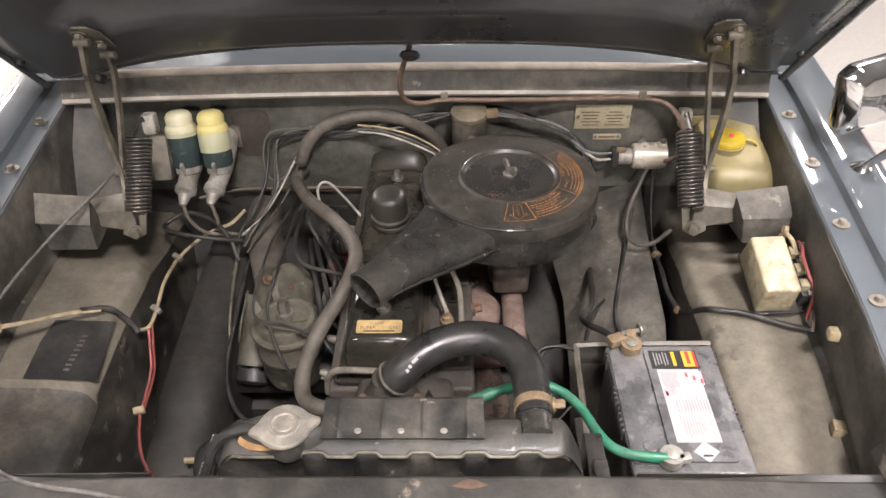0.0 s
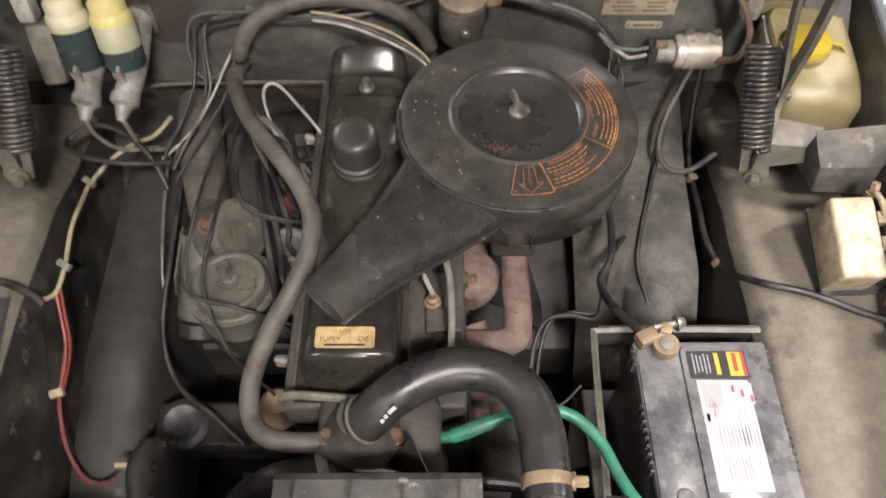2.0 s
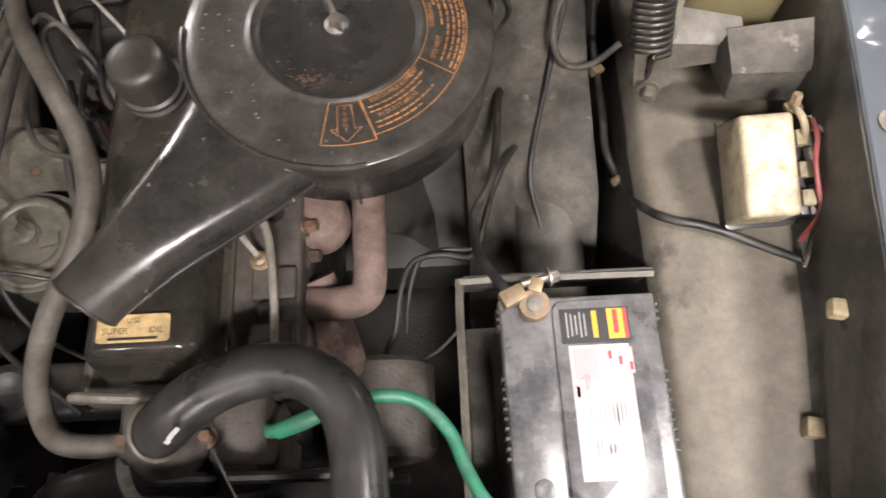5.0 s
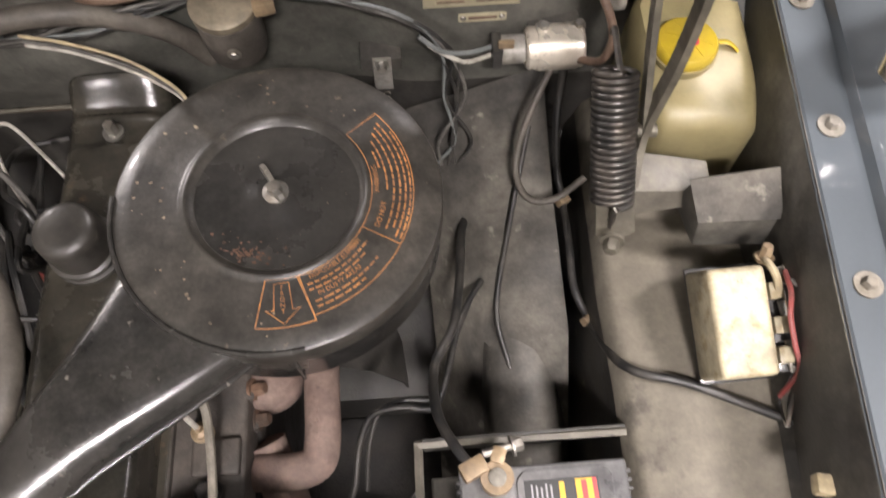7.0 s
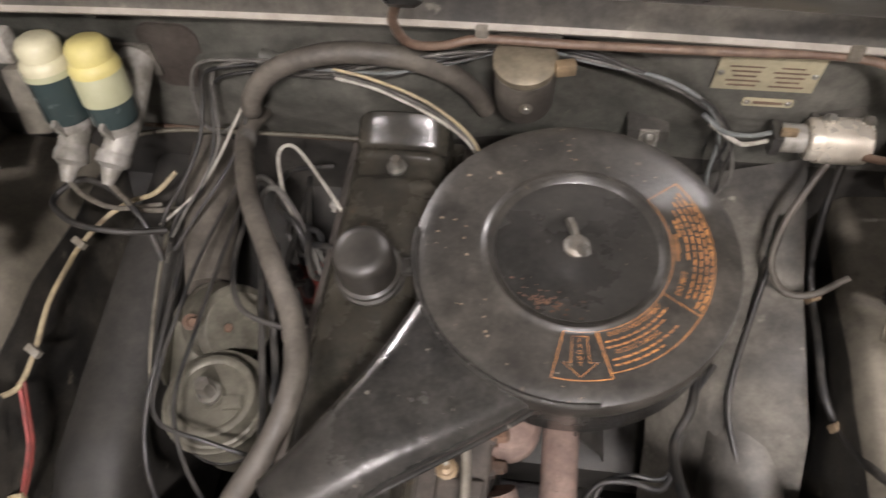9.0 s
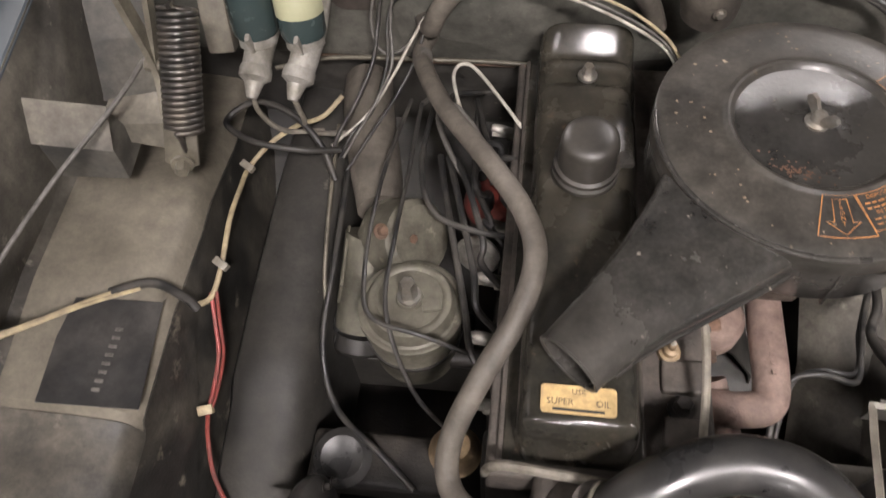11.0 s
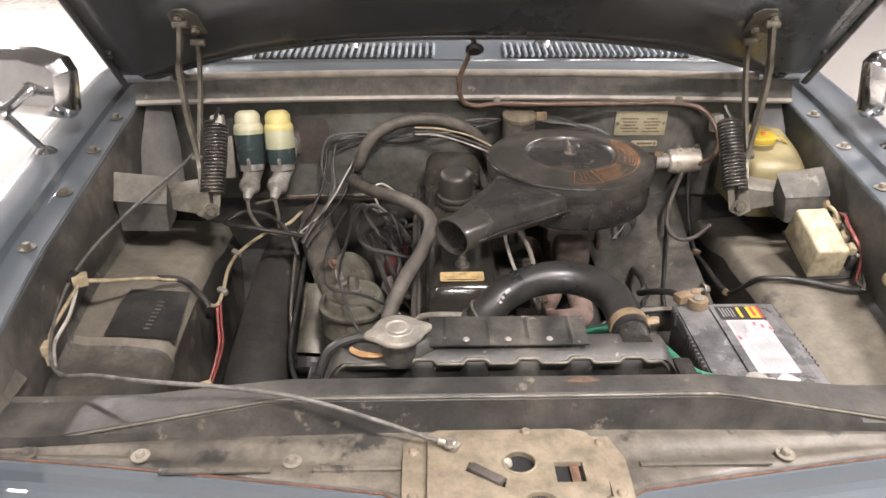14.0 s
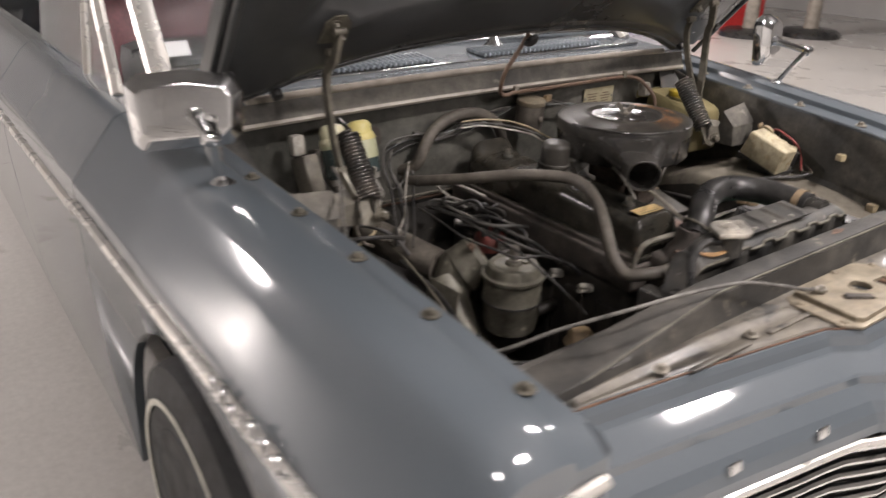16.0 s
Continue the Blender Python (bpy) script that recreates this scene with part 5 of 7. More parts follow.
def distributor():
    t = thing("distributor", "black distributor with a red cap and tangled leads", "distributor")
    c = Vector((-0.185, 1.135, 0.61))
    part("body", lathe([(0, 0), (0.028, 0), (0.032, 0.03), (0.036, 0.05), (0, 0.05)], 24, c), "block", t)
    part("cap", lathe([(0.036, 0), (0.038, 0.012), (0.034, 0.03), (0.026, 0.042), (0, 0.044)], 24, c + Vector((0, 0, 0.05))), "red_cap", t, "dirty red cap")
    for k in range(6):
        a = 2 * math.pi * k / 6 + 0.3
        part("tower", lathe([(0.009, 0), (0.008, 0.022), (0.006, 0.026), (0, 0.026)], 12, c + Vector((0.024 * math.cos(a), 0.024 * math.sin(a), 0.084))), "black_clean", t)
    rnd = random.Random(4)
    for k in range(6):
        a = 2 * math.pi * k / 6 + 0.3
        p0 = c + Vector((0.024 * math.cos(a), 0.024 * math.sin(a), 0.105))
        y = 0.86 + 0.078 * k
        end = Vector((-0.168, y, 0.675))
        mid = Vector((-0.235 + 0.03 * rnd.random(), lerp(c.y, y, 0.35), 0.735 + 0.03 * rnd.random()))
        mid2 = Vector((-0.215 + 0.02 * rnd.random(), lerp(c.y, y, 0.8), 0.70 + 0.025 * rnd.random()))
        part("plug_lead", tube([p0, p0 + Vector((0.004 - 0.02 * rnd.random(), 0.01 - 0.02 * rnd.random(), 0.035)), Vector((-0.225 + 0.02 * rnd.random(), 1.16 + 0.02 * k, 0.725))], 0.0038, 8), "wire_black", t, "grimy black plug lead")
        part("plug_boot", lathe([(0.007, 0), (0.0075, 0.014), (0.006, 0.026), (0.004, 0.03)], 12, end, axis=(-1, 0, 0.35)), "alloy", t)
        part("spark_plug", lathe([(0.009, 0), (0.009, 0.008), (0.006, 0.01), (0.0055, 0.03), (0, 0.03)], 10, (-0.165, y, 0.672), axis=(-1, 0, 0.1)), "wire_white", t)
    part("vacuum_canister", lathe([(0, 0), (0.026, 0.002), (0.03, 0.01), (0.026, 0.018), (0, 0.02)], 20, c + Vector((-0.01, -0.06, 0.04)), axis=(-0.3, -1, 0.2)), "alloy", t)
    part("coil_lead", tube([c + Vector((0, 0, 0.1)), c + Vector((-0.02, 0.03, 0.15)), (-0.24, 1.2, 0.745), (-0.25, 1.27, 0.72), (-0.20, 1.30, 0.70)], 0.0038, 8), "wire_black", t)


distributor()


def heater_loop_leads():
    """Loose black and pale leads looping between bulkhead and engine."""
    def lead(nm, label, mat, pts, r=0.0032):
        return solo(nm, tube(pts, r, 8, 6), mat, label, "wire", "loose engine leads")
    lead("engine_lead", "pale grey looped engine lead", "wire_white", [(-0.135, 1.17, 0.74), (-0.18, 1.22, 0.765), (-0.225, 1.262, 0.785), (-0.245, 1.25, 0.775), (-0.22, 1.19, 0.745), (-0.17, 1.14, 0.72)], 0.0024)
    lead("engine_lead", "black lead looping over the canister", "wire_black", [(-0.30, 1.24, 0.74), (-0.315, 1.13, 0.745), (-0.32, 1.05, 0.742), (-0.315, 0.97, 0.748), (-0.30, 0.92, 0.746), (-0.24, 0.905, 0.74), (-0.17, 0.90, 0.70)], 0.0026)
    lead("engine_lead", "black lead looping over the canister", "wire_black", [(-0.285, 1.23, 0.745), (-0.285, 1.10, 0.755), (-0.288, 1.02, 0.752), (-0.285, 0.93, 0.748), (-0.25, 0.86, 0.70), (-0.2, 0.83, 0.64)], 0.0026)
    lead("engine_lead", "black lead curving behind the canister", "wire_black", [(-0.27, 1.23, 0.74), (-0.272, 1.13, 0.75), (-0.25, 1.06, 0.75), (-0.20, 1.04, 0.745), (-0.155, 1.045, 0.73)], 0.0035)
    lead("engine_lead", "pale braided engine lead", "wire_grey", [(-0.16, 1.10, 0.72), (-0.20, 1.17, 0.745), (-0.24, 1.215, 0.76), (-0.26, 1.20, 0.752), (-0.23, 1.14, 0.735), (-0.2, 1.11, 0.72)], 0.0036)
    lead("engine_lead", "pale braided engine lead", "wire_grey", [(-0.165, 1.13, 0.725), (-0.215, 1.19, 0.742), (-0.262, 1.235, 0.752), (-0.285, 1.235, 0.74)], 0.0034)
    for k in range(4):
        y = 0.885 + 0.058 * k
        z = 0.715 + 0.010 * (k % 3)
        lead("plug_lead", "grimy black plug lead sweeping along the engine", "wire_black", [(-0.255 + 0.012 * k, 1.17 - 0.01 * k, z), (-0.240 + 0.014 * k, 1.10, z + 0.010), (-0.205 + 0.008 * k, lerp(1.08, y, 0.6), z), (-0.19, y + 0.015, 0.715), (-0.166, y, 0.69)], 0.0042)


heater_loop_leads()


# ---- air cleaner ----
def air_cleaner():
    t = thing("air_cleaner", "black round air cleaner with a flared intake snout", "air cleaner")
    cx, cy, z0 = 0.111, 1.061, 0.845
    body = lathe([(0.0, 0.0), (0.127, 0.0), (0.136, 0.003), (0.1405, 0.010), (0.1415, 0.058)], 72, (cx, cy, z0))
    part("body", body, "black", t, "black enamelled bowl")
    lid = lathe([(0.1390, 0.054), (0.1428, 0.054), (0.1432, 0.0565), (0.1430, 0.0750), (0.1424, 0.0768), (0.1408, 0.0780), (0.125, 0.0798), (0.105, 0.0820), (0.0850, 0.0842), (0.0820, 0.0850), (0.0805, 0.0863), (0.0785, 0.0869),
                 (0.0765, 0.0861), (0.0745, 0.083), (0.0715, 0.0806), (0.055, 0.0795), (0.034, 0.0795), (0.024, 0.0808), (0.018, 0.0830), (0.010, 0.084), (0.0, 0.084)], 96, (cx, cy, z0))
    dish = lathe([(0.0, 0.0785), (0.0705, 0.0800), (0.0708, 0.0813), (0.055, 0.0801), (0.034, 0.0801), (0.024, 0.0814), (0.018, 0.0836), (0.010, 0.0846), (0.0, 0.0846)], 96, (cx, cy, z0))
    ld = part("lid", lid, "lid_black", t, "black dusty lid with a dished centre", 32)
    part("lid_dish", dish, "dish_black", ld, "glossier black dished centre", 32)
    # raised lip where the lid overlaps the duct
    part("lid_lip", tube([(cx + 0.1425 * math.cos(radians(a)), cy + 0.1425 * math.sin(radians(a)), z0 + 0.0785) for a in range(176, 281, 4)], 0.0024, 8), "black", ld, "raised worn lip")
    # chipped paint and rust blooms
    wear = random.Random(31)

    def fleck(x, y, z, size):
        n = wear.randint(5, 7)
        return [(x + size * wear.uniform(0.5, 1.2) * math.cos(6.283 * k / n), y + size * wear.uniform(0.4, 1.0) * math.sin(6.283 * k / n), z) for k in range(n)]

    def flecks(spots):
        b = bmesh.new()
        for s in spots:
            b.faces.new([b.verts.new(p) for p in fleck(*s)])
        return b

    rim = lambda r: z0 + 0.0780 + (0.1408 - r) * 0.111 + 0.0005
    spots = []
    for k in range(46):
        r, a = wear.uniform(0.093, 0.137), radians(wear.uniform(48, 280))
        spots.append((cx + r * math.cos(a), cy + r * math.sin(a), rim(r), wear.choice((0.0006, 0.0008, 0.001, 0.0014, 0.0019))))
    tagged(part("paint_chips", flecks(spots), "chip", ld), "pale chips in the black paint", kind="stuff")
    spots = []
    for k in range(60):
        a, r = radians(wear.gauss(243, 13)), wear.gauss(0.060, 0.006)
        if r < 0.072:
            spots.append((cx + r * math.cos(a), cy + r * math.sin(a), z0 + 0.0812, wear.uniform(0.0006, 0.0019)))
    tagged(part("rust_bloom", flecks(spots), "rust_fleck", ld), "brown rust bloom in the dish", kind="stuff")
    spots = []
    for k in range(14):
        a, r = radians(wear.uniform(0, 360)), wear.uniform(0.03, 0.066)
        spots.append((cx + r * math.cos(a), cy + r * math.sin(a), z0 + 0.0812, wear.uniform(0.0004, 0.0009)))
    tagged(part("paint_chips", flecks(spots), "chip", ld), "pale chips in the black paint", kind="stuff")
    surf = lambda r: z0 + 0.0780 + (0.1408 - r) * 0.111 + 0.0006
    ring = lambda r: 0.0822 + (r - 0.0885) * 0.96
    P = lambda r, a, dz=0.0: (cx + ring(r) * math.cos(radians(a)), cy + ring(r) * math.sin(radians(a)), surf(ring(r)) + dz)

    def strip(pts, w):
        b = bmesh.new()
        prev = None
        n = len(pts)
        for i, (r, a) in enumerate(pts):
            r2, a2 = pts[min(i + 1, n - 1)]
            r1, a1 = pts[max(i - 1, 0)]
            d = Vector(P(r2, a2)) - Vector(P(r1, a1))
            s = d.cross(Vector((0, 0, 1))).normalized() * w / 2
            q = Vector(P(r, a))
            cur = (b.verts.new(q - s), b.verts.new(q + s))
            if prev:
                b.faces.new((prev[0], prev[1], cur[1], cur[0]))
            prev = cur
        return b

    arc = lambda r, a0, a1, n=24: [(r, lerp(a0, a1, k / n)) for k in range(n + 1)]
    RI, RO = 0.0885, 0.1255
    for pts in (arc(RO, -74, 42), [(RI, -76), (RO, -74)], [(RI, 42), (RO, 42)], [(RI, -28), (RO, -28)], arc(RI, -76, 42),
                arc(RI - 0.0005, -95, -77, 6), arc(RO + 0.0045, -97, -74, 6), [(RI, -77), (RO + 0.0045, -74)], [(RI, -95), (RO + 0.0045, -97)]):
        part("label_line", strip(pts, 0.0009), "orange", ld)
    # arrow in the small box
    am = lambda r, a: (r, a)
    for pts in ([(0.092, -90), (0.115, -90)], [(0.092, -82), (0.115, -82)], [(0.092, -90), (0.092, -82)], [(0.115, -90), (0.115, -93.5), (0.127, -86), (0.115, -78.5), (0.115, -82)]):
        part("label_arrow", strip(pts, 0.0007), "orange", ld)

    def arc_text(txt, r, a, size, nm="label_word"):
        b = letters(txt, size)
        for v in b.verts:
            rr = r - v.co.y
            v.co = P(rr, a + math.degrees(v.co.x / r), 0.0001)
        part(nm, b, "orange", ld)

    for k, ch in enumerate("FRONT"):
        b = letters(ch, 0.0055)
        for v in b.verts:
            rr, aa = 0.0955 + 0.0052 * k - v.co.y, -86 + math.degrees(v.co.x / 0.1)
            v.co = P(rr, aa, 0.0001)
        part("label_letter", b, "orange", ld)
    arc_text("DISPOSABLE ELEMENT", 0.0925, -53, 0.0058)
    arc_text("IN DUSTY AREAS", 0.1085, -58, 0.0058)
    arc_text("DO NOT", 0.100, -17, 0.0066)
    arc_text("WARNING", 0.093, 5, 0.0062)
    rnd = random.Random(7)

    def bars(r, a0, a1):
        a = a0
        while a < a1:
            w = rnd.uniform(2.2, 4.6)
            part("label_bar", strip(arc(r, a, min(a + w, a1), 2), 0.0016), "orange", ld)
            a += w + 0.9

    for r, a0, a1 in ((0.0985, -73, -34), (0.1035, -73, -40), (0.1145, -72, -38), (0.1195, -72, -48), (0.108, -24, 34), (0.1135, -22, 36), (0.1185, -26, 38), (0.1228, -26, 30), (0.102, -2, 30), (0.0975, 12, 24)):
        bars(r, a0, a1)
    # wing nut
    part("wing_nut", lathe([(0, 0), (0.011, 0), (0.0115, 0.003), (0.007, 0.005), (0.006, 0.012), (0, 0.013)], 16, (cx, cy, z0 + 0.0842)), "zinc", t, "dull wing nut")
    for s in (-1, 1):
        w = prism([(0.002, 0), (0.009, 0.001), (0.018, 0.008), (0.020, 0.014), (0.017, 0.018), (0.011, 0.017), (0.005, 0.009)], 0.0045, Matrix.Translation((cx, cy, z0 + 0.0885)) @ pose(0, 0, 0, 90, 0, 125 + 180 * (s > 0)), 0.0008)
        part("nut_wing", w, "zinc", t)
    # snout: flared duct to a round mouth
    mouth = Vector((-0.102, 0.820, 0.894))
    d = Vector((-0.66, -0.75, 0.015)).normalized()
    side = d.cross(Vector((0, 0, 1))).normalized()
    up = side.cross(d)
    start = mouth - d * 0.27
    inner = [(0.0, 0.115), (0.1, 0.088), (0.22, 0.073), (0.34, 0.061), (0.46, 0.052), (0.6, 0.044), (0.74, 0.039), (0.86, 0.0345), (1.0, 0.0305)]
    outer = [(0.0, 0.085), (0.1, 0.081), (0.22, 0.074), (0.34, 0.067), (0.46, 0.059), (0.6, 0.049), (0.74, 0.039), (0.86, 0.034), (1.0, 0.0305)]
    wide = lambda tt: (table(inner, tt) + table(outer, tt)) / 2
    shift = lambda tt: (table(inner, tt) - table(outer, tt)) / 2
    prof = [(tt, wide(tt), hh, lift, ex) for tt, hh, lift, ex in ((0.0, 0.024, -0.004, 0.34), (0.10, 0.024, -0.003, 0.36), (0.16, 0.0245, -0.001, 0.40), (0.22, 0.025, 0.001, 0.44), (0.34, 0.026, 0.002, 0.50), (0.46, 0.0265, 0.002, 0.56),
            (0.60, 0.0275, 0.002, 0.66), (0.74, 0.027, 0.001, 0.82), (0.86, 0.027, 0.0, 1.0), (0.96, 0.0285, 0.0, 1.0), (1.0, 0.0295, 0.0, 1.0))]
    N = 36

    def loop(tt, hw, hh, lift, ex, k=1.0):
        q = lerp(start, mouth, tt) + Vector((0, 0, lift))
        # the duct hugs the side that leads straight on from the bowl's front
        q = q + side * shift(tt)
        out = []
        for j in range(N):
            a = 2 * math.pi * j / N
            cs, sn = math.cos(a), math.sin(a)
            out.append(q + d * (0.005 * max(0.0, (tt - 0.6) / 0.4) * sn) + side * hw * k * math.copysign(abs(cs) ** ex, cs) + up * hh * k * math.copysign(abs(sn) ** ex, sn))
        return out

    loops = [loop(*p) for p in prof]
    loops += [loop(1.0, 0.0305, 0.0295, 0, 1.0, 0.90), loop(0.9, 0.031, 0.029, 0, 1.0, 0.86), loop(0.62, 0.045, 0.027, 0.0, 0.7, 0.85)]
    b = sheet([l + l[:1] for l in loops], 0)
    b.faces.new([b.verts.new(v) for v in loops[-1]])
    bmesh.ops.remove_doubles(b, verts=b.verts, dist=1e-5)
    part("snout", b, "black", t, "black flared intake snout", 60)
    part("mouth_roll", tube([mouth + side * 0.0300 * math.cos(2 * math.pi * k / 32) + up * 0.029 * math.sin(2 * math.pi * k / 32) + d * 0.005 * math.sin(2 * math.pi * k / 32) for k in range(33)], 0.0016, 6, 1), "black", t)
    # pressed seam along the front flank of the duct
    sgn = 1 if side.x > 0 else -1
    for drop, kk, rad in ((-0.006, 1.0, 0.0024),):
        bead = []
        for tt in [0.10 + 0.082 * k for k in range(11)]:
            hw, hh = table([(p[0], p[1]) for p in prof], tt), table([(p[0], p[2]) for p in prof], tt)
            q = lerp(start, mouth, tt) + side * shift(tt)
            bead.append(q + side * sgn * hw * kk * (1 if tt < 0.5 else lerp(1, 0.86 if kk < 0.9 else 0.99, (tt - 0.5) / 0.5)) + up * drop * (1 if tt < 0.5 else lerp(1, 0.8, (tt - 0.5) / 0.5)))
        part("flank_bead", tube(bead, [0.001, rad, rad, rad, 0.001], 8, 3), "black", t, "", 80)
    part("side_seam", box((0.003, 0.004, 0.052), (cx + 0.012, cy - 0.1405, z0 + 0.03), (0, 0, 4), 0.001), "black", t)


air_cleaner()


# ---- radiator and hoses ----
def radiator():
    t = thing("radiator", "black painted radiator with a dented top tank", "radiator")
    rows = []
    X0, X1 = -0.272, 0.178
    n = 120
    prof = [(0.582, 0.77), (0.578, 0.80), (0.577, 0.842), (0.579, 0.850), (0.586, 0.856), (0.598, 0.8595), (0.610, 0.861), (0.622, 0.859), (0.631, 0.852), (0.634, 0.80), (0.634, 0.77)]

    def lobe(x):
        """1 at the five raised lobes of the crimped seam, 0 between them."""
        d = abs(((x + 0.145) / 0.0635 + 0.5) % 1 - 0.5) * 0.0635
        return min(1.0, max(0.0, (0.0165 - d) / 0.005)) * (-0.18 < x < 0.15)

    for i in range(n + 1):
        u = i / n
        x = lerp(X0, X1, u)
        e = min(1.0, u / 0.07, (1 - u) / 0.07)
        e = math.sin(max(e, 0) * math.pi / 2)
        row = []
        for k, (y, z) in enumerate(prof):
            zz = lerp(0.800, z, e) if z > 0.80 else z
            yy = lerp(0.603, y, 0.72 + 0.28 * e)
            if 1 <= k <= 2:
                yy += 0.006 * (1 - lobe(x))
            row.append((x, yy, zz))
        rows.append(row)
    b = sheet(rows, 0)
    for r in (rows[0], rows[-1]):
        b.faces.new([b.verts.new(q) for q in r])
    bmesh.ops.remove_doubles(b, verts=b.verts, dist=1e-5)
    part("top_tank", b, "tank_black", t, "black scuffed top tank", 50)
    seam = []
    for i in range(161):
        u = i / 160
        x = lerp(X0 + 0.02, X1 - 0.02, u)
        e = min(1.0, u / 0.05, (1 - u) / 0.05)
        seam.append((x, 0.5765 + 0.003 * lobe(x) + 0.010 * (1 - e), 0.8495 + 0.0045 * lobe(x) - 0.02 * (1 - e) ** 2))
    part("tank_seam", tube(seam, 0.0026, 8, 1), "can_grey", t, "folded scalloped seam worn bright", 80)
    part("core", rounded_block(-0.25, 0.168, 0.565, 0.645, 0.36, 0.775, 0.004), "block", t)
    for x in (-0.282, 0.198):
        part("side_strap", rounded_block(x - 0.012, x + 0.012, 0.56, 0.65, 0.36, 0.80, 0.003), "black", t)
        part("strap_tab", rounded_block(x - 0.008, x + 0.010, 0.545, 0.60, 0.79, 0.815, 0.004), "black", t)
    # filler neck and cap
    c = Vector((-0.175, 0.589, 0.870))
    b = lathe([(0.070, -0.020), (0.066, -0.004), (0.056, 0.006), (0.044, 0.0115), (0.030, 0.013), (0, 0.013)], 32)
    for v in b.verts:
        v.co = Vector((v.co.x * (1.0 if v.co.x < 0 else 0.8), v.co.y * 0.40, v.co.z)) + Vector((c.x - 0.004, 0.6055, 0.8615))
    part("neck_swell", b, "tank_black", t, "swollen tank top under the filler", 50)
    part("filler_neck", lathe([(0.021, -0.02), (0.021, 0.012), (0.024, 0.014), (0.024, 0.017), (0.018, 0.017)], 28, c), "tank_black", t)
    out = [(0.024 * math.cos(a) * (1 + 0.2 * math.sin(3 * a)), 0.014 * math.sin(a) * (1 + 0.25 * math.cos(2 * a + 1))) for a in [2 * math.pi * k / 24 for k in range(24)]]
    part("rust_patch", prism(out, 0.0012, pose(-0.208, 0.589, 0.8625, 16, -6, 8)), "rust_pale", t, "pale orange rust bloom beside the filler")
    cap = bmesh.new()
    rim = lambda a: 0.0312 + 0.0105 * (math.exp(-(((a - radians(14) + math.pi) % (2 * math.pi) - math.pi) / 0.24) ** 2) + math.exp(-(((a - radians(194) + math.pi) % (2 * math.pi) - math.pi) / 0.24) ** 2))
    cr = []
    for k, r0, z in ((0.98, 0, 0.0), (1.0, 0, 0.0015), (1.0, 0, 0.0045), (0.95, 0, 0.0068), (0.84, 0, 0.0074), (0, 0.0185, 0.0078), (0, 0.0175, 0.0094), (0, 0.0150, 0.0096), (0, 0.0138, 0.0078), (0, 0.0112, 0.0078), (0, 0.0100, 0.0094), (0, 0.004, 0.0100)):
        ring = []
        for j in range(72):
            a = 2 * math.pi * j / 72
            r = rim(a) * k if k else r0
            ring.append(c + Vector((r * math.cos(a), r * math.sin(a), 0.016 + z)))
        cr.append(ring + ring[:1])
    cap = sheet(cr, 0)
    cap.faces.new([cap.verts.new(q) for q in cr[-1][:-1]])
    part("radiator_cap", cap, "cap_metal", t, "dull metal radiator cap with rounded ears")
    part("overflow_pipe", tube([c + Vector((-0.024, 0.0, 0.006)), c + Vector((-0.05, 0.008, 0.006)), c + Vector((-0.085, 0.0, -0.01)), c + Vector((-0.103, -0.02, -0.05))], 0.006, 8), "rubber", t)
    part("outlet", lathe([(0.021, -0.02), (0.021, 0.03), (0.023, 0.032), (0.019, 0.034)], 20, (0.120, 0.622, 0.852), axis=(0, 1, 0.03)), "black", t)
    # baffle over the fan
    pts = []
    m = 48
    for k in range(9):
        v = k / 8
        row = []
        for i in range(m + 1):
            u = i / m
            x = lerp(-0.137, 0.057, u)
            ribs = sum(math.exp(-((u - q) / 0.012) ** 4) for q in (0.11, 0.37, 0.63, 0.89)) * (1 if 0.12 < v < 0.80 else 0)
            y = lerp(0.590, 0.652, v)
            z = lerp(0.867, 0.873, v) + 0.004 * ribs - (0.006 if v > 0.93 else 0)
            row.append((x, y, z))
        pts.append(row)
    sh = part("fan_baffle", sheet(pts, 0.002), "tank_black", t, "black ribbed fan baffle", 30)
    for q in (0.24, 0.5, 0.76):
        part("baffle_rivet", lathe([(0, 0.002), (0.003, 0.0018), (0.0045, 0)], 12, (lerp(-0.14, 0.056, q), 0.5985, 0.8695)), "alloy", sh)


radiator()


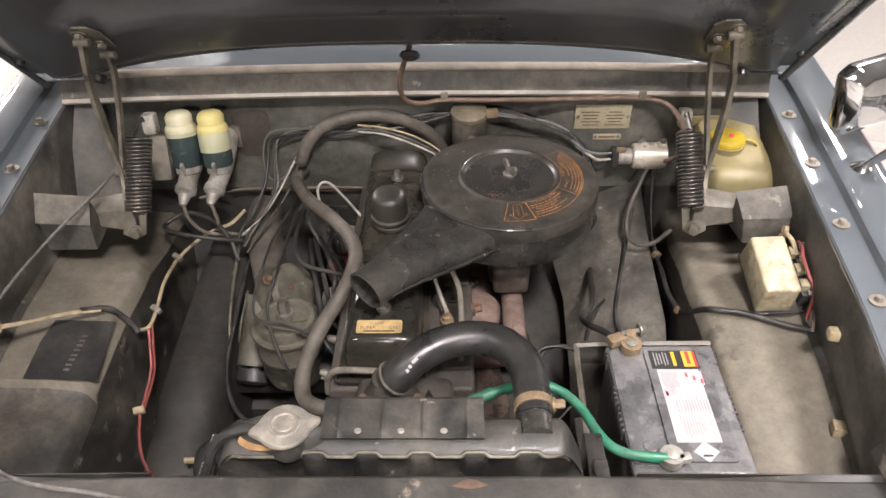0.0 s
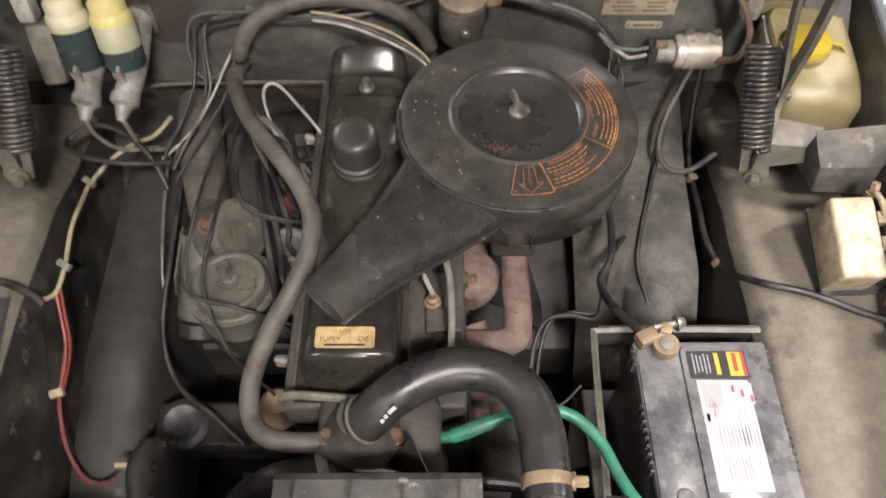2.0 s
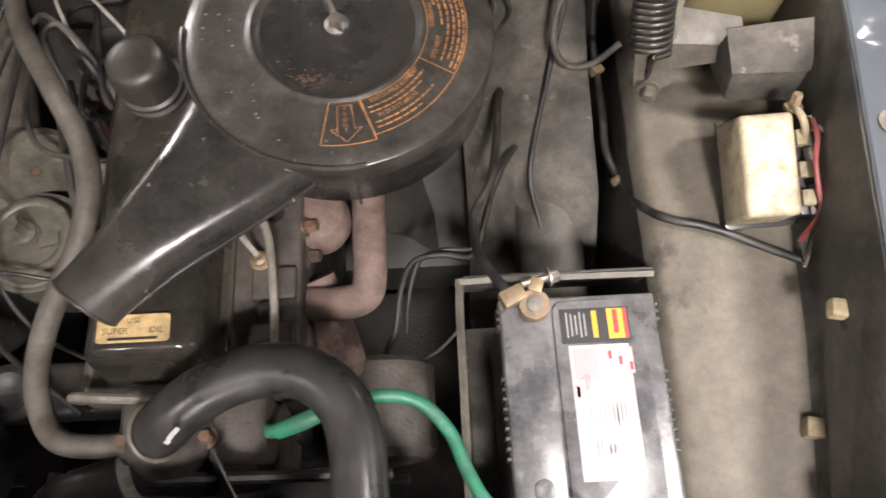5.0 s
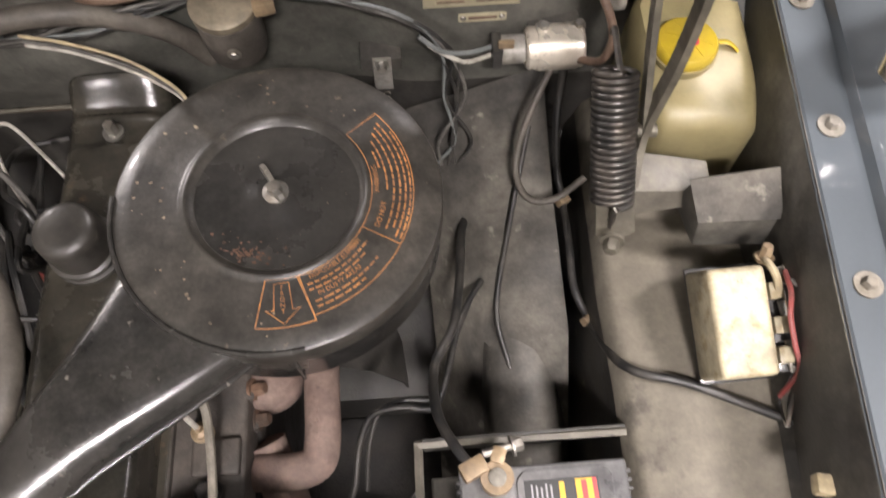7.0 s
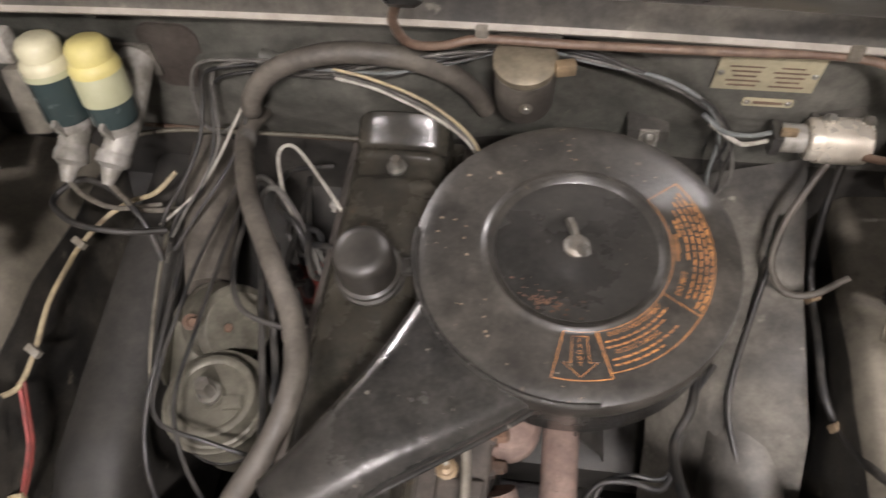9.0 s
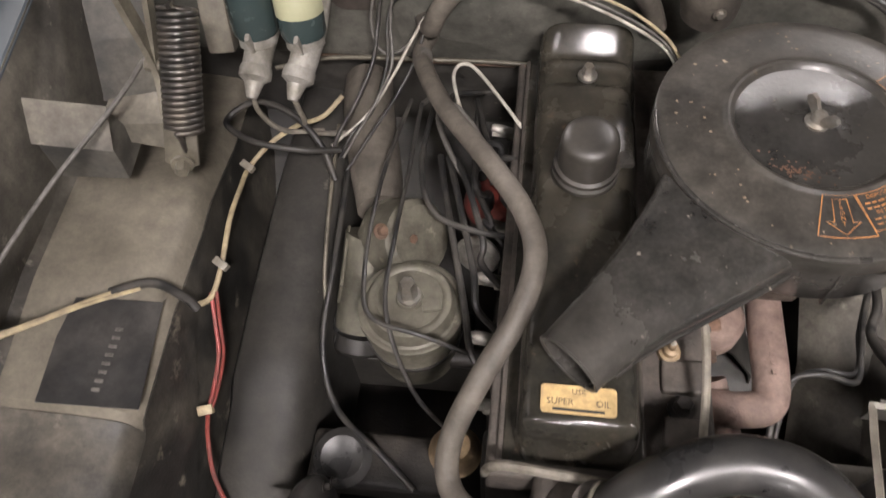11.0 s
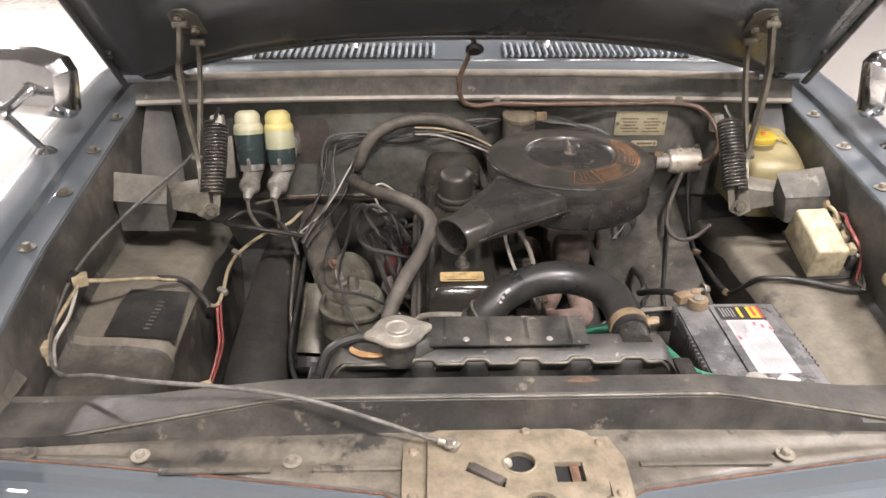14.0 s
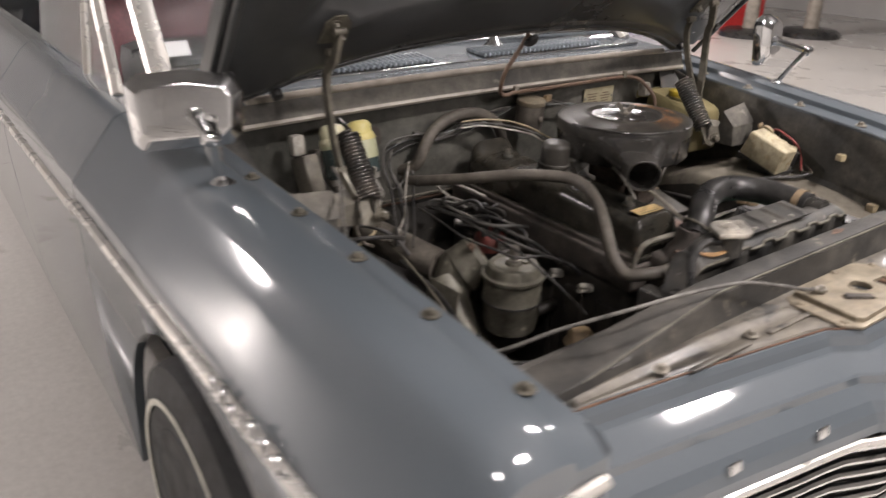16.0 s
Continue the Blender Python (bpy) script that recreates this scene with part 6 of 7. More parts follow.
def hoses():
    t = thing("radiator_hose", "shiny black rubber top radiator hose", "hose")
    path = [(-0.064, 0.722, 0.812), (-0.054, 0.725, 0.827), (-0.034, 0.737, 0.843), (0.0, 0.755, 0.853), (0.04, 0.764, 0.857), (0.08, 0.757, 0.857), (0.107, 0.731, 0.856), (0.117, 0.698, 0.856), (0.1195, 0.664, 0.855), (0.120, 0.630, 0.853)]
    part("hose_body", tube(path, 0.0235, 24, 7), "rubber", t, "", 80)
    part("hose_clamp", tube([Vector((-0.06, 0.7235, 0.822)) + Vector((math.cos(a) * 0.0245 * 0.75, math.sin(a) * 0.0255, -math.cos(a) * 0.016)) for a in [2 * math.pi * k / 24 for k in range(25)]], 0.0022, 8, 1), "can_grey", t, "dull worm-drive clamp")
    part("hose_clamp", lathe([(0.0238, -0.006), (0.0252, -0.006), (0.0252, 0.006), (0.0238, 0.006)], 28, (0.120, 0.646, 0.854), axis=(0, -1, -0.03)), "brass", t, "tarnished clamp")
    part("clamp_screw", hexbolt((0.143, 0.646, 0.860), 0.006, 0.012, (1, -0.1, 0.2)), "brass", t)
    for k, (x, y, z, w) in enumerate(((-0.030, 0.7150, 0.8655, 0.012), (-0.0365, 0.7115, 0.8575, 0.005), (-0.040, 0.709, 0.852, 0.005))):
        part("paint_mark", box((w * 0.8, 0.0045, 0.0012), (x, y, z), (50, -18, 38), 0.0004), "lab_white", t, "small white printed mark")
    lower = thing("lower_radiator_hose", "black lower radiator hose near the pump", "hose")
    part("hose_body", tube([(-0.085, 0.702, 0.735), (-0.13, 0.690, 0.738), (-0.175, 0.682, 0.725), (-0.212, 0.670, 0.68), (-0.222, 0.660, 0.60), (-0.222, 0.655, 0.50)], 0.022, 20, 6), "rubber", lower)
    part("hose_clamp", lathe([(0.0225, -0.006), (0.024, -0.006), (0.024, 0.006), (0.0225, 0.006)], 24, (-0.112, 0.695, 0.737), axis=(-1, -0.3, 0.05)), "alloy", lower)
    heater = thing("heater_hose", "weathered grey heater hose arching off the bulkhead", "hose", "heater hoses")
    part("hose_body", tube([(0.004, 1.330, 0.80), (-0.012, 1.321, 0.840), (-0.04, 1.313, 0.875), (-0.085, 1.305, 0.901), (-0.148, 1.297, 0.912), (-0.200, 1.290, 0.904), (-0.240, 1.284, 0.883), (-0.264, 1.279, 0.851), (-0.275, 1.286, 0.822), (-0.284, 1.31, 0.806), (-0.290, 1.328, 0.80)], 0.0125, 16, 7), "hose_grey", heater, "", 80)
    part("bulkhead_sleeve", lathe([(0.012, 0), (0.019, 0), (0.020, 0.006), (0.014, 0.012), (0.012, 0.012)], 20, (-0.289, 1.335, 0.802), axis=(0, -1, 0)), "rubber", heater)
    h2 = thing("heater_hose", "weathered grey heater hose dipping to the water pump", "hose", "heater hoses")
    part("hose_body", tube([(-0.283, 1.325, 0.775), (-0.288, 1.29, 0.785), (-0.283, 1.25, 0.795), (-0.245, 1.16, 0.818), (-0.19, 1.07, 0.842), (-0.148, 1.0, 0.852), (-0.132, 0.945, 0.853), (-0.144, 0.89, 0.838), (-0.174, 0.835, 0.813), (-0.197, 0.79, 0.777), (-0.198, 0.755, 0.754), (-0.175, 0.728, 0.758), (-0.13, 0.722, 0.755), (-0.09, 0.73, 0.755)], 0.0115, 16, 6), "hose_grey", h2, "", 80)
    part("hose_tape", lathe([(0.0125, -0.008), (0.0128, 0.008), (0.0115, 0.009), (0.0115, -0.009)], 16, (-0.285, 1.262, 0.791), axis=(0.1, -1, 0.2)), "wire_grey", h2)


hoses()


# ---- battery ----
def battery():
    t = thing("battery", "dusty black car battery with a white and yellow label", "battery")
    X0, X1, Y0, Y1, Z = 0.252, 0.412, 0.618, 0.848, 0.757
    body = rounded_block(X0 + 0.003, X1 - 0.003, Y0 + 0.003, Y1 - 0.003, 0.555, Z - 0.02, 0.004)
    part("case", body, "bat", t, "black ribbed plastic case")
    for s, x in ((-1, X0 + 0.002), (1, X1 - 0.002)):
        for k in range(9):
            part("case_rib", box((0.010, 0.004, 0.022), (x, 0.690 + k * 0.0095, Z - 0.0135), bevel=0.001, seg=1), "bat", t)
        for k in range(3):
            part("case_rib", box((0.010, 0.004, 0.022), (x, 0.820 + k * 0.008, Z - 0.0135), bevel=0.001, seg=1), "bat", t)
    lid = rounded_block(X0, X1, Y0, Y1, Z - 0.022, Z - 0.002, 0.004)
    part("lid", lid, "bat_lid", t, "dust-smeared black lid")
    # raised field that carries the label
    cx, cy, w, h = 0.351, 0.738, 0.090, 0.206
    part("label_field", prism(round_rect(w, h, 0.010), 0.005, Matrix.Translation((cx, cy, Z - 0.003)), 0.0015), "bat_lid", t)
    part("left_strip", prism(round_rect(0.048, 0.205, 0.006), 0.004, Matrix.Translation((0.2785, 0.735, Z - 0.003)), 0.0015), "bat_lid", t, "grey dusty lid strip")
    top = Z + 0.0022

    def flat(nm, mat, x, y, sx, sy, dz=0.0, label=""):
        part(nm, box((sx, sy, 0.0003), (x, y, top + dz)), mat, t, label)

    flat("label_head", "lab_black", cx - 0.004, cy + 0.077, 0.070, 0.036, 0.0, "black top panel of the label")
    flat("label_sheet", "lab_white", cx - 0.003, cy - 0.008, 0.060, 0.130, 0.0, "white printed label")
    flat("label_flash", "lab_yellow", cx + 0.017, cy + 0.078, 0.016, 0.031, 0.0005, "yellow flash")
    flat("label_flash", "lab_red", cx + 0.027, cy + 0.078, 0.004, 0.031, 0.0005)
    flat("label_flash", "lab_red", cx + 0.017, cy + 0.080, 0.005, 0.024, 0.0008)
    flat("label_stroke", "lab_yellow", cx - 0.004, cy + 0.078, 0.005, 0.028, 0.0005)
    for k in range(5):
        flat("label_stroke", "lab_grey", cx - 0.032 + k * 0.0045, cy + 0.078, 0.0016, 0.026 - 0.003 * (k % 3), 0.0005)
    for k in range(9):
        flat("label_bar", "lab_grey", cx - 0.028 + k * 0.0026, cy + 0.038, 0.0014, 0.030, 0.0005)
    for j in range(3):
        flat("label_bar", "lab_pink", cx + 0.006 + j * 0.010, cy + 0.040, 0.007, 0.026, 0.0005)
        flat("label_bar", "lab_red", cx + 0.007 + j * 0.010, cy + 0.046 - 0.006 * j, 0.003, 0.008, 0.0008)
    flat("label_bar", "lab_pink", cx - 0.029, cy - 0.004, 0.006, 0.040, 0.0005)
    rnd = random.Random(3)
    for j in range(11):
        flat("label_bar", "lab_grey", cx - 0.018 + j * 0.0042, cy - 0.012 + 0.004 * rnd.random(), 0.0012, 0.034 - 0.014 * rnd.random(), 0.0005)
    for j in range(7):
        flat("label_bar", "lab_grey", cx - 0.016 + j * 0.004, cy - 0.052 + 0.003 * rnd.random(), 0.0012, 0.030 - 0.012 * rnd.random(), 0.0005)
    for j in range(3):
        flat("label_bar", "lab_pink", cx - 0.028 + 0.005 * j, cy + 0.014 + 0.003 * j, 0.0035, 0.016, 0.0005)
    for j in range(13):
        for i in range(3):
            if rnd.random() < 0.8:
                flat("label_bar", "lab_grey", cx - 0.023 + j * 0.0038, cy + 0.012 - i * 0.026 + 0.004 * rnd.random(), 0.0010, 0.013 + 0.009 * rnd.random(), 0.0005)
    b = letters("WARNING", 0.0072)
    b.transform(Matrix.Translation((cx + 0.021, cy - 0.052, top + 0.0006)) @ pose(0, 0, 0, 0, 0, -90))
    part("label_word", b, "lab_grey", t)
    part("warning_sign", prism([(0, -0.017), (0.017, 0), (0, 0.017), (-0.017, 0)], 0.0004, Matrix.Translation((cx + 0.002, cy - 0.088, top))), "lab_white", t, "white diamond warning sign")
    part("sign_mark", prism([(-0.007, -0.006), (0.007, -0.006), (0.006, -0.003), (-0.006, -0.003)], 0.0004, Matrix.Translation((cx + 0.002, cy - 0.090, top + 0.0005))), "lab_black", t)
    part("vent_plug", lathe([(0.004, 0.002), (0.007, 0.0025), (0.0095, 0.0015), (0.010, 0)], 20, (0.281, 0.660, Z + 0.001)), "bat_lid", t)
    # terminals
    for nm, x, y, mat in (("negative", 0.287, 0.836, "brass"), ("positive", 0.302, 0.636, "alloy")):
        part("terminal_post", lathe([(0, 0), (0.0095, 0), (0.0085, 0.018), (0.007, 0.019), (0, 0.019)], 20, (x, y, Z)), "alloy", t, "grey lead post")
        cl = lathe([(0.0092, 0), (0.0155, 0), (0.0155, 0.014), (0.0092, 0.014)], 24, (x, y, Z + 0.002))
        part("terminal_clamp", cl, mat, t, "tarnished brass clamp" if mat == "brass" else "dull lead clamp")
    part("clamp_jaw", box((0.026, 0.018, 0.014), (0.266, 0.846, Z + 0.012), (0, 0, 25), 0.003), "brass", t)
    part("clamp_jaw", box((0.014, 0.016, 0.014), (0.290, 0.856, Z + 0.012), (0, 0, -20), 0.003), "brass", t)
    part("clamp_bolt", tube([(0.276, 0.858, Z + 0.014), (0.305, 0.864, Z + 0.015)], 0.004, 8, 1), "zinc", t)
    part("clamp_bolt_head", hexbolt((0.303, 0.8635, Z + 0.015), 0.0068, 0.009, (1, 0.2, 0)), "zinc", t)
    part("clamp_jaw", box((0.018, 0.012, 0.012), (0.318, 0.634, Z + 0.010), (0, 0, 10), 0.003), "alloy", t)
    tr = thing("battery_tray", "grey steel battery tray with a bent hold-down frame", "battery tray")
    part("tray_base", rounded_block(0.225, 0.425, 0.60, 0.875, 0.535, 0.553, 0.004), "bay", tr)
    part("hold_down_frame", tube([(0.424, 0.878, 0.728), (0.32, 0.880, 0.726), (0.225, 0.881, 0.722), (0.215, 0.872, 0.718), (0.214, 0.78, 0.700), (0.213, 0.66, 0.675), (0.213, 0.655, 0.56)], 0.0045, 4, 4), "gusset", tr, "dull bent steel frame")
    part("tray_back", box((0.205, 0.003, 0.05), (0.322, 0.884, 0.703), bevel=0.001), "wall_dark", tr)
    part("tray_leg", rounded_block(0.25, 0.40, 0.64, 0.84, 0.42, 0.536, 0.006), "bay", tr)
    lead = thing("earth_lead", "grimy black battery earth lead", "battery lead")
    part("cable", tube([(0.262, 0.850, 0.770), (0.25, 0.87, 0.765), (0.236, 0.91, 0.74), (0.238, 0.97, 0.70), (0.262, 1.02, 0.68), (0.276, 1.09, 0.66), (0.285, 1.16, 0.635), (0.297, 1.205, 0.615)], 0.0055, 10, 6), "wire_black", lead)
    part("lug", lathe([(0, 0), (0.010, 0), (0.010, 0.004), (0.005, 0.005), (0.005, 0.012), (0, 0.012)], 12, (0.297, 1.205, 0.612)), "zinc", lead)
    g = thing("green_battery_lead", "bright green battery lead with a lead clamp", "battery lead")
    part("cable", tube([(0.306, 0.634, 0.768), (0.275, 0.633, 0.771), (0.245, 0.638, 0.772), (0.225, 0.652, 0.770), (0.210, 0.680, 0.768), (0.196, 0.715, 0.768), (0.172, 0.742, 0.772), (0.142, 0.752, 0.776), (0.105, 0.748, 0.776), (0.06, 0.734, 0.772), (0.03, 0.727, 0.760), (0.012, 0.733, 0.748)], 0.0068, 12, 6), "wire_green", g)
    part("tape_wrap", tube([(0.075, 0.739, 0.7745), (0.055, 0.732, 0.771), (0.032, 0.727, 0.761)], 0.0085, 12, 4), "wire_green", g, "lumpy green tape wrap")
    part("lug", lathe([(0.006, -0.012), (0.0062, 0.010), (0.004, 0.016), (0, 0.016)], 12, (0.010, 0.734, 0.747), axis=(-0.8, 0.2, -0.4)), "zinc", g)


battery()


# ---- bulkhead and guard fittings ----
def reservoir(dx, cap_mat, level, label):
    """A master cylinder with its plastic fluid bottle."""
    t = thing("master_cylinder", label, "master cylinder", "master cylinders")
    top = Vector((-0.487 + dx, 1.268, 0.937))
    low = Vector((-0.482 + dx, 1.242, 0.840))
    ax = (top - low).normalized()
    L = (top - low).length
    W = 1.12
    fat = lambda prof: [(r * W, z) for r, z in prof]
    part("fluid", lathe(fat([(0, 0), (0.0225, 0.0), (0.0248, 0.006), (0.0248, L * level), (0, L * level)]), 28, low, axis=ax), "fluid", t, "dark teal brake fluid")
    part("bottle", lathe(fat([(0.0249, L * level), (0.0254, L * level), (0.0254, L * 0.64), (0.0225, L * 0.70), (0.021, L * 0.72), (0, L * 0.72)]), 28, low, axis=ax), "bottle_clear", t, "milky plastic bottle")
    part("cap", lathe(fat([(0.0254, L * 0.655), (0.0258, L * 0.70), (0.024, L * 0.76), (0.0215, L * 0.79), (0.022, L * 0.93), (0.018, L * 1.0), (0.012, L * 1.035), (0, L * 1.04)]), 28, low, axis=ax), cap_mat, t, "pale yellow cap")
    part("collar", lathe([(0.016, -0.016), (0.0235, -0.012), (0.0235, 0.002), (0.016, 0.003)], 24, low, axis=ax), "alloy", t)
    e = Vector((-0.484 + dx * 0.92, 1.206, 0.806))
    b = tube([(-0.484 + dx, 1.335, 0.855), (-0.481 + dx, 1.27, 0.834), (-0.482 + dx, 1.235, 0.820), e], [0.022, 0.021, 0.018, 0.0175], 20, 4)
    part("barrel", b, "alloy", t, "dull grey cast barrel")
    d = (e - Vector((-0.48 + dx, 1.25, 0.832))).normalized()
    part("barrel_nose", lathe([(0.0185, -0.01), (0.020, -0.006), (0.020, 0.004), (0.012, 0.010), (0.009, 0.022), (0.006, 0.03), (0, 0.03)], 20, e, axis=d), "alloy", t, "dull alloy end fitting")
    part("pipe", tube([e + d * 0.026, e + Vector((0.0, -0.02, -0.05)), e + Vector((0.02 - dx * 0.3, -0.01, -0.09)), e + Vector((0.06, 0.02, -0.12))], 0.0035, 8), "zinc_dusty", t)
    part("strap", box((0.006, 0.01, 0.05), low + Vector((0.0, -0.022, -0.004)), (18, 0, 0), 0.002), "alloy", t)
    part("mount_flange", box((0.05, 0.006, 0.05), (-0.482 + dx, 1.328, 0.852), bevel=0.003), "bay", t)


reservoir(0.0, "cap_pale", 0.58, "brake master cylinder with dark fluid in its bottle")
reservoir(0.059, "cap_warm", 0.30, "clutch master cylinder with a half-empty fluid bottle")


def washer_bottle():
    t = thing("washer_bottle", "aged yellowed plastic washer bottle with a yellow cap", "washer bottle")
    b = bmesh.new()
    lo = [(0.474, 1.148), (0.578, 1.138), (0.590, 1.19), (0.590, 1.305), (0.470, 1.308)]
    lv = [(0.766, 1.0), (0.85, 1.0), (0.872, 0.97), (0.884, 0.86)]
    rows = []
    cx, cy = 0.518, 1.228
    for z, k in [(0.760, 0.94)] + lv:
        ring = []
        for i in range(len(lo)):
            (x0, y0), (x1, y1) = lo[i], lo[(i + 1) % len(lo)]
            for q in (0.0, 0.12, 0.5, 0.88):
                x, y = lerp(x0, x1, q), lerp(y0, y1, q)
                if q == 0.0:
                    px, py = lo[i - 1]
                    x, y = (x0 * 0.90 + lerp(px, x1, 0.5) * 0.10, y0 * 0.90 + lerp(py, y1, 0.5) * 0.10)
                zz = z + (0.012 * (y - 1.22) / 0.08 if z > 0.85 else 0)
                ring.append((cx + (x - cx) * k, cy + (y - cy) * k, zz))
        rows.append(ring + ring[:1])
    b = sheet(rows, 0)
    for r in (rows[0], rows[-1]):
        b.faces.new([b.verts.new(q) for q in r[:-1]])
    bmesh.ops.remove_doubles(b, verts=b.verts, dist=1e-5)
    part("bottle", b, "tank", t, "yellowed translucent plastic bottle", 55)
    c = (0.512, 1.222, 0.882)
    part("neck", lathe([(0.030, -0.01), (0.030, 0.006), (0.033, 0.007), (0.033, 0.010), (0.02, 0.010)], 28, c), "tank", t)
    part("cap", lathe([(0.0300, 0.008), (0.0312, 0.012), (0.0312, 0.020), (0.029, 0.023), (0.02, 0.0245), (0, 0.025)], 40, c), "tank_cap", t, "bright yellow screw cap")
    part("cap_dot", lathe([(0, 0.029), (0.004, 0.0285), (0.005, 0.026)], 12, (c[0] + 0.004, c[1] - 0.006, c[2])), "red_dot", t, "small red dot")
    part("cap_tether", tube([(c[0] + 0.03, c[1] + 0.004, c[2] + 0.012), (c[0] + 0.045, c[1] + 0.002, c[2] + 0.012), (c[0] + 0.056, c[1] - 0.002, c[2] + 0.004)], 0.004, 8, flat=0.4), "tank_cap", t)
    for k in range(8):
        a = 2 * math.pi * (k + 0.5) / 8
        part("cap_rib", box((0.016, 0.0014, 0.0012), (c[0] + 0.017 * math.cos(a), c[1] + 0.017 * math.sin(a), c[2] + 0.0246), (0, 3, math.degrees(a)), 0.0004), "tank_cap", t)
    part("mount_strap", box((0.13, 0.006, 0.02), (0.515, 1.315, 0.885), bevel=0.002), "tank", t)


washer_bottle()


def regulator():
    t = thing("voltage_regulator", "cream painted voltage regulator box with loose wires", "regulator")
    m = basis((0.526, 0.956, 0.808), (1, 0.02, 0.03), (0, 0.90, 0.30))
    b = bmesh.new()
    bmesh.ops.create_cube(b, size=1)
    bmesh.ops.scale(b, vec=(0.057, 0.108, 0.062), verts=b.verts)
    bmesh.ops.translate(b, vec=(-0.003, 0, 0), verts=b.verts)
    for v in b.verts:
        if v.co.z > 0:
            v.co.x *= 0.94
            v.co.y *= 0.94
    bmesh.ops.bevel(b, geom=b.edges[:], offset=0.006, segments=3, profile=0.6, affect="EDGES")
    b.transform(m)
    part("cover", b, "cream", t, "cream cover with flaking paint")
    b = box((0.078, 0.116, 0.005), (0.008, 0, -0.032), bevel=0.002)
    b.transform(m)
    part("base_plate", b, "black_clean", t)
    b = box((0.026, 0.098, 0.040), (0.044, -0.002, -0.010), bevel=0.004)
    b.transform(m)
    part("terminal_strip", b, "black_clean", t)
    for k in range(4):
        part("terminal_screw", hexbolt(m @ Vector((0.052, -0.035 + 0.024 * k, 0.014)), 0.005, 0.008), "brass", t)
    part("ear_bolt", hexbolt(m @ Vector((0.030, 0.056, 0.018)), 0.006, 0.014, (0, 0.4, 0.9)), "brass", t)
    part("foot_bracket", box((0.05, 0.09, 0.035), (0.548, 0.96, 0.764), bevel=0.004), "wall_dark", t)
    p = lambda x, y, z: m @ Vector((x, y, z))
    end = (0.566, 0.862, 0.772)
    part("wire", tube([p(0.046, 0.043, 0.022), p(0.042, 0.022, 0.036), p(0.037, 0.0, 0.038), p(0.039, -0.026, 0.034), p(0.046, -0.050, 0.018), p(0.040, -0.075, -0.018)], 0.0026, 8, 6), "wire_red", t)
    part("wire", tube([p(0.048, 0.018, 0.022), p(0.053, 0.0, 0.032), p(0.053, -0.018, 0.030), p(0.053, -0.040, 0.020), p(0.050, -0.062, 0.0), p(0.042, -0.080, -0.022), end], 0.0022, 8, 6), "wire_white", t)
    part("wire", tube([p(0.050, -0.008, 0.022), p(0.054, -0.024, 0.027), p(0.050, -0.042, 0.020), p(0.051, -0.060, 0.006), p(0.046, -0.078, -0.020), end], 0.0022, 8, 6), "wire_white", t)
    part("wire", tube([p(0.030, 0.062, 0.004), p(0.028, 0.052, 0.030), p(0.034, 0.036, 0.030), p(0.038, 0.020, 0.014)], 0.0038, 8, 6), "wire_tan", t, "stiff yellowed lead")
    part("wire", tube([p(0.045, 0.030, 0.020), p(0.041, 0.010, 0.030), p(0.041, -0.020, 0.028), p(0.044, -0.050, 0.01), p(0.040, -0.078, -0.02), end], 0.0018, 8, 6), "wire_black", t)
    for k, mat in enumerate(("wire_grey", "wire_grey", "brown")):
        dx = 0.006 * k
        part("wire", tube([p(0.047 + dx * 0.6, 0.034 - 0.020 * k, 0.030), p(0.055 + dx, 0.012 - 0.012 * k, 0.046), p(0.051 + dx * 0.5, -0.016 - 0.006 * k, 0.042), p(0.056 - dx * 0.4, -0.046, 0.026), p(0.048, -0.070, 0.0), end], 0.0024, 8, 6), mat, t)
    for y in (0.026, -0.006, -0.034):
        b = box((0.014, 0.016, 0.016), (0.035, y, 0.016), bevel=0.002)
        b.transform(m)
        part("terminal_block", b, "cream", t, "cream terminal block")
    for y in (0.034, 0.002, -0.036):
        b = box((0.024, 0.030, 0.003), (0.051, y, 0.013), (0, 8, 6 * (y > 0)), 0.001)
        b.transform(m)
        part("terminal_tab", b, "alloy", t, "grey metal tab")


regulator()


def wiper_motor():
    t = thing("wiper_motor", "grey wiper motor hung under the cowl with a tarnished bracket", "wiper motor")
    part("motor_can", lathe([(0, -0.05), (0.024, -0.048), (0.031, -0.042), (0.033, -0.03), (0.033, 0.018), (0, 0.018)], 32, (0.050, 1.294, 0.893), (6, 0, 0)), "hose_grey", t, "dark grey can")
    part("cap_band", lathe([(0.0335, 0), (0.0345, 0.002), (0.0345, 0.010), (0.030, 0.013), (0, 0.013)], 32, (0.050, 1.293, 0.912), (6, 0, 0)), "latch", t, "tarnished brass band")
    part("can_screw", hexbolt((0.054, 1.260, 0.881), 0.005, 0.004, (0.1, -1, 0)), "zinc", t)
    part("terminal_tab", box((0.022, 0.012, 0.016), (0.092, 1.282, 0.922), (0, 0, 12), 0.003), "brass", t)
    part("bracket", box((0.07, 0.03, 0.006), (0.052, 1.318, 0.936), bevel=0.002), "bay", t)


wiper_motor()


